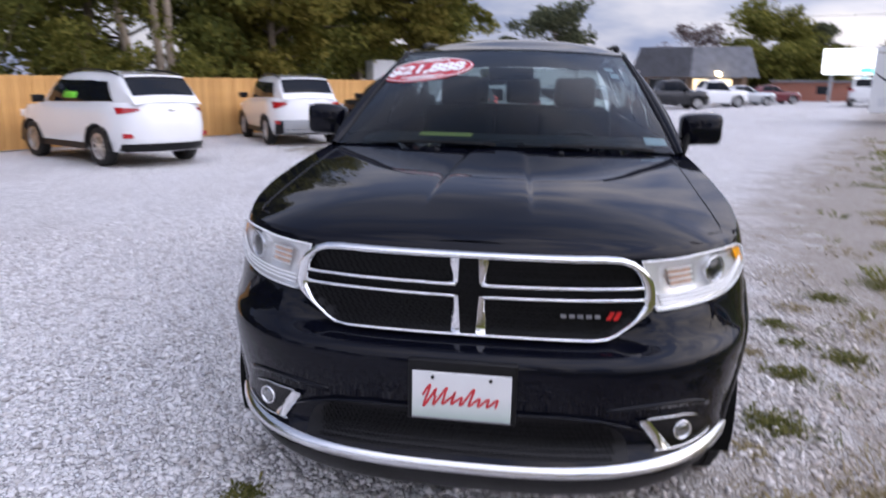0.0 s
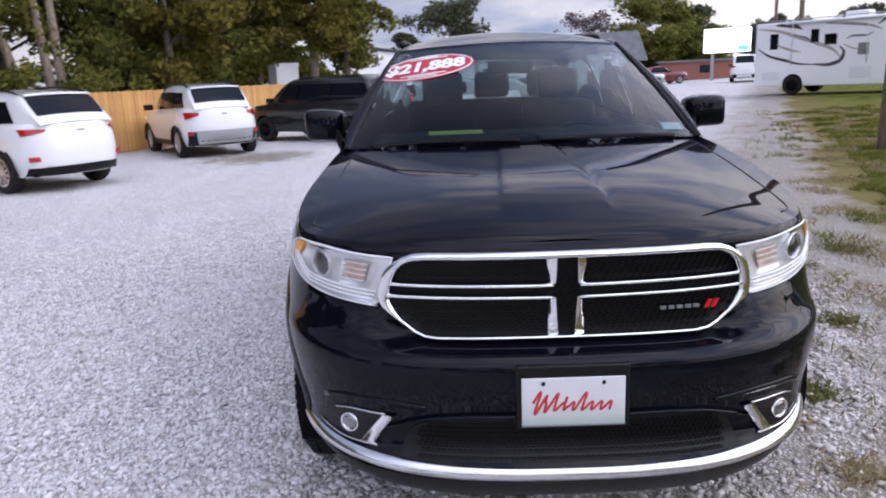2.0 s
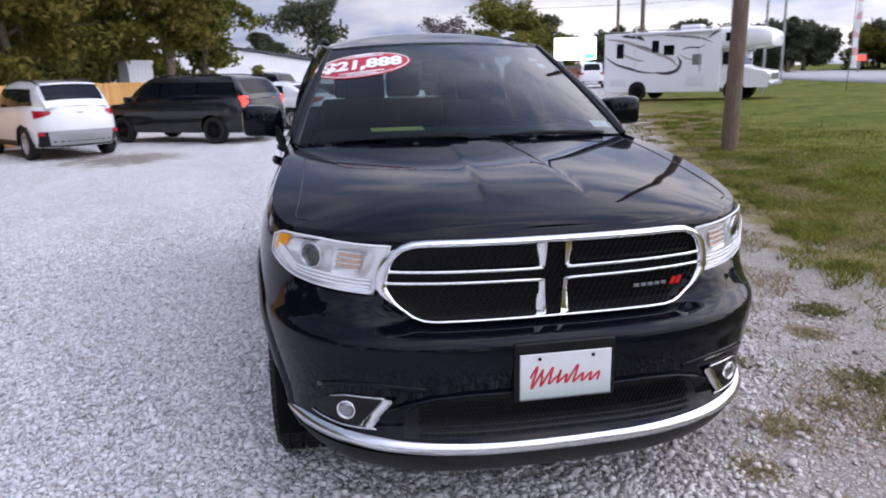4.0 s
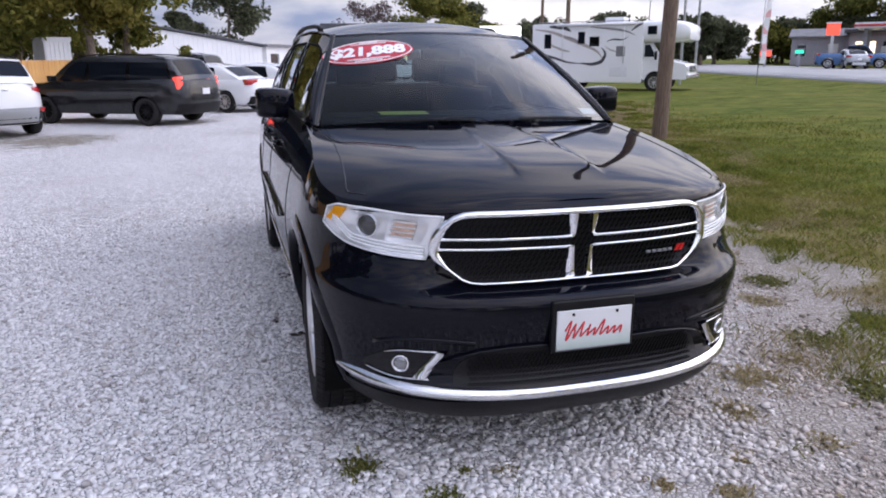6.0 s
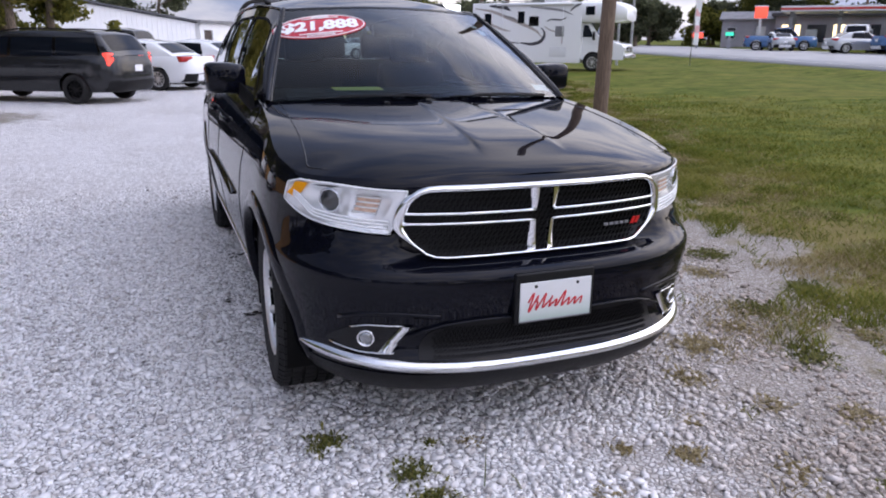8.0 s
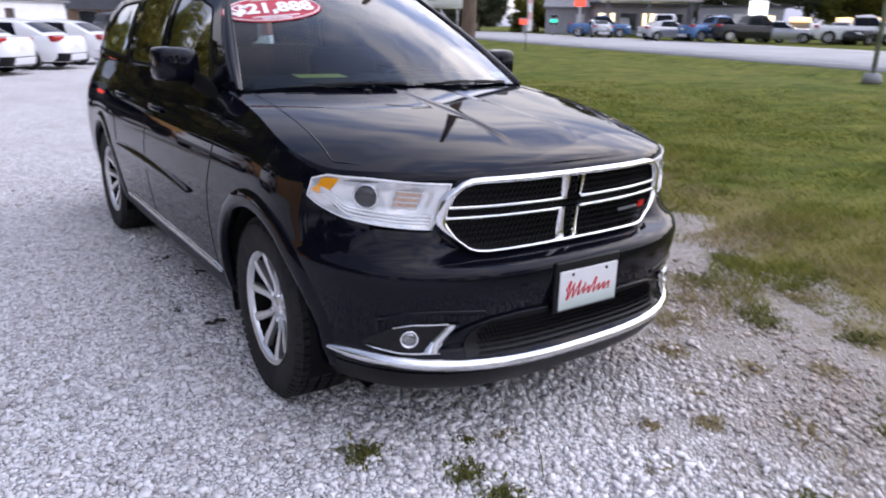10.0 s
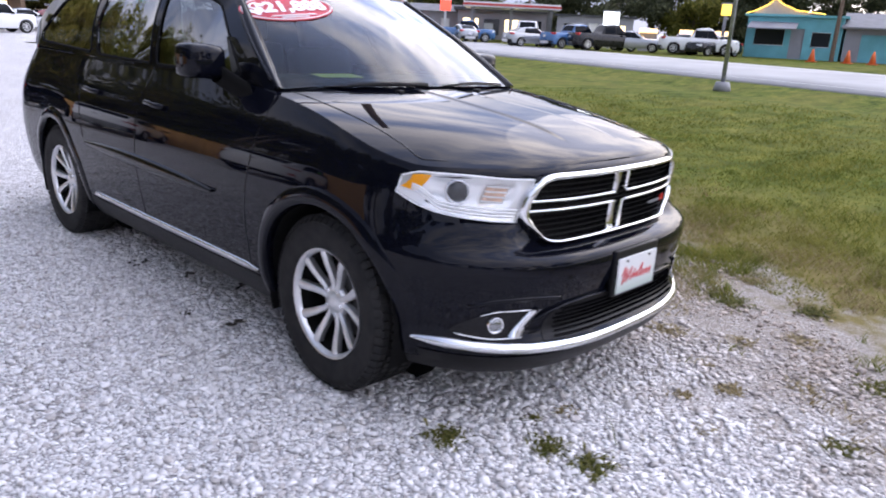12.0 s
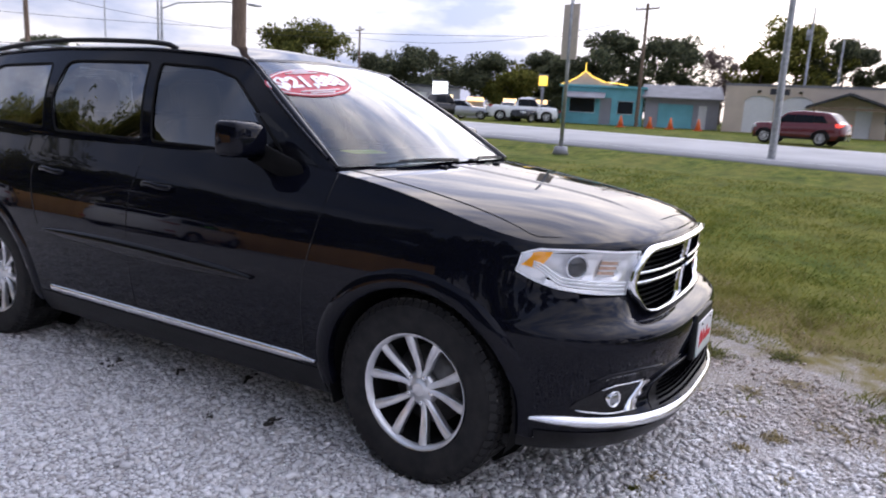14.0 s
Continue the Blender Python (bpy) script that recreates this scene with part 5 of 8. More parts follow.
# ---- flanks ----
for sx in (-1, 1):
    # sill strip in chrome and door moulding
    rows = []
    for y in np.linspace(.50, 2.42, 40):
        e = sstep(.50, .62, y) * .7 + .3
        z0 = .392
        rows.append([on_side(y, z0 - .018 * e, .0, sx), on_side(y, z0 - .014 * e, .012, sx), on_side(y, z0 + .014 * e, .012, sx), on_side(y, z0 + .018 * e, .0, sx)])
    part("sill_chrome", grid_bm(rows), M["dull_chrome"], suv, "bright chrome strip along the sill")
    part("sill_cladding", grid_bm([[on_side(y, z, .003, sx) for z in (.232, .27, .31, .36)] for y in np.linspace(.48, 2.56, 30)]), M["black_plastic"], suv, "black sill cladding")
    rows = []
    for y in np.linspace(.84, 2.40, 34):
        e = math.sin(math.pi * (y - .84 + .02) / 1.60) ** .5
        z0 = .722 + .012 * (y - 1.6)
        rows.append([on_side(y, z0 - .040 * e, .001, sx), on_side(y, z0 - .026 * e, .018, sx), on_side(y, z0 + .022 * e, .022, sx), on_side(y, z0 + .038 * e, .001, sx)])
    part("door_moulding", grid_bm(rows), M["gloss_black"], suv, "black body-side moulding")
    # door gaps
    for line in ([(.47, 1.20), (.50, 1.0), (.545, .8), (.56, .6), (.56, .42)], [(1.70, 1.225), (1.715, .9), (1.70, .6), (1.69, .42)], [(2.56, 1.23), (2.575, 1.05), (2.52, .86), (2.47, .75)]):
        pts = []
        for i in range(len(line) - 1):
            for t in np.linspace(0, 1, 8)[:-1]:
                pts.append(on_side(lerp(line[i][0], line[i + 1][0], t), lerp(line[i][1], line[i + 1][1], t), -.0005, sx))
        pts.append(on_side(line[-1][0], line[-1][1], -.0005, sx))
        part("door_gap", tube_bm(pts, .0035, 6), M["gloss_black"], suv)
    for y in (1.52, 2.38):
        pts = [on_side(y + d, 1.045 + .004 * math.sin(d * 30), .026 * math.sin(math.pi * min(1, max(0, (d + .11) / .22))) ** .4 + .004, sx) for d in np.linspace(-.11, .11, 15)]
        part("door_handle", tube_bm(pts, .013, 8, flat=(.010, .015, (0, 0, 1))), M["black_paint"], suv)
    # mirror
    mp = Vector((sx * .968, .930, 1.318))
    bm = bmesh.new()
    bmesh.ops.create_uvsphere(bm, u_segments=28, v_segments=16, radius=1)
    for v_ in bm.verts:
        x, y, z = v_.co
        e = .34
        fx = math.copysign(abs(x) ** e, x) * .104
        fy = math.copysign(abs(y) ** .6, y) * (.105 if y < 0 else .040)
        fz = math.copysign(abs(z) ** e, z) * .080
        v_.co = Vector((fx + sx * .012, fy + abs(fx) * .12, fz - .012 * (fx * sx < 0) * abs(fx) / .115))
    housing = part("door_mirror", bm, M["black_paint"], suv, "black door mirror", m=Matrix.Translation(mp))
    part("mirror_glass", grid_bm([[(a * .082 + sx * .012, .034 + abs(a) * .012, b * .058) for a in np.linspace(-1, 1, 7)] for b in np.linspace(-1, 1, 5)]), M["mirror_face"], housing, "mirror glass")
    rows = []
    for t in np.linspace(0, 1, 8):
        p = Vector((sx * .868, .74, 1.195)).lerp(Vector((sx * .92, .90, 1.268)), t)
        rows.append([p + Vector((0, .085 * math.cos(a) * (1 - .2 * t), .050 * math.sin(a))) for a in np.linspace(0, 2 * math.pi, 13)[:-1]])
    part("mirror_arm", grid_bm(rows, closed=True), M["under"], housing, m=Matrix.Translation(-mp))
    # sail panel in front of the door glass
    bm = bmesh.new()
    vs = [bm.verts.new(side_pt(y, z, sx, .006)) for y, z in ((.60, 1.225), (.86, 1.240), (1.05, 1.43), (.97, 1.43))]
    bm.faces.new(vs)
    part("mirror_sail", bm, M["gloss_black"], suv, smooth=False)

# washer jets, antenna base
for x in (-.28, .28):
    p = on_hood(x, .30)
    part("washer_jet", box_bm(p.x - .012, p.x + .012, p.y - .018, p.y + .018, p.z - .004, p.z + .010, .004), M["black_plastic"], suv)

# ---- cabin inside ----
bm = box_bm(-.72, .72, .62, 1.04, .75, 1.255, .05, 3)
dash = part("dashboard", bm, M["dark_cloth"], suv, "dark dashboard")
bm = tube_bm([(.36 + .185 * math.cos(a), .98 + .06 * math.sin(a), 1.10 + .175 * math.sin(a)) for a in np.linspace(0, 2 * math.pi, 29)[:-1]], .016, 8, closed=True)
part("steering_wheel", bm, M["black_plastic"], suv)
for y0, xs2 in ((1.62, (-.37, .37)), (2.50, (-.40, .0, .40))):
    for x in xs2:
        bm = box_bm(x - .24, x + .24, y0 - .42, y0 + .08, .62, .82, .06, 3)
        seat = part("seat", bm, M["dark_cloth"], suv, "dark cloth seat")
        bm = box_bm(-.23, .23, -.07, .07, .0, .62, .06, 3)
        part("seat_back", bm, M["dark_cloth"], seat, m=pose(x, y0 + .08, .76, -14, 0, 0))
        bm = box_bm(-.13, .13, -.05, .05, .0, .19, .05, 3)
        part("headrest", bm, M["dark_cloth"], seat, m=pose(x, y0 + .24, 1.375, -10, 0, 0))
part("inner_mirror", box_bm(-.12, .12, .0, .03, -.035, .035, .014, 3), M["black_plastic"], suv, m=Matrix.Translation((0, 1.05, 1.575)))
rows = [[(u * .60, y, roof_edge(max(y, 1.2))[1] + .02 * (1 - u * u) - .012) for u in np.linspace(-1, 1, 9)] for y in np.linspace(1.22, 3.7, 8)]
part("headliner", grid_bm(rows), M["grey_cloth"], suv, "grey headliner")
bm = bmesh.new()
grid_bm([[(-.44 + a * .27, .70 + b * .11, 1.259 + .010 * b) for a in (0, .5, 1)] for b in (0, 1)], bm)
part("dash_paper", bm, M["yellow_paper"], suv, "yellow paper lying on the dashboard")

# ---- wheels ----
prof = [(-.105, .234), (-.125, .250), (-.134, .290), (-.136, .325), (-.130, .352), (-.118, .368), (-.100, .372), (-.06, .373), (0, .373), (.06, .373), (.100, .372), (.118, .368), (.130, .352), (.136, .325), (.134, .290), (.125, .250), (.105, .234)]
bm = lathe_bm(prof, 72, "x")
tyre_me = mesh_of("tyre", bm)
tyre_me.set_sharp_from_angle(angle=radians(30))
# tread blocks
bm = bmesh.new()
for ring_x, wid in ((-.098, .030), (-.055, .036), (0, .040), (.055, .036), (.098, .030)):
    for i in range(66):
        a = 2 * math.pi * (i + (.5 if abs(ring_x) in (.055,) else 0)) / 66
        cx, r_ = ring_x, (.379 if abs(ring_x) < .09 else .377)
        mm = Matrix.Rotation(a, 4, "X") @ Matrix.Translation((cx, 0, r_))
        box = bmesh.ops.create_cube(bm, size=1, matrix=mm @ Matrix.Diagonal((wid, .029, .014, 1)))
for i in range(60):
    for sx in (-1, 1):
        a = 2 * math.pi * i / 60
        mm = Matrix.Rotation(a, 4, "X") @ Matrix.Translation((sx * .1215, 0, .364)) @ Matrix.Rotation(radians(42 * sx), 4, "Y")
        bmesh.ops.create_cube(bm, size=1, matrix=mm @ Matrix.Diagonal((.030, .027, .008, 1)))
tread_me = mesh_of("tread", bm, False)
rim_prof = [(.10, .231), (.118, .238), (.124, .242), (.122, .236), (.112, .227), (.098, .222)]
bm = lathe_bm(rim_prof, 64, "x")
rim_me = mesh_of("rim", bm)
rim_me.set_sharp_from_angle(angle=radians(35))


def spoke_bm(a0, spread):
    """A tapering, slightly twisted spoke from hub to rim."""
    rows = []
    for i in range(10):
        t = i / 9
        r_ = lerp(.046, .229, t)
        a = a0 + spread * (1 - t) ** 1.2
        half = lerp(.0115, .0205, t)
        xo = .083 + .030 * sstep(.1, 1, t) - .004
        c = Vector((0, r_ * math.cos(a), r_ * math.sin(a)))
        tv = Vector((0, -math.sin(a), math.cos(a)))
        rows.append([c + tv * half + Vector((xo - .030, 0, 0)), c + tv * half + Vector((xo - .006, 0, 0)), c + tv * half * .55 + Vector((xo, 0, 0)), c - tv * half * .55 + Vector((xo, 0, 0)), c - tv * half + Vector((xo - .006, 0, 0)), c - tv * half + Vector((xo - .030, 0, 0))])
    return grid_bm(rows)


spoke_mes = []
for sgn in (-1, 1):
    me = mesh_of("spoke", spoke_bm(sgn * radians(18), -sgn * radians(7)))
    me.set_sharp_from_angle(angle=radians(40))
    spoke_mes.append(me)
hub_me = mesh_of("hub_cap", lathe_bm([(.045, .075), (.070, .070), (.078, .055), (.080, .034), (.086, .032), (.088, .022), (.089, .001)], 32, "x"))
disc_me = mesh_of("brake_disc", lathe_bm([(-.02, .09), (-.02, .165), (.0, .165), (.0, .09), (.02, .08), (.02, .001)], 40, "x"))
nut_me = mesh_of("lug_nut", lathe_bm([(.05, .011), (.082, .011), (.086, .006), (.086, .001)], 8, "x"))
cal_me = mesh_of("caliper", box_bm(-.05, .035, -.07, .07, .10, .185, .015))
well_me = mesh_of("rim_back", lathe_bm([(.099, .2225), (.06, .215), (-.04, .212), (-.045, .10), (-.045, .001)], 40, "x"))
for y0 in (0, BASE):
    for sx in (-1, 1):
        turn = {(-1, 0): 12, (1, 0): 40, (-1, BASE): 50, (1, BASE): 5}[(sx, y0)]
        m = Matrix.Translation((sx * .812, y0, HUB_Z)) @ (Matrix.Rotation(radians(-2), 4, "Z") if y0 == 0 else Matrix()) @ (Matrix.Rotation(math.pi, 4, "Z") if sx < 0 else Matrix()) @ Matrix.Rotation(radians(turn), 4, "X")
        wheel = place("wheel", disc_me, M["disc"], suv, m)
        place("tyre", tyre_me, M["rubber"], wheel, label="black all-season tyre")
        place("tread", tread_me, M["rubber"], wheel, label="block tread of the tyre")["kind"] = "stuff"
        place("rim", rim_me, M["alloy"], wheel, label="silver ten-spoke alloy wheel")
        place("rim_back", well_me, M["under"], wheel)
        for i in range(5):
            rr = Matrix.Rotation(2 * math.pi * i / 5, 4, "X")
            for me in spoke_mes:
                place("spoke", me, M["alloy"], wheel, rr)
            place("lug_nut", nut_me, M["chrome"], wheel, Matrix.Rotation(2 * math.pi * (i + .5) / 5, 4, "X") @ Matrix.Translation((.0, 0, .058)))
        place("hub_cap", hub_me, M["alloy"], wheel)

# ---- fence ----
F0, F1 = Vector((-13.3, 5.46, 0)), Vector((-5.67, 24.3, 0))
fd = (F1 - F0).normalized()
fn = Vector((fd.y, -fd.x, 0))
fence_len = (F1 - F0).length
fyaw = math.degrees(math.atan2(fd.y, fd.x))
fence = thing("fence", Matrix.Translation(F0) @ pose(0, 0, 0, 0, 0, fyaw), "new cedar board privacy fence behind the parked cars", "fence")
plank_mes = []
q = random.Random(3)
for i in range(5):
    h = 1.60 + q.uniform(-.012, .012)
    plank_mes.append(mesh_of("board", poly_bm([(0, 0, .03), (.137, 0, .03), (.137, 0, h - .03), (.11, 0, h), (.027, 0, h), (0, 0, h - .03)], (0, .018, 0)), False))
n_planks = int(fence_len / .143)
for i in range(n_planks):
    place("board", plank_mes[i % 5], M["cedar"], fence, pose(i * .143, q.uniform(-.003, .003), 0, q.uniform(-.3, .3), 0, 0))
for z in (.35, .85, 1.35):
    part("rail", box_bm(0, fence_len, .02, .06, z - .045, z + .045), M["cedar"], fence, smooth=False)
post_me = mesh_of("post", box_bm(-.05, .05, .02, .12, 0, 1.56, .006), False)
i = 0
while i * 2.4 < fence_len:
    place("post", post_me, M["cedar"], fence, pose(i * 2.4, 0, 0))
    i += 1

# ---- trees ----


def leaf_mesh(name, centres, radii, per, size, seed, droop=.4):
    """Leaves as small folded quads, gathered in clumps."""
    g = np.random.default_rng(seed)
    n = len(centres) * per
    c = np.repeat(centres, per, 0)
    r = np.repeat(radii, per)
    d = g.normal(0, 1, (n, 3))
    d /= np.linalg.norm(d, axis=1)[:, None]
    p = c + d * (r * g.uniform(.25, 1.0, n) ** .6)[:, None] * np.array([1, 1, .75])
    a = g.normal(0, 1, (n, 3))
    a[:, 2] -= droop
    a /= np.linalg.norm(a, axis=1)[:, None]
    b = np.cross(a, g.normal(0, 1, (n, 3)))
    b /= np.linalg.norm(b, axis=1)[:, None]
    s = size * g.uniform(.6, 1.4, n)[:, None]
    v = np.empty((n, 4, 3), np.float32)
    v[:, 0], v[:, 1], v[:, 2], v[:, 3] = p - a * s, p + b * s * .45, p + a * s, p - b * s * .45
    me = bpy.data.meshes.new(name)
    me.vertices.add(n * 4)
    me.vertices.foreach_set("co", v.ravel())
    me.loops.add(n * 4)
    me.loops.foreach_set("vertex_index", np.arange(n * 4, dtype=np.int32))
    me.polygons.add(n)
    me.polygons.foreach_set("loop_start", np.arange(0, n * 4, 4, dtype=np.int32))
    me.polygons.foreach_set("loop_total", np.full(n, 4, np.int32))
    me.update()
    return me


def tree(x, y, height, spread, trunk_h, seed, mat="leaf_dark", clumps=60, per=70, size=.16, trunk_r=.18, bark="bark", label="tall leafy tree with an uneven dark green crown", name="tree", lean=(0, 0), group="", shape=1.0):
    q = random.Random(seed)
    t = thing(name, pose(x, y, rise(x, y)), label, "tree", group)
    bm = bmesh.new()
    path = []
    top = height * .82
    for i in range(9):
        f = i / 8
        path.append(Vector((lean[0] * f + q.gauss(0, .06) * height * .05, lean[1] * f + q.gauss(0, .06) * height * .05, top * f)))
    for i in range(8):
        r0, r1 = trunk_r * (1 - .9 * i / 8) ** .8, trunk_r * (1 - .9 * (i + 1) / 8) ** .8
        cyl_bm(path[i], path[i + 1], r0 * (1.35 if i == 0 else 1), r1, 9, bm, False)
    cents, rads = [], []
    limbs = max(6, clumps // 5)
    for i in range(limbs):
        f = lerp(trunk_h / height, .95, (i + .5) / limbs)
        k_ = min(7, int(f / .82 * 8)) if f < .82 else 7
        base = path[k_].lerp(path[min(8, k_ + 1)], .5)
        a = q.uniform(0, 6.283)
        g = (f - trunk_h / height) / (1 - trunk_h / height)
        reach = spread * (math.sin(math.pi * min(1, .18 + .82 * g) ** shape) ** .7 * .95 + .08) * q.uniform(.6, 1.08)
        tip = base + Vector((math.cos(a) * reach, math.sin(a) * reach, height * .10 * q.uniform(.3, 1.5)))
        mid = base.lerp(tip, .5) + Vector((0, 0, q.uniform(-.02, .06) * height))
        rr = trunk_r * .35 * (1 - .6 * g)
        cyl_bm(base, mid, rr, rr * .6, 6, bm, False)
        cyl_bm(mid, tip, rr * .6, rr * .15, 6, bm, False)
        for j in range(max(1, clumps // limbs)):
            f2 = q.uniform(.35, 1.08)
            c = base.lerp(tip, f2) + Vector((q.gauss(0, .13), q.gauss(0, .13), q.gauss(0, .10))) * spread
            cents.append(c[:])
            rads.append(spread * q.uniform(.17, .34))
    part("trunk", bm, M[bark], t)
    me = leaf_mesh("crown", np.array(cents), np.array(rads), per, size, seed)
    place("crown", me, M[mat], t)
    return t


# woods behind the fence
WOODS = (
    (-21.5, 7.5, 10, 3.6, 1.2, "leaf_dark"), (-18.5, 10.5, 11, 3.8, 1.0, "leaf_mid"), (-19.0, 16.0, 12, 4.0, 1.0, "leaf_dark"), (-15.5, 14.0, 10, 3.2, .8, "leaf_dark"),
    (-14.8, 19.5, 11, 3.6, .6, "leaf_mid"), (-12.0, 22.5, 11, 3.6, .5, "leaf_dark"), (-16.5, 24.0, 12, 4.2, 1.0, "leaf_dark"), (-11.0, 27.5, 11, 3.8, .8, "leaf_mid"),
    (-9.8, 22.6, 8.5, 2.3, .5, "leaf_light"), (-13.8, 30.0, 12, 4.2, 1.0, "leaf_dark"), (-5.9, 28.4, 8.6, 2.1, 2.6, "leaf_light"), (-4.9, 31.5, 9.0, 2.0, 2.0, "leaf_mid"), (-9.6, 33.6, 9.5, 2.9, .3, "leaf_dark"), (-7.4, 37.0, 9.0, 2.6, .3, "leaf_mid"))
for i, (x, y, h, s, th, mat) in enumerate(WOODS):
    tree(x, y, h, s, th, 200 + i, mat, 130, 125, .135, .20, label="dense leafy tree in the woods behind the fence", group="woods behind the fence")
for i, (x, y, h) in enumerate(((-17.6, 4.6, 9.5), (-16.8, .8, 8.6), (-17.4, -3.2, 9.4))):
    tree(x, y, h, 3.4, 1.2, 240 + i, "leaf_dark", 90, 110, .2, .2, label="dense leafy tree in the woods behind the fence", group="woods behind the fence")
# two bare pale trunks among them
for x, y, ln in ((-12.35, 18.0, (-1.5, .6)), (-11.9, 18.6, (-.35, .1)), (-11.6, 18.9, (-.5, .3))):
    tree(x, y, 11, 2.4, 7.5, int(abs(x * 100)), "leaf_mid", 30, 70, .15, .17, "pale_bark", "tall tree with a bare pale trunk", lean=ln, group="woods behind the fence")


def bush(x, y, r, h, seed, mat, size=.085, clumps=30, per=90, label="ragged green bush by the fence", name="bush"):
    q = random.Random(seed)
    t = thing(name, pose(x, y, 0), label, "bush")
    cents = [(q.gauss(0, r * .5), q.gauss(0, r * .5), abs(q.gauss(h * .5, h * .25))) for i in range(clumps)]
    bm = bmesh.new()
    for c in cents[::2]:
        cyl_bm((0, 0, 0), c, .02, .006, 5, bm, False)
    part("stem", bm, M["bark"], t)
    place("foliage", leaf_mesh("foliage", np.array(cents), np.full(clumps, r * .36), per, size, seed), M[mat], t)


for i, (x, y, r, h, mat) in enumerate(((-11.8, 15.5, 1.2, 2.8, "leaf_mid"), (-10.6, 17.6, 1.2, 2.6, "leaf_mid"), (-13.3, 12.2, 1.3, 2.8, "leaf_dark"), (-14.6, 9.2, 1.3, 2.8, "leaf_mid"))):
    bush(x, y, r, h, 300 + i, mat)
bush(-1.7, 25.2, .7, 1.9, 320, "leaf_mid", .12, 18, 50, "small green sapling beside the white building")

# far trees round the horizon, with haze in most of their leaf colour
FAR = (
    (0.2, 79, 10.2, 4.4, "leaf_hazed"), (-4.5, 84, 7.0, 2.6, "leaf_hazed"), (20.8, 76, 9.6, 5.0, "leaf_mid"), (27.5, 80, 7.8, 3.2, "leaf_hazed"), (17.6, 70, 5.4, 3.4, "leaf_mid"), (22.5, 71, 5.2, 3.8, "leaf_mid"), (25.5, 72, 4.4, 3.0, "leaf_mid"),
    (38, 84, 6.0, 3.4, "leaf_hazed"), (46, 80, 6.5, 3.6, "leaf_hazed"), (53, 74, 5.6, 4.0, "leaf_hazed"), (60, 66, 4.8, 3.2, "leaf_hazed"), (66, 58, 10.0, 5.0, "leaf_dark"), (65, 61, 9.0, 4.2, "leaf_dark"), (48.3, 64.8, 5.6, 1.7, "leaf_hazed"), (46.6, 66.2, 5.0, 1.5, "leaf_hazed"),
    (73.5, 46, 7.2, 5.0, "leaf_hazed"), (70, 52, 6.4, 4.0, "leaf_hazed"), (77, 39, 6.6, 4.2, "leaf_hazed"), (80, 33, 7.6, 3.8, "leaf_hazed"), (76, 36, 5.0, 4.0, "leaf_mid"), (72.8, 23.5, 9.4, 4.0, "leaf_hazed"), (70, 27, 6.0, 3.4, "leaf_hazed"),
    (74.4, 17.6, 9.0, 4.0, "leaf_hazed"), (76.5, 5.6, 10.4, 4.2, "leaf_mid"), (77, 1.6, 8.8, 3.6, "leaf_hazed"), (76, 8.8, 7.4, 3.0, "leaf_mid"), (82, -12, 8.5, 4.5, "leaf_hazed"), (34, 78, 5.0, 3.0, "leaf_hazed"),
    (54, 70, 4.6, 3.6, "leaf_hazed"), (58, 64.5, 4.0, 3.2, "leaf_mid"), (50, 75, 4.6, 4.0, "leaf_hazed"), (44, 78, 4.2, 3.4, "leaf_mid"), (62.5, 57, 4.6, 3.4, "leaf_hazed"), (39, 83, 4.4, 3.6, "leaf_hazed"))
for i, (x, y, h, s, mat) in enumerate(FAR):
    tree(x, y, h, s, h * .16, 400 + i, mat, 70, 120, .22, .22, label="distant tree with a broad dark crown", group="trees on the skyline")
for i, (x, y, h) in enumerate(((14.6, 76, 7.8), (75.5, 12.2, 7.6))):
    tree(x, y, h, 3.2, 1.5, 460 + i, "twig", 60, 50, .16, .15, label="bare thin-twigged tree on the skyline", group="trees on the skyline")
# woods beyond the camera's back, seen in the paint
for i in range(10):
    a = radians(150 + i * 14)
    tree(36 * math.sin(a) - 4, 36 * math.cos(a), 9 + (i * 7 % 4), 4.6, 1.5, 500 + i, "leaf_hazed", 50, 60, .34, .25, label="leafy tree on the far side of the lot", group="trees across the lot")

# ---- poles ----


def pole(x, y, h, r, mat, label, lean=(0, 0), name="utility_pole", arms=(), category="pole"):
    t = thing(name, pose(x, y, rise(x, y)), label, category)
    bm = bmesh.new()
    n = 12
    rows = []
    q = random.Random(int(x * 10))
    for i in range(n + 1):
        f = i / n
        rr = r * (1.08 - .32 * f)
        rows.append([(lean[0] * f + rr * math.cos(a) * (1 + q.uniform(-.03, .03)), lean[1] * f + rr * math.sin(a) * (1 + q.uniform(-.03, .03)), h * f - .02) for a in np.linspace(0, 2 * math.pi, 17)[:-1]])
    grid_bm(rows, bm, closed=True)
    bm.verts.ensure_lookup_table()
    bm.faces.new([bm.verts[n * 16 + k] for k in range(16)])
    part("shaft", bm, M[mat], t)
    for (az, half, z) in arms:
        d = Vector((math.cos(az), math.sin(az), 0)) * half
        part("cross_arm", tube_bm([Vector((0, 0, z)) - d, Vector((0, 0, z)) + d], .06, 6), M["pole_wood"], t)
        for s in (-1, -.45, .45, 1):
            part("insulator", cyl_bm(Vector((0, 0, z + .05)) + d * s * .95, Vector((0, 0, z + .22)) + d * s * .95, .04, .03, 8), M["grey_plastic"], t)
    return t


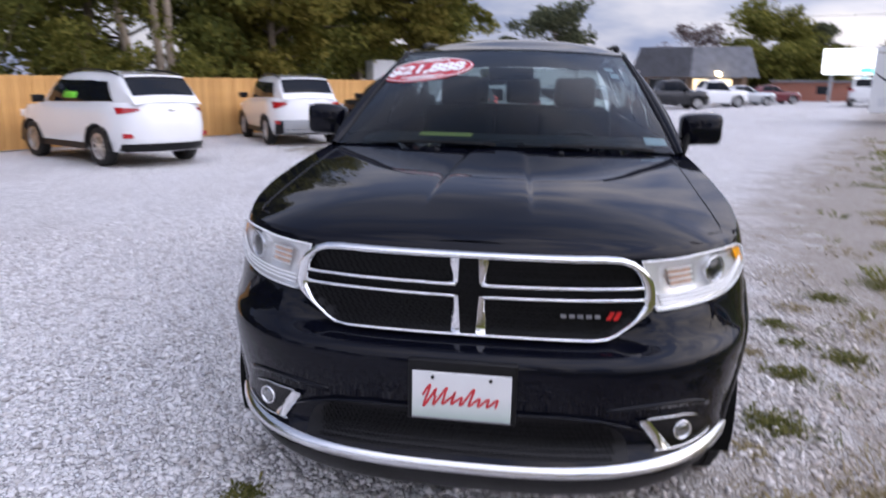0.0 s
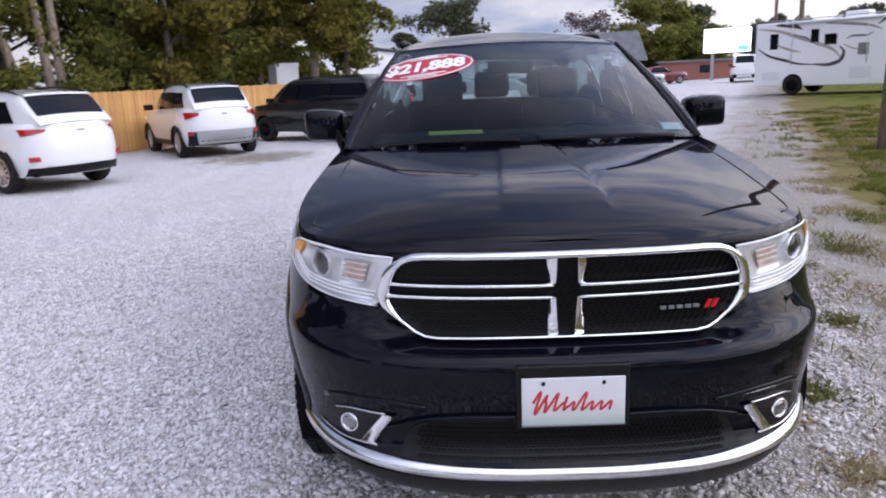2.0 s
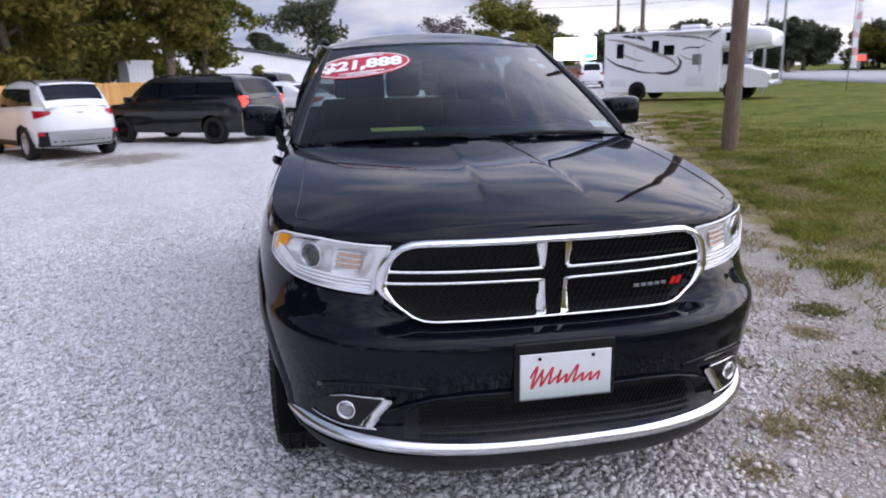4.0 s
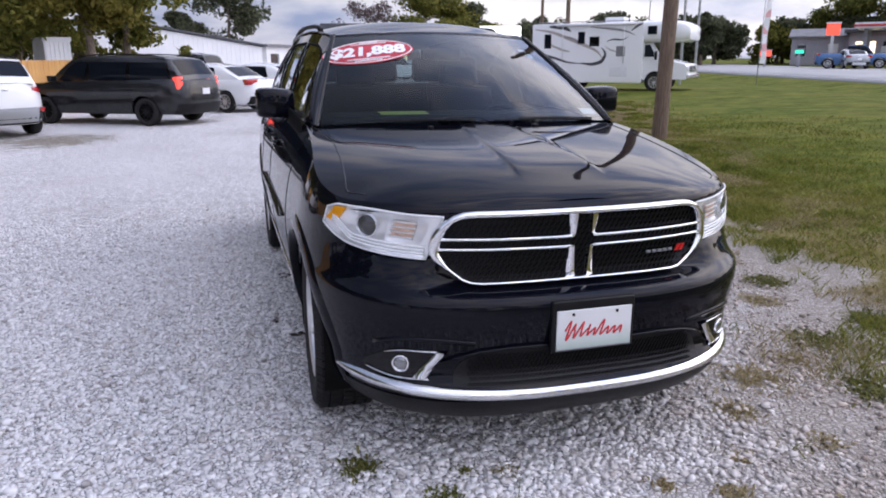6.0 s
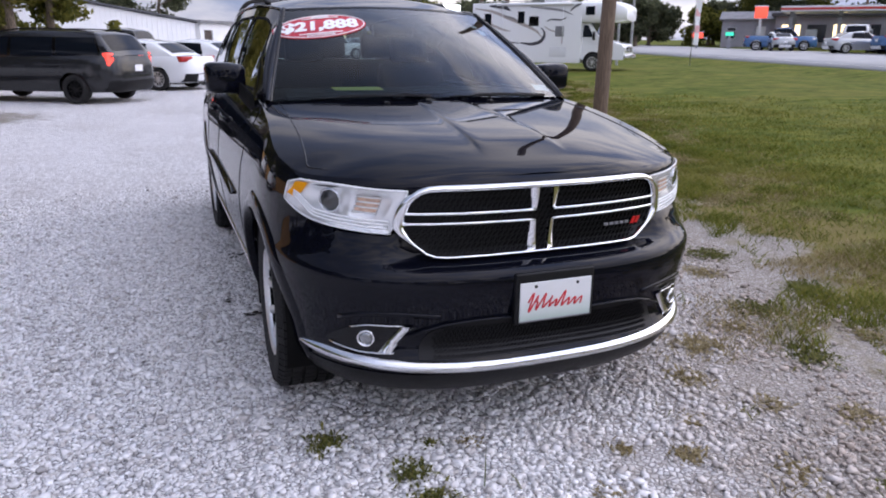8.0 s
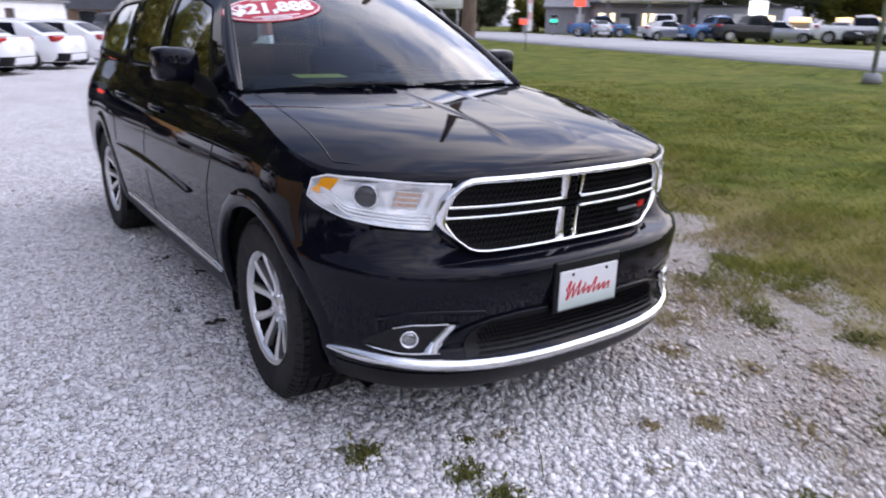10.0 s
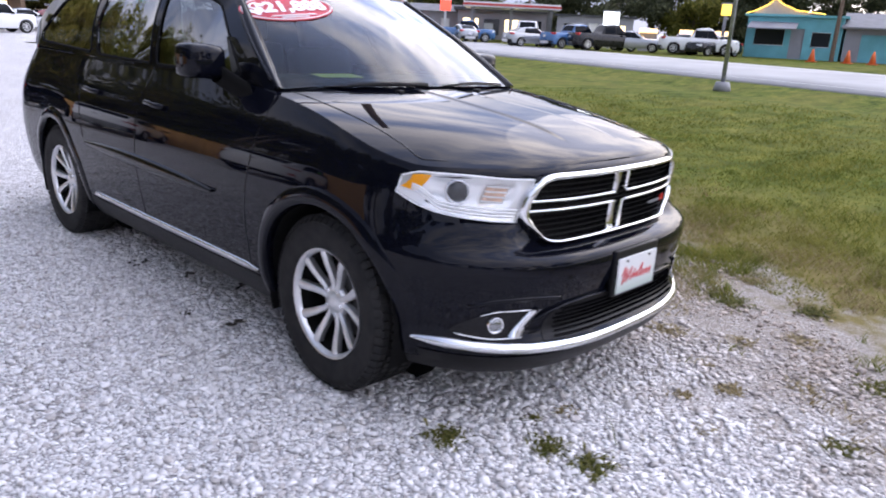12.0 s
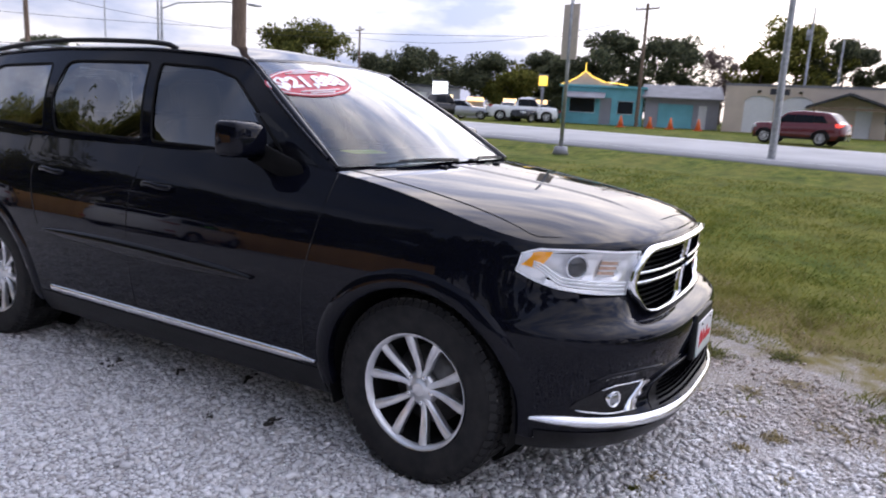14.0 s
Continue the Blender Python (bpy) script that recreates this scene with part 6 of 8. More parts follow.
main_pole = pole(7.04, 9.34, 10.5, .138, "pole_wood", "weathered brown timber utility pole standing in the grass", (.20, -.08))
pole(23.6, 51.4, 9, .13, "pole_wood", "distant dark utility pole", arms=((.4, .8, 8.4),))
pole(30.8, 47.5, 8, .05, "steel", "slim distant steel pole")
pole(33.8, 45.5, 9, .10, "steel", "grey steel lamp column by the road")
pole(52.5, 14.2, 9.1, .14, "pole_wood", "utility pole with a cross-arm and transformer", arms=((1.27, 1.0, 8.7),))
part("transformer", cyl_bm((.25, .2, 7.1), (.25, .2, 7.9), .2, n=14), M["steel"], pole(60, 3.5, 9.5, .10, "steel", "tall slim steel mast beyond the garage"))
pole(60.5, 47, 8.6, .12, "pole_wood", "distant utility pole by the trees", arms=((1.2, .8, 8.2),))
pole(24.5, 1.45, 7.2, .125, "steel", "grey steel pole at the road's edge")
pole(16.8, 33.2, 8.5, .12, "pole_wood", "reddish timber pole beyond the field")
pole(66, 1.5, 7.6, .09, "steel", "pole behind the garage")
lamp_post = pole(21.7, 29.9, 6.0, .07, "steel", "street lamp with a long curved arm", name="street_lamp", category="lamp")
part("lamp_arm", tube_bm([(0, 0, 5.4), (.6, -.5, 5.75), (2.2, -1.9, 6.0), (3.4, -3.0, 6.0)], .04, 6), M["steel"], lamp_post)
part("lamp_head", box_bm(3.1, 3.7, -3.2, -2.8, 5.9, 6.0, .03), M["steel"], lamp_post)
# wires
wire_ends = (((52.5, 14.2, 8.9), (60.5, 47, 8.4)), ((52.5, 14.2, 8.9), (50, -40, 8.9)), ((23.6, 51.4, 8.5), (60.5, 47, 8.4)), ((52.5, 14.2, 7.6), (20, 70, 7.8)))
for a, b in wire_ends:
    a, b = Vector(a), Vector(b)
    pts = [a.lerp(b, t) - Vector((0, 0, 1.1 * 4 * t * (1 - t))) for t in np.linspace(0, 1, 24)]
    tagged(place("overhead_wire", mesh_of("overhead_wire", tube_bm(pts, .016, 5)), M["black_plastic"]), "thin dark overhead wire between utility poles", "wire", "overhead wires")

# sign on a post at the road's edge, seen from behind
rs = thing("road_sign", pose(21.9, 8.3, rise(21.9, 8.3), 0, 0, 0), "tall blank tan sign panel on a steel post", "road sign")
part("post", cyl_bm((0, 0, -.2), (0, 0, 7.0), .075, .06, 12), M["steel"], rs)
part("panel", box_bm(-.34, .34, -.02, .02, 3.2, 5.1, .01), M["sign_back"], rs, m=pose(0, 0, 0, 0, 0, 75))
part("footing", cyl_bm((0, 0, -.2), (0, 0, .10), .3, .22, 14), M["grey_wall"], rs)
# banner flag on a pole
fl = thing("banner", pose(24.4, 27.4, rise(24.4, 27.4)), "tall white and red feather banner by the road", "banner")
part("banner_pole", cyl_bm((0, 0, 0), (.1, .0, 5.4), .025, .015, 8), M["steel"], fl)
rows = [[(.05 + .02 * z + u * .32, .04 * math.sin(z * 3 + u), z) for u in (0, .5, 1)] for z in np.linspace(1.0, 5.0, 12)]
part("banner_cloth", grid_bm(rows), M["white_panel"], fl)
for z in (1.6, 2.4, 3.2, 4.0):
    part("banner_patch", grid_bm([[(.05 + .02 * z + u * .30 + .01, .04 * math.sin(z * 3 + u) - .012, z + w) for u in (0, .5, 1)] for w in (0, .35)]), M["faded_pink"], fl)

# ---- other vehicles ----


def heading(hx, hy):
    return math.degrees(math.atan2(hx, -hy))


def vehicle(name, m, label, paint_m, L, W, H, wb, fo, r, belt, hood, cowl, ws, roof_end, tail, roof_w=.78, clad=None, windows=(), lights="red_lens", rear_glass=True, group="", bed=False, rails=False, category="car", bumper="white_panel", fine=1.0, wheel_mat="alloy", hatch=False, lamp=(.21, .085), low=.34):
    """A road vehicle facing -y, front axle at the origin."""
    t = thing(name, m, label, category, group)
    hw = W / 2
    end = L - fo
    zb = .24 * (1 if H < 1.6 else 1.15)

    def topz(y):
        return curve1(((-fo, hood - .16), (-fo + .12, hood - .09), (-fo + .35, hood - .03), (cowl * .3, hood), (cowl, belt - .01), (cowl + .6, belt), (end - .3, belt + .05), (end, belt + .04)), y)

    def width(f):
        return hw * curve1(((0, .92), (.2, .975), (.5, 1.0), (.75, .985), (.93, .94), (1, .90)), f)
    levels = [0, .06, .14, .24, .34, .44, .54, .64, .74, .82, .89, .95, 1.0]
    rows = []
    for f in levels:
        row = []
        D = fo * curve1(((0, .90), (.12, .985), (.4, 1.0), (.6, .985), (.8, .95), (1, .90)), f)
        E = (end - wb) * curve1(((0, .90), (.15, .985), (.4, 1.0), (.8, .97), (1, .93)), f)

        def add(x, y):
            row.append((x, y, lerp(zb, topz(y), f)))
        nf = int(16 * fine)
        for i in range(nf):
            th = math.pi / 2 * i / nf
            add(width(f) * math.sin(th) ** .75, .1 - (D + .1) * math.cos(th) ** .75)
        ny = int(76 * fine)
        for i in range(ny):
            add(width(f), .1 + (wb - .2) * i / ny)
        for i in range(nf + 1):
            th = math.pi / 2 * i / nf
            add(width(f) * math.cos(th) ** (.64 if hatch else .5), wb - .1 + (E + .1) * math.sin(th) ** (.64 if hatch else .5))
        rows.append(row)
    bm = grid_bm(rows)
    b2 = grid_bm([[(-x, y, z) for x, y, z in row][::-1] for row in rows])
    me = bpy.data.meshes.new("tmp")
    b2.to_mesh(me)
    b2.free()
    bm.from_mesh(me)
    bpy.data.meshes.remove(me)
    # lid over the engine and, for a pickup, the bed
    top = [p for p in rows[-1]]
    lid = [[(p[0] * u, p[1], p[2] + .05 * (1 - abs(u) ** 2.5) * (1 if p[1] < cowl + .2 else 0) - (.35 if bed and p[1] > roof_end + .3 and abs(u) < .93 else 0)) for u in (-1, -.94, -.8, -.5, 0, .5, .8, .94, 1)] for p in top]
    grid_bm(lid, bm)
    bmesh.ops.remove_doubles(bm, verts=bm.verts, dist=.002)
    for y0 in (0, wb):
        rr = r * 1.17
        bad = [f for f in bm.faces if abs(f.calc_center_median().x) > hw * .6 and math.hypot(f.calc_center_median().y - y0, f.calc_center_median().z - r) < rr and f.calc_center_median().z < topz(y0) * .95]
        bmesh.ops.delete(bm, geom=bad, context="FACES")
        for v in bm.verts:
            d = math.hypot(v.co.y - y0, v.co.z - r)
            if v.is_boundary and abs(v.co.x) > hw * .6 and rr * .8 < d < rr * 1.2 and v.co.z > zb * 1.06:
                v.co.y, v.co.z = y0 + (v.co.y - y0) / d * rr, r + (v.co.z - r) / d * rr
    bmesh.ops.recalc_face_normals(bm, faces=bm.faces)
    bvh = BVHTree.FromBMesh(bm)
    sharp(part("body", bm, paint_m, t), 50)

    # cabin
    def roof_line(y):
        return curve1(((cowl, belt), (lerp(cowl, ws, .5), lerp(belt, H, .56)), (ws, H - .05), (lerp(ws, roof_end, .35), H), (roof_end - .4, H - .035), (roof_end, H - .085), (lerp(roof_end, tail, .5), lerp(H - .085, belt, .42)), (tail, belt + .02)), y)

    def cab_x(y, z):
        f = (z - belt) / (H - belt)
        yy = min(max(y, ws), roof_end)
        plan = 1 - .10 * (1 - sstep(cowl, ws + .2, y)) - (.10 * sstep(roof_end - 1.1, roof_end, y) + .13 * sstep(roof_end - .1, tail, y) if hatch else .13 * sstep(roof_end - 1.1, tail, y))
        return hw * lerp(.90, roof_w, min(1, max(0, f))) * plan + .035 * math.sin(math.pi * min(1, max(0, f)))
    rows = []
    for y in np.linspace(cowl, tail, 46):
        z1 = roof_line(y)
        z0 = topz(y) - .03
        z1 = max(z1, z0 + .012)
        half = []
        for f in (0, .3, .6, .85):
            z = lerp(z0, z1, f)
            half.append((cab_x(y, z), y, z))
        we = cab_x(y, z1)
        for u in (.97, .9, .75, .4, 0):
            half.append((we * u, y, z1 + .03 * (1 - u ** 2) - .012 * (u > .95)))
        rows.append(half + [(-a, b, c) for a, b, c in half[-2::-1]])
    bm = grid_bm(rows)
    bmesh.ops.recalc_face_normals(bm, faces=bm.faces)
    cab = part("cabin", bm, paint_m, t)
    sharp(cab, 40)
    gl = M["far_glass"]
    part("underbody", box_bm(-hw * .8, hw * .8, -fo * .7, end - .3, zb, zb + .25), M["under"], t)

    def sheet(nm, fn, nu, nv, mat, label2=""):
        bmx = grid_bm([[fn(u, v) for u in np.linspace(0, 1, nu)] for v in np.linspace(0, 1, nv)])
        bmesh.ops.recalc_face_normals(bmx, faces=bmx.faces)
        return part(nm, bmx, mat, t, label2)

    def on_top(frac0, frac1, side_in):
        def fn(u, v):
            y = lerp(frac0, frac1, v)
            z1 = roof_line(y)
            w = cab_x(y, z1) * side_in
            uu = -1 + 2 * u
            return (uu * w, y, z1 + .03 * (1 - (uu * side_in) ** 2) + .012)
        return fn
    sheet("windscreen", on_top(lerp(cowl, ws, .10), lerp(cowl, ws, .95), .90), 9, 10, gl)
    if rear_glass:
        sheet("rear_window", on_top(lerp(roof_end, tail, .14 if hatch else .16), lerp(roof_end, tail, .76 if hatch else .80), .93 if hatch else .80), 9, 10, gl, "dark rear window")
    for sx in (-1, 1):
        if windows:
            b0, t0, zlo, zhi = windows[0][0], windows[0][3], windows[0][4], windows[0][5]
            b1, t1 = windows[-1][1], windows[-1][2]

            def band(u, v, sx=sx, b0=b0, b1=b1, t0=t0, t1=t1, zlo=zlo, zhi=zhi):
                z = lerp(zlo - .02 + .05 * u, zhi + .02 - .03 * u, v)
                y = lerp(lerp(b0 - .05, b1 + .05, u), lerp(t0 - .06, t1 + .05, u), v)
                return (sx * (cab_x(y, z) + .006), y, z)
            sheet("window_surround", band, 20, 5, M["gloss_black"])
        for (b0, b1, t1, t0, zlo, zhi) in windows:
            def fn(u, v, sx=sx):
                z = lerp(zlo, zhi, v)
                y = lerp(lerp(b0, b1, u), lerp(t0, t1, u), v)
                return (sx * (cab_x(y, z) + .012), y, z)
            sheet("side_window", fn, 8, 5, gl)
        # lamps, mirror, wheels
        y_t = end - .16
        hit, *_ = bvh.ray_cast(Vector((sx * hw * .80, end + 1, belt - .12)), Vector((0, -1, 0)))
        yb = hit.y if hit else y_t
        if hatch:
            def fnl(u, v, sx=sx):
                x = sx * hw * lerp(.60, .885, u)
                z = belt - .015 - lerp(lerp(.03, .02, u), lerp(lamp[1] * 1.2, lamp[1] * 2.4, u), v)
                h_, nr, *_ = bvh.ray_cast(Vector((x, end + 1, z)), Vector((0, -1, 0)))
                nr = nr if nr is None or nr.y > 0 else -nr
                return h_ + nr * .012 if h_ else (x, end - .15, z)
            sheet("tail_lamp", fnl, 14, 5, M[lights], "red wrap-round tail lamp")
        else:
            part("tail_lamp", box_bm(-lamp[0], lamp[0] * .9, -.24, .03, -lamp[1], lamp[1], .04, 2), M[lights], t, m=pose(sx * hw * (.68 if hatch else .78), yb - (.03 if hatch else .015), belt - .03, 0, 0, -sx * (30 if hatch else 24)))
        hit, *_ = bvh.ray_cast(Vector((sx * hw * .72, -fo - 1, hood - .22)), Vector((0, 1, 0)))
        yb = hit.y if hit else -fo
        part("headlamp", box_bm(-.20, .20, -.02, .15, -.07, .07, .03, 2), M["lamp_white"], t, m=pose(sx * hw * .70, yb, hood - .20, 0, 0, sx * 28))
        part("door_mirror", box_bm(-.11, .11, -.07, .05, -.07, .07, .03, 2), M["black_plastic"], t, m=pose(sx * (hw + .06), cowl + .35, belt + .08))
        for y0 in (0, wb):
            mm = Matrix.Translation((sx * (hw - .13), y0, r)) @ (Matrix.Rotation(math.pi, 4, "Z") if sx < 0 else Matrix())
            wheel = place("wheel", far_disc, M["under"], t, mm @ Matrix.Diagonal((1, r / .35, r / .35, 1)))
            place("tyre", far_tyre, M["rubber"], wheel)
            place("rim", far_rim if wheel_mat == "alloy" else dark_rim, M[wheel_mat], wheel)
    if clad:
        for sx in (-1, 1):
            for y0 in (0, wb):
                pts = [(sx * (hw - .012 - .03 * (math.sin(th) > .8)), y0 + r * 1.19 * math.cos(th), r + r * 1.19 * math.sin(th)) for th in np.linspace(-.12, math.pi + .12, 22)]
                part("arch_cladding", tube_bm(pts, .04, 6, flat=(.045, .025, (1, 0, 0))), M[clad], t)
            part("sill_cladding", grid_bm([[(sx * (width(.1) + .012), y, z) for z in (zb, zb + .12, zb + .17)] for y in np.linspace(r * 1.2, wb - r * 1.2, 8)]), M[clad], t)
    if clad or bumper:
        def fnb(u, v):
            x = lerp(-.86, .86, u) * hw
            z = lerp(zb + .02, zb + (low if hatch else .26), v)
            hit, nr, *_ = bvh.ray_cast(Vector((x, end + 1, z)), Vector((0, -1, 0)))
            nr = nr if nr is None or nr.y > 0 else -nr
            return hit + nr * .014 if hit else (x, end - .1, z)
        sheet("rear_bumper", fnb, 14, 4, M[clad or "black_plastic"])
        def fnp(u, v):
            x = lerp(-.66, .66, u) * hw * (1 + .06 * v if hatch else .76)
            z = lerp(zb + .06, zb + (low + .01 if hatch else .24), v)
            hit, nr, *_ = bvh.ray_cast(Vector((x, end + 1, z)), Vector((0, -1, 0)))
            nr = nr if nr is None or nr.y > 0 else -nr
            return hit + nr * .028 if hit else (x, end - .1, z)
        sheet("skid_plate", fnp, 10, 3, M[bumper])
    if hatch:
        for sx in (-1, 1):
            hit, *_ = bvh.ray_cast(Vector((sx * hw * .80, end + 1, zb + .29)), Vector((0, -1, 0)))
            part("reflector", box_bm(-.09, .09, -.05, .025, -.04, .04, .012), M["red_lens"], t, m=pose(sx * hw * .80, (hit.y if hit else end - .2), zb + .29, 0, 0, -sx * 30))
        hit, *_ = bvh.ray_cast(Vector((0, end + 1, belt - .10)), Vector((0, -1, 0)))
        part("badge", box_bm(-.06, .06, -.01, .012, -.022, .022, .01), M["dull_chrome"], t, m=pose(0, hit.y if hit else end, belt - .08))
        part("spoiler", grid_bm([[(u * cab_x(roof_end, H - .08) * .94, roof_end + dy, roof_line(roof_end) + dz + .02 * (1 - u * u)) for u in np.linspace(-1, 1, 9)] for dy, dz in ((-.14, .032), (.02, .024), (.11, .0), (.10, -.02), (.0, -.012))]), paint_m, t)
    hit, *_ = bvh.ray_cast(Vector((0, end + 1, belt - .22)), Vector((0, -1, 0)))
    yb = (hit.y if hit else end) + .012
    if not hatch:
        part("number_plate", box_bm(-.15, .15, -.004, .004, -.075, .075, .01), M["white_panel"], t, m=pose(0, yb, belt - (.36 if hatch else .24)))
    if rails:
        for sx in (-1, 1):
            part("roof_rail", tube_bm([(sx * hw * roof_w * .93, y, roof_line(y) + .05 * math.sin(math.pi * (y - ws) / (roof_end - ws)) ** .4) for y in np.linspace(ws + .05, roof_end - .05, 14)], .018, 6), M["black_plastic"], t)
    return t


tp = [(-.09, .225), (-.11, .24), (-.115, .29), (-.105, .335), (-.07, .35), (.07, .35), (.105, .335), (.115, .29), (.11, .24), (.09, .225)]
far_tyre = mesh_of("tyre", lathe_bm(tp, 32, "x"))
far_disc = mesh_of("hub", lathe_bm([(.02, .225), (.02, .001)], 24, "x"))
bm = lathe_bm([(.085, .225), (.10, .230), (.10, .205), (.04, .20)], 32, "x")
for i in range(10):
    a = 2 * math.pi * i / 10
    mm = Matrix.Rotation(a, 4, "X") @ Matrix.Translation((.075, 0, .12))
    bmesh.ops.create_cube(bm, size=1, matrix=mm @ Matrix.Diagonal((.02, .028, .19, 1)))
grid_bm([[(.09, .05 * math.cos(a), .05 * math.sin(a)) for a in np.linspace(0, 2 * math.pi, 13)], [(.095, .001 * math.cos(a), .001 * math.sin(a)) for a in np.linspace(0, 2 * math.pi, 13)]], bm)
far_rim = mesh_of("rim", bm, False)
dark_rim = far_rim.copy()

SUV_W = ((.52, 1.42, 1.46, 1.08, 1.12, 1.50), (1.46, 2.32, 2.36, 1.50, 1.13, 1.51), (2.37, 2.98, 2.74, 2.40, 1.17, 1.49))
rav = vehicle("suv", pose(-9.6, 10.98, 0, 0, 0, heading(-.866, .5)), "white compact SUV with red tail lamps parked at the fence", M["white_paint"], 4.60, 1.845, 1.66, 2.66, .93, .355, 1.08, 1.04, .30, 1.14, 3.06, 3.58, .70, "black_plastic", SUV_W, rails=True, bumper="black_plastic", fine=1.5, hatch=True, lamp=(.24, .055), low=.15)
card = part("window_card", box_bm(-.004, .004, -.25, .25, -.12, .12), M["green_card"], rav, "bright green card in the window", m=pose(.80, 1.62, 1.30, 0, -22, 0))
esc = vehicle("suv", pose(-7.49, 16.7, 0, 0, 0, heading(-.57, .82)), "white compact SUV with dark rear glass parked at the fence", M["white_paint"], 4.52, 1.84, 1.66, 2.69, .90, .355, 1.08, 1.04, .30, 1.12, 3.02, 3.54, .68, "black_plastic", SUV_W, rails=True, bumper="silver_paint", fine=1.5, hatch=True, lamp=(.20, .075))
VAN_W = ((.42, 1.30, 1.36, 1.02, 1.10, 1.53), (1.40, 2.55, 2.55, 1.44, 1.11, 1.53), (2.65, 3.72, 3.60, 2.65, 1.13, 1.52))
vehicle("minivan", pose(-5.05, 18.66, 0, 0, 0, heading(-.83, .555)), "dark grey minivan with lit red tail lamps by the fence", M["grey_paint"], 5.15, 1.99, 1.68, 3.08, .96, .345, 1.06, 1.02, .08, .96, 3.62, 4.06, .76, None, VAN_W, "lit_red_lens", bumper="black_plastic", rails=True, category="van", fine=1.5, wheel_mat="black_plastic", lamp=(.09, .15))
SED_W = ((.95, 1.55, 1.60, 1.42, .98, 1.36), (1.63, 2.40, 2.30, 1.66, .99, 1.36))
sedan = vehicle("sedan", pose(-2.82, 22.77, 0, 0, 0, heading(-.8, .6)), "white four-door sedan with silver wheels parked in a row", M["white_paint"], 4.85, 1.86, 1.46, 2.78, .95, .335, .95, .93, .62, 1.42, 2.50, 3.30, .74, None, SED_W, group="white sedans in a row", bumper="white_panel", fine=1.3)
for i in (1, 2):
    copy_thing(sedan, pose(-2.82 + 1.7 * i, 22.77 + 2.3 * i, 0, 0, 0, heading(-.8, .6)))

# grey pickup and others across the lot
PK_W = ((.62, 1.30, 1.34, 1.06, 1.16, 1.68), (1.38, 2.20, 2.16, 1.42, 1.16, 1.68))
pk_grey = vehicle("pickup_truck", pose(9.2, 46.4, rise(9.2, 46), 0, 0, heading(.97, .2)), "grey pickup truck parked before the restaurant", M["grey_paint"], 5.7, 1.98, 1.86, 3.6, 1.0, .39, 1.12, 1.14, .45, 1.10, 2.10, 2.50, .76, None, PK_W, bed=True, category="truck", bumper="silver_paint")
pk_white = vehicle("pickup_truck", pose(12.6, 50.5, rise(12.6, 50), 0, 0, heading(.97, .2)), "white pickup truck parked before the restaurant", M["white_paint"], 5.7, 1.98, 1.86, 3.6, 1.0, .39, 1.12, 1.14, .45, 1.10, 2.10, 2.50, .76, None, PK_W, bed=True, category="truck", bumper="silver_paint")
sed_silver = vehicle("sedan", pose(15.6, 54.5, rise(15.6, 54), 0, 0, heading(.97, .2)), "silver sedan parked before the restaurant", M["silver_paint"], 4.7, 1.82, 1.45, 2.75, .95, .33, .95, .93, .62, 1.42, 2.50, 3.30, .74, None, SED_W)
sed_red = vehicle("sedan", pose(18.4, 57.8, rise(18.4, 57), 0, 0, heading(.97, .2)), "dark red sedan parked before the restaurant", M["red_paint"], 4.5, 1.82, 1.45, 2.75, .95, .33, .95, .93, .62, 1.42, 2.50, 3.30, .74, None, SED_W)
sed_blue = vehicle("sedan", pose(48.6, 22.0, rise(48.6, 22), 0, 0, heading(-.96, .29)), "dark blue sedan in the lot across the road", M["grey_paint"], 4.8, 1.86, 1.44, 2.80, .95, .33, .95, .93, .62, 1.42, 2.50, 3.30, .74, None, SED_W, group="cars across the road")
suv_red = vehicle("suv", pose(39.6, 3.2, .01 + rise(39.6, 3.2), 0, 0, heading(RD.x, RD.y)), "red SUV beside the highway", M["red_paint"], 4.8, 1.9, 1.72, 2.8, .95, .36, 1.06, 1.06, .35, 1.12, 3.02, 3.62, .74, "black_plastic", SUV_W, "lit_red_lens", bumper="silver_paint")
suv_white = vehicle("suv", pose(22.2, 53.0, rise(22.2, 53), 0, 0, heading(.38, .92)), "white van parked beyond the motorhome", M["white_paint"], 4.9, 1.95, 1.9, 2.9, .95, .36, 1.1, 1.06, .35, 1.12, 3.42, 3.72, .78, "black_plastic", SUV_W, category="van")
pk_blue = vehicle("pickup_truck", pose(46.8, 30.0, rise(46.8, 30), 0, 0, heading(.96, -.29)), "blue pickup truck in the lot across the road", M["blue_paint"], 5.5, 1.95, 1.80, 3.5, 1.0, .38, 1.10, 1.12, .45, 1.10, 2.10, 2.50, .76, None, PK_W, bed=True, category="truck", group="cars across the road")


def across(src, x, y, hx, hy, label):
    o = copy_thing(src, pose(x, y, 0.02 + rise(x, y), 0, 0, heading(hx, hy)))
    tagged(o, label, group="cars across the road")


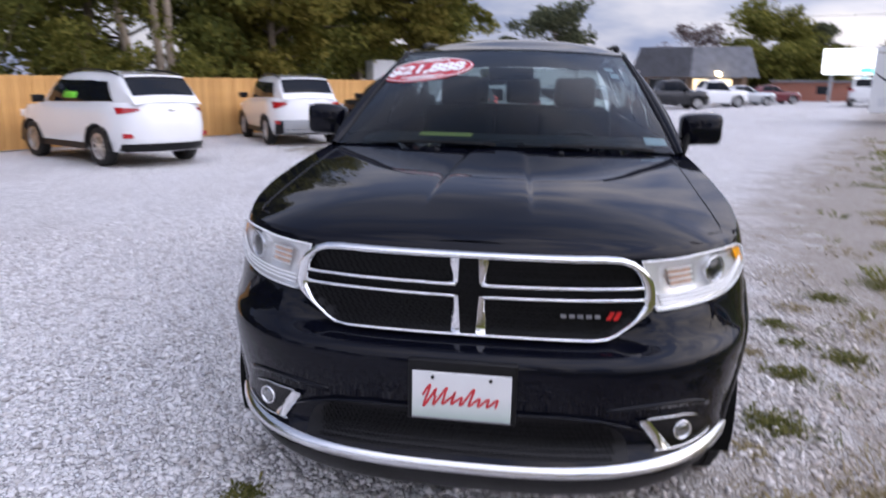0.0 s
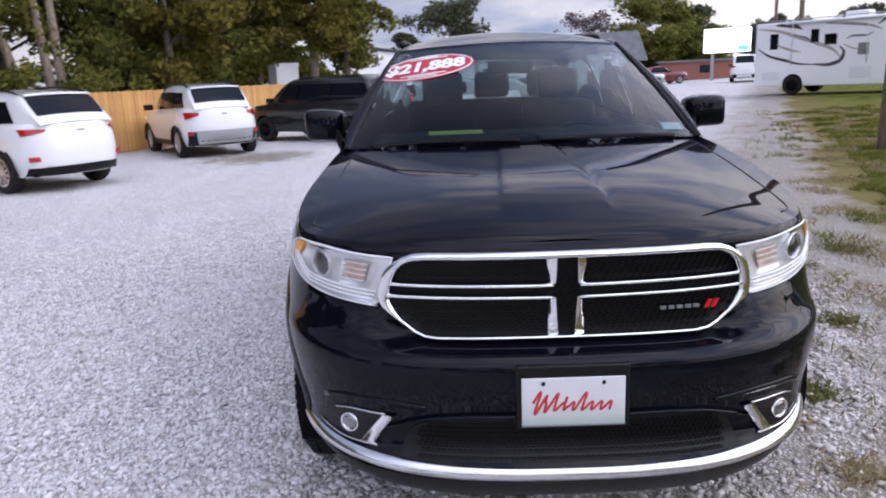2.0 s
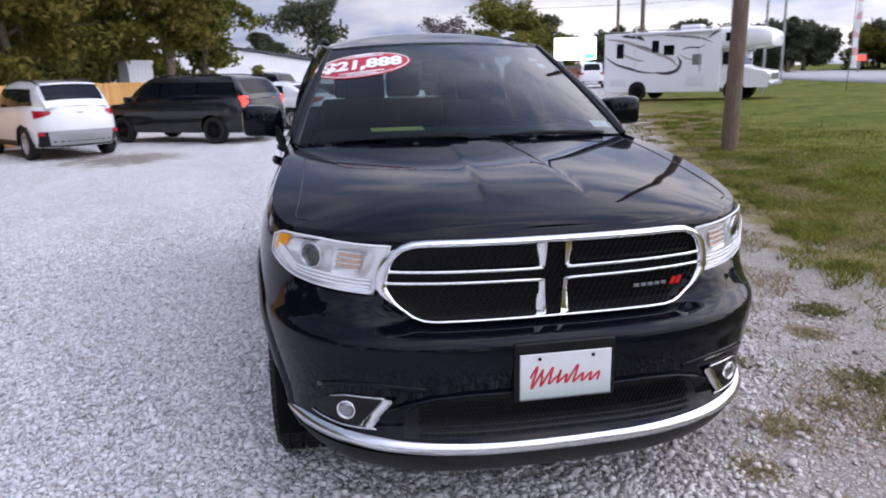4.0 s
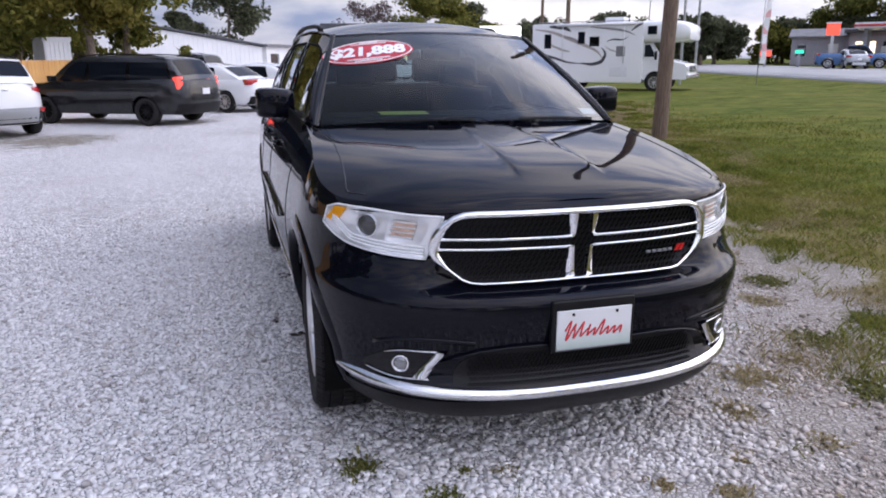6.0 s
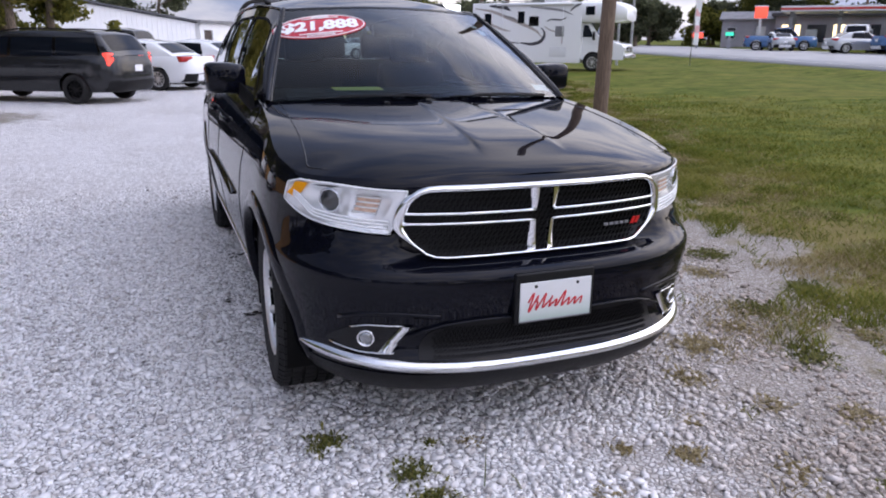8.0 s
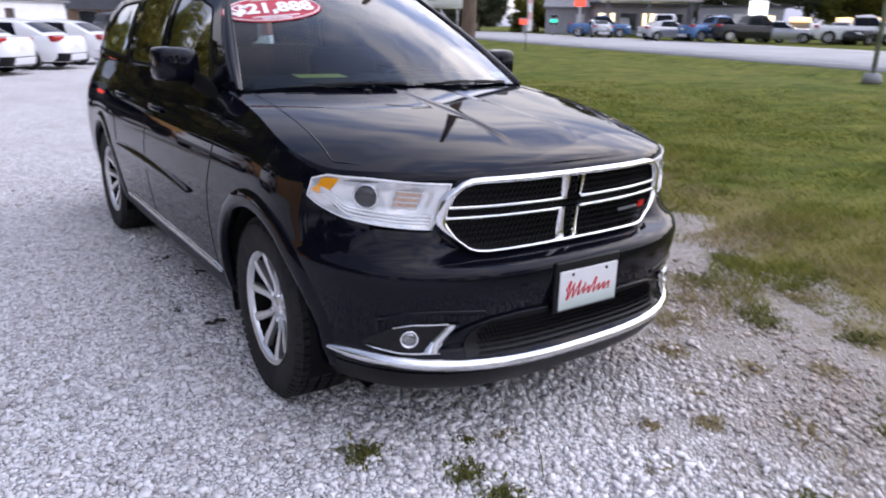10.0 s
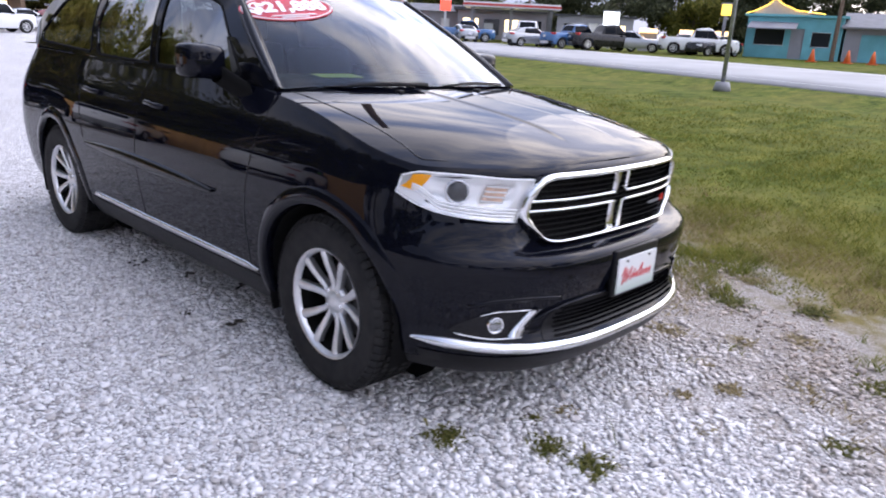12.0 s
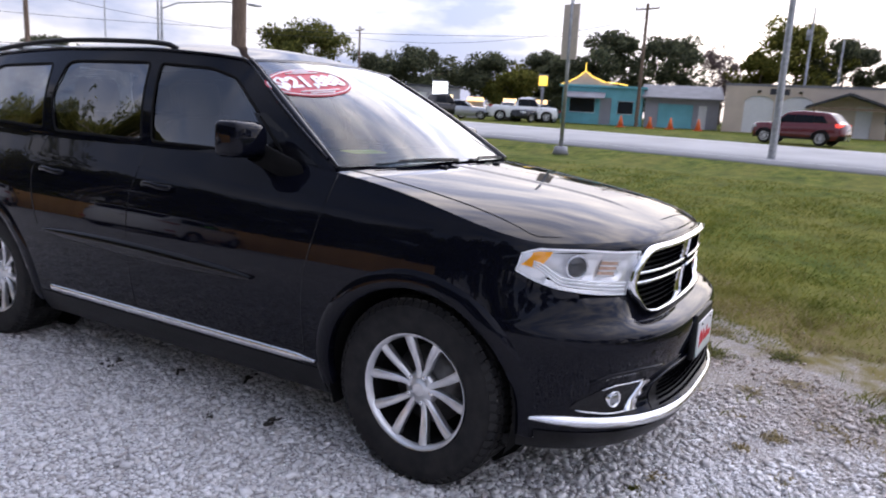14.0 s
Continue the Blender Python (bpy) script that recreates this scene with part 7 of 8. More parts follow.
across(sed_silver, 45.2, 33.0, .9, -.4, "silver sedan in the lot across the road")
across(pk_grey, 47.6, 27.4, .85, -.5, "dark pickup truck in the lot across the road")
across(sed_silver, 48.2, 25.4, .4, -.9, "silver sedan parked across the road")
across(sed_red, 49.2, 23.4, -.9, -.4, "dark red sedan across the road")
across(pk_white, 50.2, 20.8, .5, -.86, "white pickup truck across the road")
across(suv_white, 46.5, 36.0, .8, .6, "white van at the filling station")
across(pk_blue, 47.4, 41.5, .7, -.7, "blue pickup truck at the filling station")
across(sed_silver, 46.6, 44.0, .5, .86, "silver sedan at the filling station")
across(sed_red, 41.0, 61.0, .9, .3, "red car far along the road")
pk_lot = copy_thing(pk_grey, pose(-3.4, 30.0, 0, 0, 0, heading(-.9, .45)))
tagged(pk_lot, "grey pickup truck by the white building")

# ---- motorhome ----
rv = thing("motorhome", pose(17.98, 26.04, rise(17.3, 26), 0, 0, heading(.672, -.734)), "white class C motorhome with dark swoosh graphics on the grass", "motorhome")
HWV = 1.17
bm = bmesh.new()
box_bm(-HWV, HWV, .55, 5.85, .34, 2.98, .07, 3, bm)
sharp(part("house_body", bm, M["rv_white"], rv), 40)
# bunk over the cab, rounded forward
rows = []
for i in range(14):
    f = i / 13
    y = lerp(.62, -1.40, f)
    zt = 3.04 - .06 * f - .60 * max(0, f - .70) ** 2 * 4
    z0 = 2.06 + .04 * f + .18 * max(0, f - .78) ** 1.5 * 4
    w = HWV * (1 - .03 * f - .30 * max(0, f - .78) ** 1.6 * 4)
    ring_ = []
    for a in np.linspace(0, 2 * math.pi, 25)[:-1]:
        cx = math.copysign(abs(math.cos(a)) ** .35, math.cos(a))
        cz = math.copysign(abs(math.sin(a)) ** .35, math.sin(a))
        ring_.append((w * cx, y, lerp(z0, zt, .5 + .5 * cz)))
    rows.append(ring_)
bm = grid_bm(rows, closed=True)
bm.verts.ensure_lookup_table()
bm.faces.new([bm.verts[13 * 24 + k_] for k_ in range(24)])
bmesh.ops.recalc_face_normals(bm, faces=bm.faces)
sharp(part("cab_bunk", bm, M["rv_white"], rv), 60)
# van cab
bm = bmesh.new()
prof = [(-1.34, .55), (-1.38, 1.02), (-1.28, 1.18), (-.60, 1.33), (-.28, 1.40), (.22, 2.10), (.62, 2.10), (.62, .55)]
rows = []
for sgn in (-1, -.94, -.5, 0, .5, .94, 1):
    rows.append([(sgn * (1.0 if z < 1.5 else .88), y, z - (.04 if abs(sgn) == 1 else 0)) for y, z in prof])
grid_bm(rows, bm)
bm.verts.ensure_lookup_table()
for base_i in (0, 6):
    bm.faces.new([bm.verts[base_i * len(prof) + k_] for k_ in range(len(prof))])
bmesh.ops.recalc_face_normals(bm, faces=bm.faces)
sharp(part("cab", bm, M["rv_white"], rv), 35)


def rv_panel(nm, y0, y1, z0, z1, mat, lab="", off=.008, sx=-1, bev=.03):
    return part(nm, box_bm(sx * (HWV + off), sx * (HWV - .02), y0, y1, z0, z1, .008), mat, rv, lab)


part("cab_windscreen", grid_bm([[(u * .84, lerp(-.255, .175, v), lerp(1.455, 2.06, v) + .01) for u in np.linspace(-1, 1, 7)] for v in (0, .5, 1)]), M["far_glass"], rv)
for sx in (-1, 1):
    part("cab_window", poly_bm([(sx * .95, .02, 1.48), (sx * .95, .52, 1.48), (sx * .90, .52, 2.0), (sx * .90, .30, 2.0)], (sx * .015, 0, 0)), M["far_glass"], rv, smooth=False)
    part("cab_mirror", box_bm(sx * 1.22 - .09, sx * 1.22 + .09, -.10, .0, 1.35, 1.72, .03), M["black_plastic"], rv)
    for y0 in (0, 4.2):
        mm = Matrix.Translation((sx * (.98 if y0 == 0 else 1.075), y0, .38)) @ (Matrix.Rotation(math.pi, 4, "Z") if sx < 0 else Matrix()) @ Matrix.Diagonal((1, .38 / .35, .38 / .35, 1))
        wheel = place("wheel", far_disc, M["under"], rv, mm)
        place("tyre", far_tyre, M["rubber"], wheel)
        place("rim", far_rim, M["alloy"], wheel)
    for y0 in (0, 4.2):
        part("wheel_well", cyl_bm((sx * (1.0 if y0 == 0 else 1.165), y0, .42), (sx * (1.012 if y0 == 0 else 1.178), y0, .42), .44 if y0 == 0 else .42, n=28), M["under"], rv)
part("grille", box_bm(-.62, .62, -1.41, -1.34, .82, 1.10, .02), M["dull_chrome"], rv)
for z in (.88, .95, 1.02):
    part("grille_bar", box_bm(-.58, .58, -1.425, -1.40, z - .018, z + .018), M["gloss_black"], rv)
for sx in (-1, 1):
    part("headlamp", box_bm(sx * .82 - .17, sx * .82 + .17, -1.41, -1.32, .86, 1.06, .02), M["reflector"], rv)
part("front_bumper", box_bm(-1.0, 1.0, -1.50, -1.34, .50, .74, .05), M["dull_chrome"], rv, "chrome front bumper")
rv_panel("house_window", 4.88, 5.22, 1.88, 2.52, M["far_glass"])
rv_panel("house_window", 3.24, 3.56, 2.08, 2.60, M["far_glass"])
rv_panel("house_window", 2.55, 3.02, 1.95, 2.38, M["gloss_black"], "black square window")
rv_panel("bunk_window", -.02, .38, 2.42, 2.78, M["far_glass"], off=.012)
rv_panel("locker_door", 1.2, 2.0, .62, 1.05, M["white_panel"], off=.006)
rv_panel("locker_door", 4.75, 5.5, .62, .95, M["white_panel"], off=.006)
rv_panel("vent_panel", 1.35, 1.75, 1.5, 1.95, M["grey_plastic"], off=.006)
part("roof_rack", tube_bm([(-1.0, y, 3.05) for y in np.linspace(.9, 5.6, 6)], .02, 6), M["steel"], rv)
part("air_conditioner", box_bm(-.35, .35, 1.7, 2.6, 2.97, 3.24, .08, 3), M["rv_white"], rv, "white roof air conditioner")
part("awning_tube", tube_bm([(-1.23, .9, 2.90), (-1.23, 4.6, 2.90)], .055, 8), M["white_panel"], rv)
for y in (1.4, 4.3):
    part("awning_arm", tube_bm([(-1.22, y, 2.88), (-1.20, y, 1.2)], .02, 6), M["white_panel"], rv)


def swoosh(pts, w, mat):
    keys_y = [(i / (len(pts) - 1), p[0]) for i, p in enumerate(pts)]
    keys_z = [(i / (len(pts) - 1), p[1]) for i, p in enumerate(pts)]
    rows = []
    ts = np.linspace(0, 1, 26)
    for t in ts:
        y, z = curve1(keys_y, t), curve1(keys_z, t)
        y2, z2 = curve1(keys_y, min(1, t + .02)), curve1(keys_z, min(1, t + .02))
        y1, z1 = curve1(keys_y, max(0, t - .02)), curve1(keys_z, max(0, t - .02))
        d = Vector((0, y2 - y1, z2 - z1)).normalized()
        nn = Vector((0, -d.z, d.y)) * w * math.sin(math.pi * (.06 + .94 * t)) ** .8
        rows.append([Vector((-HWV - .005, y, z)) + nn, Vector((-HWV - .005, y, z)) - nn])
    part("graphic_stripe", grid_bm(rows), M[mat], rv)


swoosh([(5.75, 1.95), (5.2, 1.60), (4.6, 1.42), (4.0, 1.25), (3.3, 1.18)], .055, "rv_dark")
swoosh([(5.7, 2.75), (4.9, 2.62), (4.0, 2.30), (3.2, 2.0), (2.6, 1.70), (2.35, 1.40)], .075, "rv_tan")
swoosh([(5.0, 2.86), (4.3, 2.80), (3.9, 2.62)], .09, "rv_dark")
swoosh([(5.3, 2.30), (4.7, 1.95), (4.2, 1.78), (3.9, 1.72)], .05, "rv_tan")
swoosh([(3.0, 2.80), (2.2, 2.72), (1.4, 2.60), (.9, 2.40)], .05, "rv_grey")
swoosh([(2.3, 1.95), (1.9, 1.75), (1.6, 1.70)], .03, "rv_tan")
swoosh([(3.4, 1.22), (2.9, 1.16), (2.4, 1.30), (2.25, 1.62), (2.45, 1.92)], .075, "rv_dark")
swoosh([(4.4, 2.45), (3.8, 2.30), (3.2, 1.9)], .045, "rv_grey")
swoosh([(2.2, 2.15), (1.9, 2.24), (1.5, 2.22), (1.2, 2.36)], .035, "rv_dark")
swoosh([(1.1, 2.6), (.8, 2.82), (.58, 2.9)], .05, "rv_dark")

# ---- buildings ----


def building(name, m, label, w, d, h, wall, roof, category="building", roof_over=.25, openings=()):
    """A box building: front wall along x at y = 0, depth behind it. openings: (x0, x1, z0, z1, material, arched)."""
    t = thing(name, m, label, category)
    bm = bmesh.new()
    outer = [(0, 0), (w, 0), (w, h), (0, h)]
    loops = [outer]
    for x0, x1, z0, z1, mt, arch in openings:
        if arch:
            lp = [(x0, z0), (x1, z0)] + [((x0 + x1) / 2 + (x1 - x0) / 2 * math.cos(a), z1 - (x1 - x0) * .25 + (x1 - x0) * .25 * math.sin(a)) for a in np.linspace(0, math.pi, 13)]
        else:
            lp = [(x0, z0), (x1, z0), (x1, z1), (x0, z1)]
        loops.append(lp)
    edges = []
    for lp in loops:
        vs = [bm.verts.new((x, 0, z)) for x, z in lp]
        edges += [bm.edges.new((vs[i], vs[(i + 1) % len(vs)])) for i in range(len(vs))]
    bmesh.ops.triangle_fill(bm, edges=edges, use_beauty=True, normal=(0, -1, 0))
    ex = bmesh.ops.extrude_face_region(bm, geom=bm.faces[:])
    bmesh.ops.translate(bm, verts=[g for g in ex["geom"] if isinstance(g, bmesh.types.BMVert)], vec=(0, .25, 0))
    bmesh.ops.recalc_face_normals(bm, faces=bm.faces)
    part("front_wall", bm, M[wall], t, smooth=False)
    part("side_wall", box_bm(0, .25, .25, d, 0, h), M[wall], t, smooth=False)
    part("side_wall", box_bm(w - .25, w, .25, d, 0, h), M[wall], t, smooth=False)
    part("back_wall", box_bm(.25, w - .25, d - .25, d, 0, h), M[wall], t, smooth=False)
    part("roof", box_bm(-roof_over, w + roof_over, -roof_over, d + roof_over, h, h + .16), M[roof], t, smooth=False)
    for x0, x1, z0, z1, mt, arch in openings:
        nm = "door" if z0 < .2 else "window"
        p = part(nm, box_bm(x0 - .02, x1 + .02, .10, .16, z0, z1), M[mt], t, smooth=False)
        if nm == "window":
            part("window_frame", tube_bm([(x0, .02, z0), (x1, .02, z0), (x1, .02, z1), (x0, .02, z1)], .04, 4, closed=True), M["white_panel"], p)
    return t


def facing(a, b):
    """Pose of a front wall running from a to b as seen from the camera, left to right."""
    a, b = Vector((*a, 0)), Vector((*b, 0))
    d = b - a
    a.z = rise((a.x + b.x) / 2, (a.y + b.y) / 2)
    return Matrix.Translation(a) @ pose(0, 0, 0, 0, 0, math.degrees(math.atan2(d.y, d.x))), d.length


# teal restaurant with a lit tent-like roof line
m, w = facing((52.6, 20.4), (54.2, 14.3))
teal = building("restaurant", m, "teal painted restaurant with strings of amber lights on its gable", w, 8, 2.9, "teal", "teal", openings=((.6, 2.6, .9, 2.1, "window_dark", False), (3.0, 3.9, .02, 2.1, "grey_wall", False), (4.4, 5.6, .9, 1.9, "window_dark", False)))
cl = w * .36
peak = [(-.2, 3.0), (.6, 3.3), (1.2, 3.65), (1.7, 4.1), (2.2, 3.7), (3.2, 3.3), (w * .8, 3.1)]
part("gable", poly_bm([(x, -.1, z) for x, z in [(0, 2.9)] + peak[1:-1] + [(w * .8, 2.9)]], (0, .3, 0)), M["sign_back"], teal, smooth=False)
part("light_string", tube_bm([(x, -.2, z + .04) for x, z in peak], .03, 6), M["string_light"], teal, "string of amber lights")
part("light_string", tube_bm([(1.7, -.2, 4.1), (1.7, -.2, 4.75)], .03, 6), M["string_light"], teal)
part("awning", poly_bm([(.2, -1.4, 2.0), (3.4, -1.4, 2.0), (3.4, 0, 2.45), (.2, 0, 2.45)], (0, 0, .08)), M["grey_wall"], teal, smooth=False)
m, w = facing((54.2, 14.1), (55.6, 8.8))
annex = building("annex", m, "low teal and grey annex with a blue-green door", w, 7, 2.2, "grey_wall", "roof_grey", openings=((1.0, 3.6, .02, 1.85, "teal", False), (4.0, 4.6, .02, 1.8, "white_door", False)))
part("roof_slope", poly_bm([(-.3, -.5, 2.2), (w + .3, -.5, 2.2), (w + .3, 3.5, 3.3), (-.3, 3.5, 3.3)], (0, 0, .12)), M["roof_grey"], annex, smooth=False)
# beige garage with two arched white doors and a gabled porch
m, w = facing((54.0, 8.2), (55.4, -8.0))
gar = building("garage", m, "beige stucco garage with two arched white doors", w, 12, 3.35, "beige", "roof_grey", roof_over=.05, openings=((1.35, 3.35, .05, 2.7, "white_door", True), (3.9, 5.9, .05, 2.7, "white_door", True), (8.6, 9.6, .02, 2.2, "white_door", False), (10.4, 11.0, 1.0, 1.8, "window_dark", False), (13.4, 14.4, .6, 1.8, "window_dark", False)))
part("porch_roof", poly_bm([(5.4, -1.6, 2.05), (8.0, -1.6, 3.05), (11.0, -1.6, 2.05), (11.0, -1.6, 1.90), (8.0, -1.6, 2.87), (5.4, -1.6, 1.90)], (0, 1.6, 0)), M["roof_dark"], gar, "brown porch gable", smooth=False)
for x in (5.9, 10.5):
    part("porch_post", box_bm(x - .1, x + .1, -1.5, -1.3, 0, 2.1), M["wood_trim"], gar, smooth=False)
part("porch_beam", box_bm(5.4, 11.0, -1.55, -1.42, 1.87, 2.02), M["wood_trim"], gar, smooth=False)
part("wall_sign", box_bm(3.0, 4.3, -.05, .0, 2.78, 3.2, .02), M["roof_dark"], gar, smooth=False)
for x in (2.3, 5.0):
    part("wall_lamp", box_bm(x - .12, x + .12, -.2, 0, 2.9, 3.06, .03), M["gloss_black"], gar)
# grey shop
m, w = facing((52.4, 37.4), (56.0, 31.8))
shop = building("shop", m, "low grey-blue shop with dark windows", w, 8, 2.5, "grey_wall", "roof_dark", openings=((.6, 2.2, .7, 1.9, "window_dark", False), (2.8, 3.6, .02, 2.0, "white_door", False), (4.2, 6.0, .7, 1.9, "window_lit", False)))
# filling station
gs = thing("filling_station", Matrix.Translation((48.6, 45.4, rise(50, 45))) @ pose(0, 0, 0, 0, 0, -50), "filling station canopy with a red and white fascia", "filling station")
part("canopy", box_bm(0, 9.0, 0, 6.5, 3.1, 3.55, .03), M["white_panel"], gs, smooth=False)
part("fascia_band", box_bm(-.03, 9.03, -.03, 6.53, 3.22, 3.40), M["red_fascia"], gs, smooth=False)
for x in (.8, 4.5, 8.2):
    for y in (1.2, 5.2):
        part("canopy_post", box_bm(x - .15, x + .15, y - .15, y + .15, 0, 3.1), M["grey_wall"], gs, smooth=False)
for x in (2.4, 6.6):
    part("fuel_pump", box_bm(x - .45, x + .45, 3.0, 3.6, .15, 1.7, .04), M["white_panel"], gs)
part("kiosk_wall", box_bm(-1.0, 8.5, 9, 9.3, 0, 3.0), M["grey_wall"], gs, smooth=False)
for i in range(4):
    part("kiosk_window", box_bm(-.4 + i * 2.2, 1.2 + i * 2.2, 8.95, 9.0, .6, 2.2), M["window_dark" if i % 2 else "window_lit"], gs, smooth=False)
part("kiosk_roof", box_bm(-1.4, 9.0, 8.4, 13, 3.0, 3.3), M["roof_dark"], gs, smooth=False)


def pole_sign(x, y, z0, z1, w, mat, label, yaw, trim="grey_wall"):
    t = thing("sign", pose(x, y, rise(x, y), 0, 0, yaw), label, "sign")
    part("sign_post", box_bm(-.12, .12, -.08, .08, 0, z0 + .1), M[trim], t, smooth=False)
    part("sign_face", box_bm(-w / 2, w / 2, -.14, .14, z0, z1, .04), M[mat], t)
    part("sign_cap", box_bm(-w / 2 - .06, w / 2 + .06, -.17, .17, z1, z1 + .12), M[trim], t, smooth=False)
    return t


pole_sign(51.0, 31.0, 1.5, 2.9, 1.25, "sign_glow", "glowing white roadside sign", -58)
pole_sign(53.6, 22.6, 2.9, 3.7, .7, "sign_yellow", "glowing yellow roadside sign on a pole", -68)
pole_sign(51.6, 50.6, 2.7, 3.7, 1.1, "sign_red", "red illuminated price sign of the filling station", -45, "white_panel")
pole_sign(46.6, 53.0, 1.0, 1.5, 1.0, "sign_red", "small red illuminated sign by the road", -40)
pole_sign(47.8, 50.2, 1.2, 1.5, .7, "sign_green", "small green illuminated sign by the road", -45)
for i, (x, y) in enumerate(((50.6, 27.6), (52.0, 24.9), (53.1, 22.9))):
    t = thing("food_stand", pose(x + .6, y, rise(x, y), 0, 0, -62), "small stand with a lit orange awning", "stand", "stands across the road")
    part("stand_body", box_bm(-.7, .7, 0, 1.2, 0, 1.45), M["grey_wall"], t, smooth=False)
    part("lit_awning", poly_bm([(-.7, -.3, 1.40), (.7, -.3, 1.40), (.7, .1, 1.68), (-.7, .1, 1.68)], (0, 0, .06)), M["awning_lit"], t, smooth=False)
for x, y in ((50.8, 12.7), (51.2, 11.3), (51.6, 9.4), (49.8, 14.6)):
    t = thing("traffic_cone", pose(x, y, rise(x, y)), "orange traffic cone at the roadside", "cone", "cones across the road")
    part("cone", cyl_bm((0, 0, .05), (0, 0, .85), .24, .05, 12), M["orange_cone"], t)
    part("cone_base", box_bm(-.3, .3, -.3, .3, 0, .06), M["orange_cone"], t)
# low houses along the road to the north
for i, (a, b, h, wl_) in enumerate((((37.0, 62.0), (40.5, 59.5), 2.4, "siding"), ((33.5, 66.0), (36.5, 64.5), 2.6, "siding"), ((53.0, 57.0), (57.5, 52.5), 2.6, "grey_wall"))):
    m, w = facing(a, b)
    hs = building("house", m, "small pale house along the road", w, 6, h, wl_, "roof_grey", openings=((.5, 1.3, .8, 1.9, "window_dark", False), (w * .5, w * .5 + .9, .02, 2.0, "white_door", False)))
    part("roof_slope", poly_bm([(-.3, -.4, h), (w + .3, -.4, h), (w + .3, 3, h + .8), (-.3, 3, h + .8)], (0, 0, .12)), M["roof_grey"], hs, smooth=False)

# dark mansard restaurant at the lot's far end
m, w = facing((7.2, 59.8), (15.4, 58.0))
man = building("restaurant", m, "restaurant with a dark mansard roof and lit windows", w, 10, 2.2, "wood_trim", "roof_dark", openings=tuple((.8 + i * 1.75, 2.0 + i * 1.75, .7, 2.0, "window_lit" if i in (2, 3) else "window_dark", False) for i in range(4)))
for x0, x1, mt in ((-.5, 4.1, "roof_dark"), (4.1, 8.9, "mansard_grey")):
    part("mansard_slope", poly_bm([(x0 - .2 * (x0 < 0), -.9, 2.1), (x1 + .3 * (x1 > 8), -.9, 2.1), (x1 - .5 * (x1 > 8), .2, 4.5), (x0 + .5 * (x0 < 0), .2, 4.5)], (0, .2, 0)), M[mt], man, smooth=False)
part("roof_top", box_bm(.0, w, .3, 9, 4.2, 4.5), M["roof_dark"], man, smooth=False)
part("porch_lamp", cyl_bm((6.2, -1.1, 2.2), (6.2, -1.1, 2.55), .16, .2, 12), M["lamp_glow"], man, "lit porch lamp")
porch = part("porch_post", box_bm(8.0, 8.2, -1.0, -.8, 0, 2.2), M["wood_trim"], man, smooth=False)

# low brick building and the glowing board
m, w = facing((19.6, 66.5), (27.2, 63.8))
bk = thing("brick_building", m, "low red brick building with a flat roof", "building")
part("wall_core", box_bm(0, w, .02, 6, 0, 1.62), M["mortar"], bk, smooth=False)
part("roof", box_bm(-.2, w + .2, -.2, 6.2, 1.62, 1.8), M["roof_grey"], bk, smooth=False)
bm = bmesh.new()
for r_ in range(10):
    for c_ in range(int(w / .62)):
        x = c_ * .62 + (.31 if r_ % 2 else 0)
        if x + .58 < w:
            box_bm(x, x + .59, 0, .03, r_ * .16 + .01, r_ * .16 + .145, bm=bm)
bricks = part("bricks", bm, M["brick"], bk, smooth=False)
bricks["kind"] = "stuff"
part("window", box_bm(3.6, 4.5, -.02, .02, .6, 1.3), M["window_dark"], bk, smooth=False)
bb = thing("billboard", Matrix.Translation((21.2, 59.2, rise(22, 59))) @ pose(0, 0, 0, 0, 0, -18), "glowing white electronic billboard on posts", "billboard")
part("board_face", box_bm(0, 3.6, -.12, .12, 2.25, 4.15, .03), M["sign_glow"], bb)
part("board_logo", box_bm(2.6, 3.5, -.135, -.11, 2.35, 2.75), M["sign_teal"], bb, smooth=False)
part("board_back", box_bm(-.06, 3.66, .12, .3, 2.19, 4.21), M["gloss_black"], bb, smooth=False)
for x in (.7, 2.9):
    part("board_post", box_bm(x - .12, x + .12, .05, .28, 0, 2.25), M["steel"], bb, smooth=False)

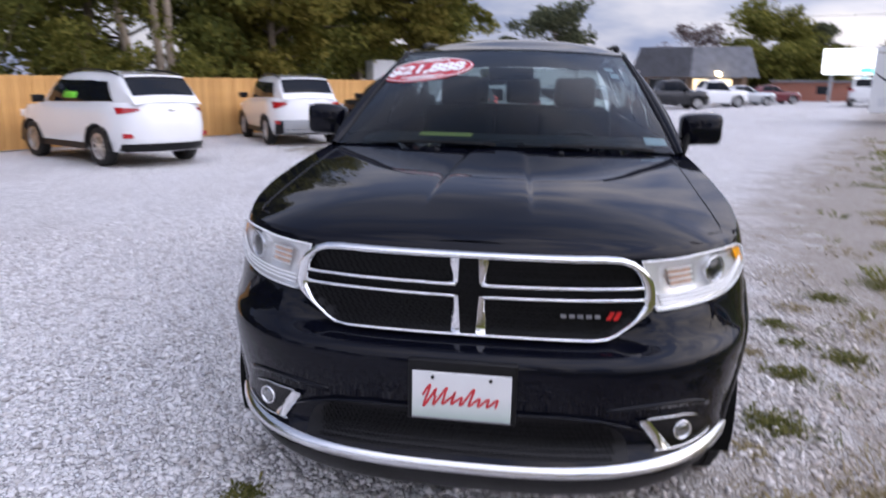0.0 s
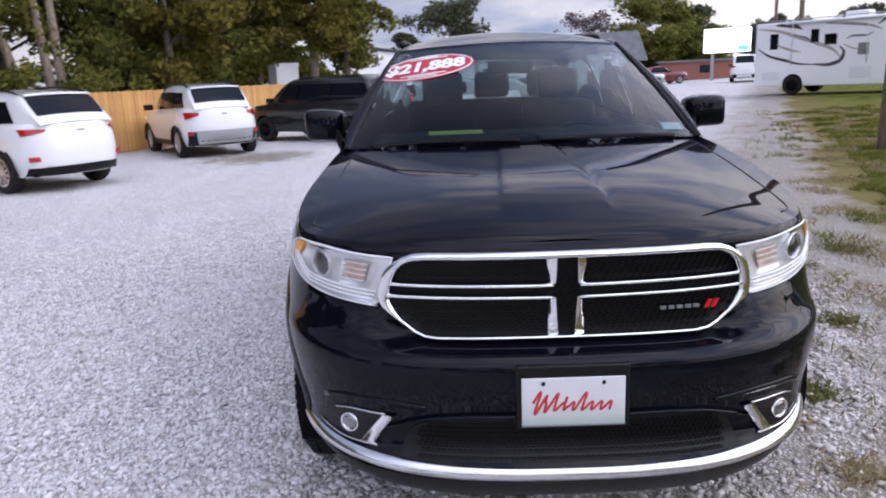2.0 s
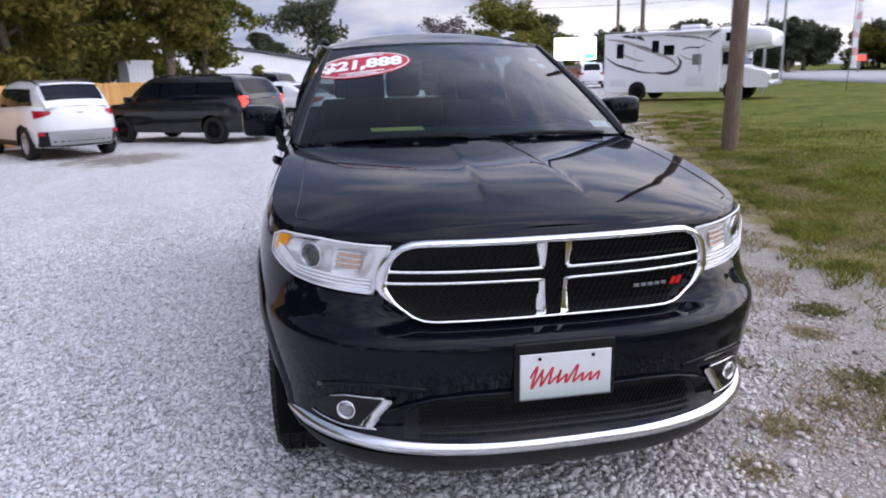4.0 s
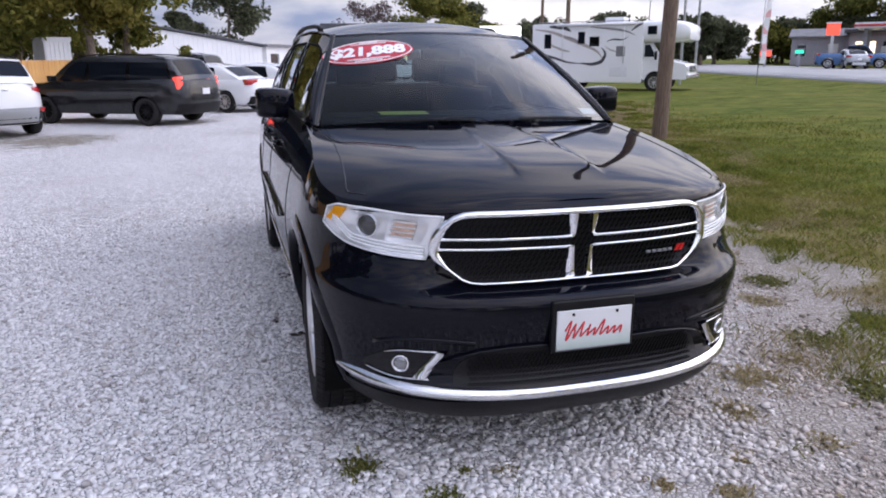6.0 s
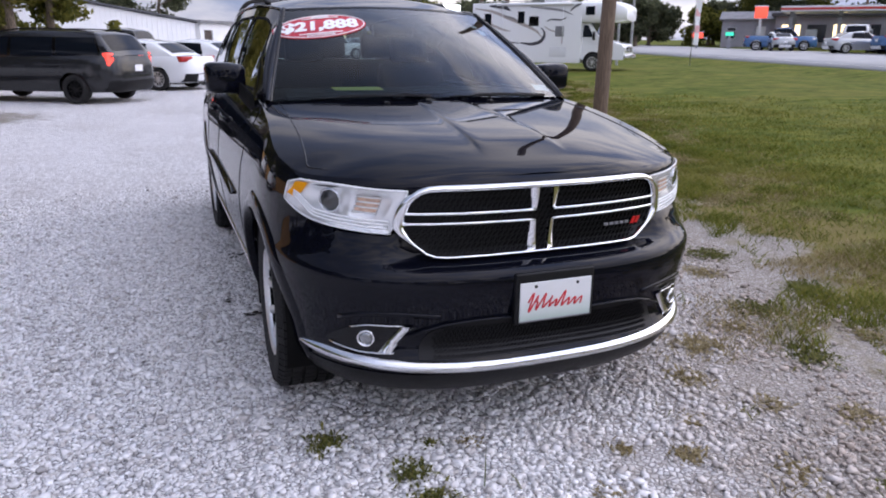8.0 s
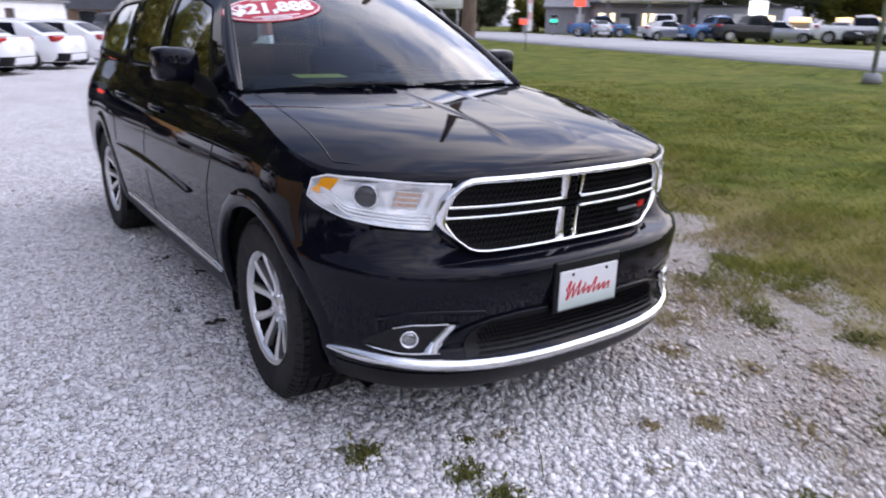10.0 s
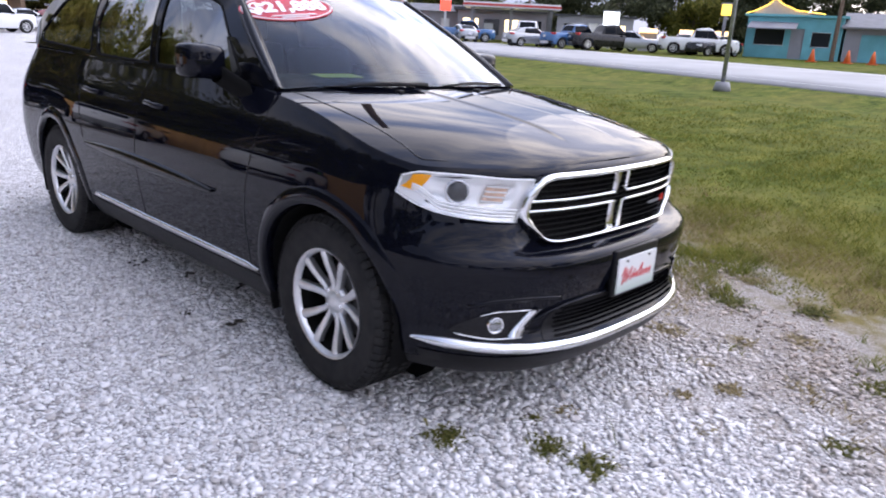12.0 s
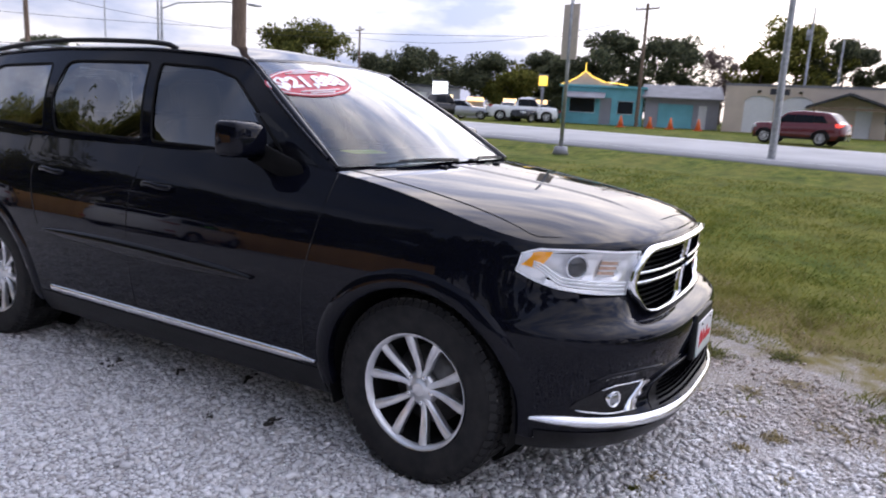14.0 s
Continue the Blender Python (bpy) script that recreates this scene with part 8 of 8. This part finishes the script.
# long white metal building beyond the parked sedans
A, B = Vector((-13.5, 40.5, 0)), Vector((1.6, 46.8, 0))
mb = thing("metal_building", Matrix.Translation(A) @ pose(0, 0, 0, 0, 0, math.degrees(math.atan2(6.3, 15.1))), "long white metal building with a dark roof edge", "building")
wl = (B - A).length
part("gable_wall", poly_bm([(0, 0, 0), (wl, 0, 0), (wl, 0, 2.45), (wl * .40, 0, 3.9), (0, 0, 2.9)], (0, .2, 0)), M["siding"], mb, smooth=False)
for i in range(int(wl / .30)):
    x = .15 + i * .30
    zt = lerp(2.9, 3.9, x / (wl * .4)) if x < wl * .4 else lerp(3.9, 2.45, (x - wl * .4) / (wl * .6))
    part("siding_rib", box_bm(x - .02, x + .02, -.02, 0, 0, zt - .04), M["siding"], mb, smooth=False)
part("roof_edge", tube_bm([(-.1, -.08, 2.95), (wl * .40, -.08, 3.97), (wl + .1, -.08, 2.50)], .10, 6), M["roof_dark"], mb)
part("side_wall", box_bm(wl - .2, wl, .2, 22, 0, 2.45), M["siding"], mb, smooth=False)
part("side_door", box_bm(wl, wl + .03, 2.2, 3.4, .02, 2.0), M["door_dark"], mb, smooth=False)
part("roof", poly_bm([(wl * .40, 0, 3.95), (wl + .2, 0, 2.5), (wl + .2, 22, 2.5), (wl * .40, 22, 3.95)], (0, 0, .1)), M["roof_grey"], mb, smooth=False)
part("roof", poly_bm([(0, 0, 2.95), (wl * .40, 0, 3.95), (wl * .40, 22, 3.95), (0, 22, 2.95)], (0, 0, .1)), M["roof_grey"], mb, smooth=False)
m, w = facing((1.9, 47.0), (6.2, 53.5))
ws2 = building("workshop", m, "white workshop wing with a dark doorway", w, 8, 2.45, "siding", "roof_grey", openings=((.5, 1.6, .02, 2.0, "door_dark", False),))
# small shed seen over the fence
m, w = facing((-7.47, 28.1), (-6.62, 28.5))
shed = building("shed", m, "small white metal shed behind the fence", w, 1.6, 2.3, "siding", "siding", roof_over=.04)
for i in range(6):
    part("siding_rib", box_bm(.05 + i * w / 6, .09 + i * w / 6, -.03, 0, 0, 2.3), M["siding"], shed, smooth=False)
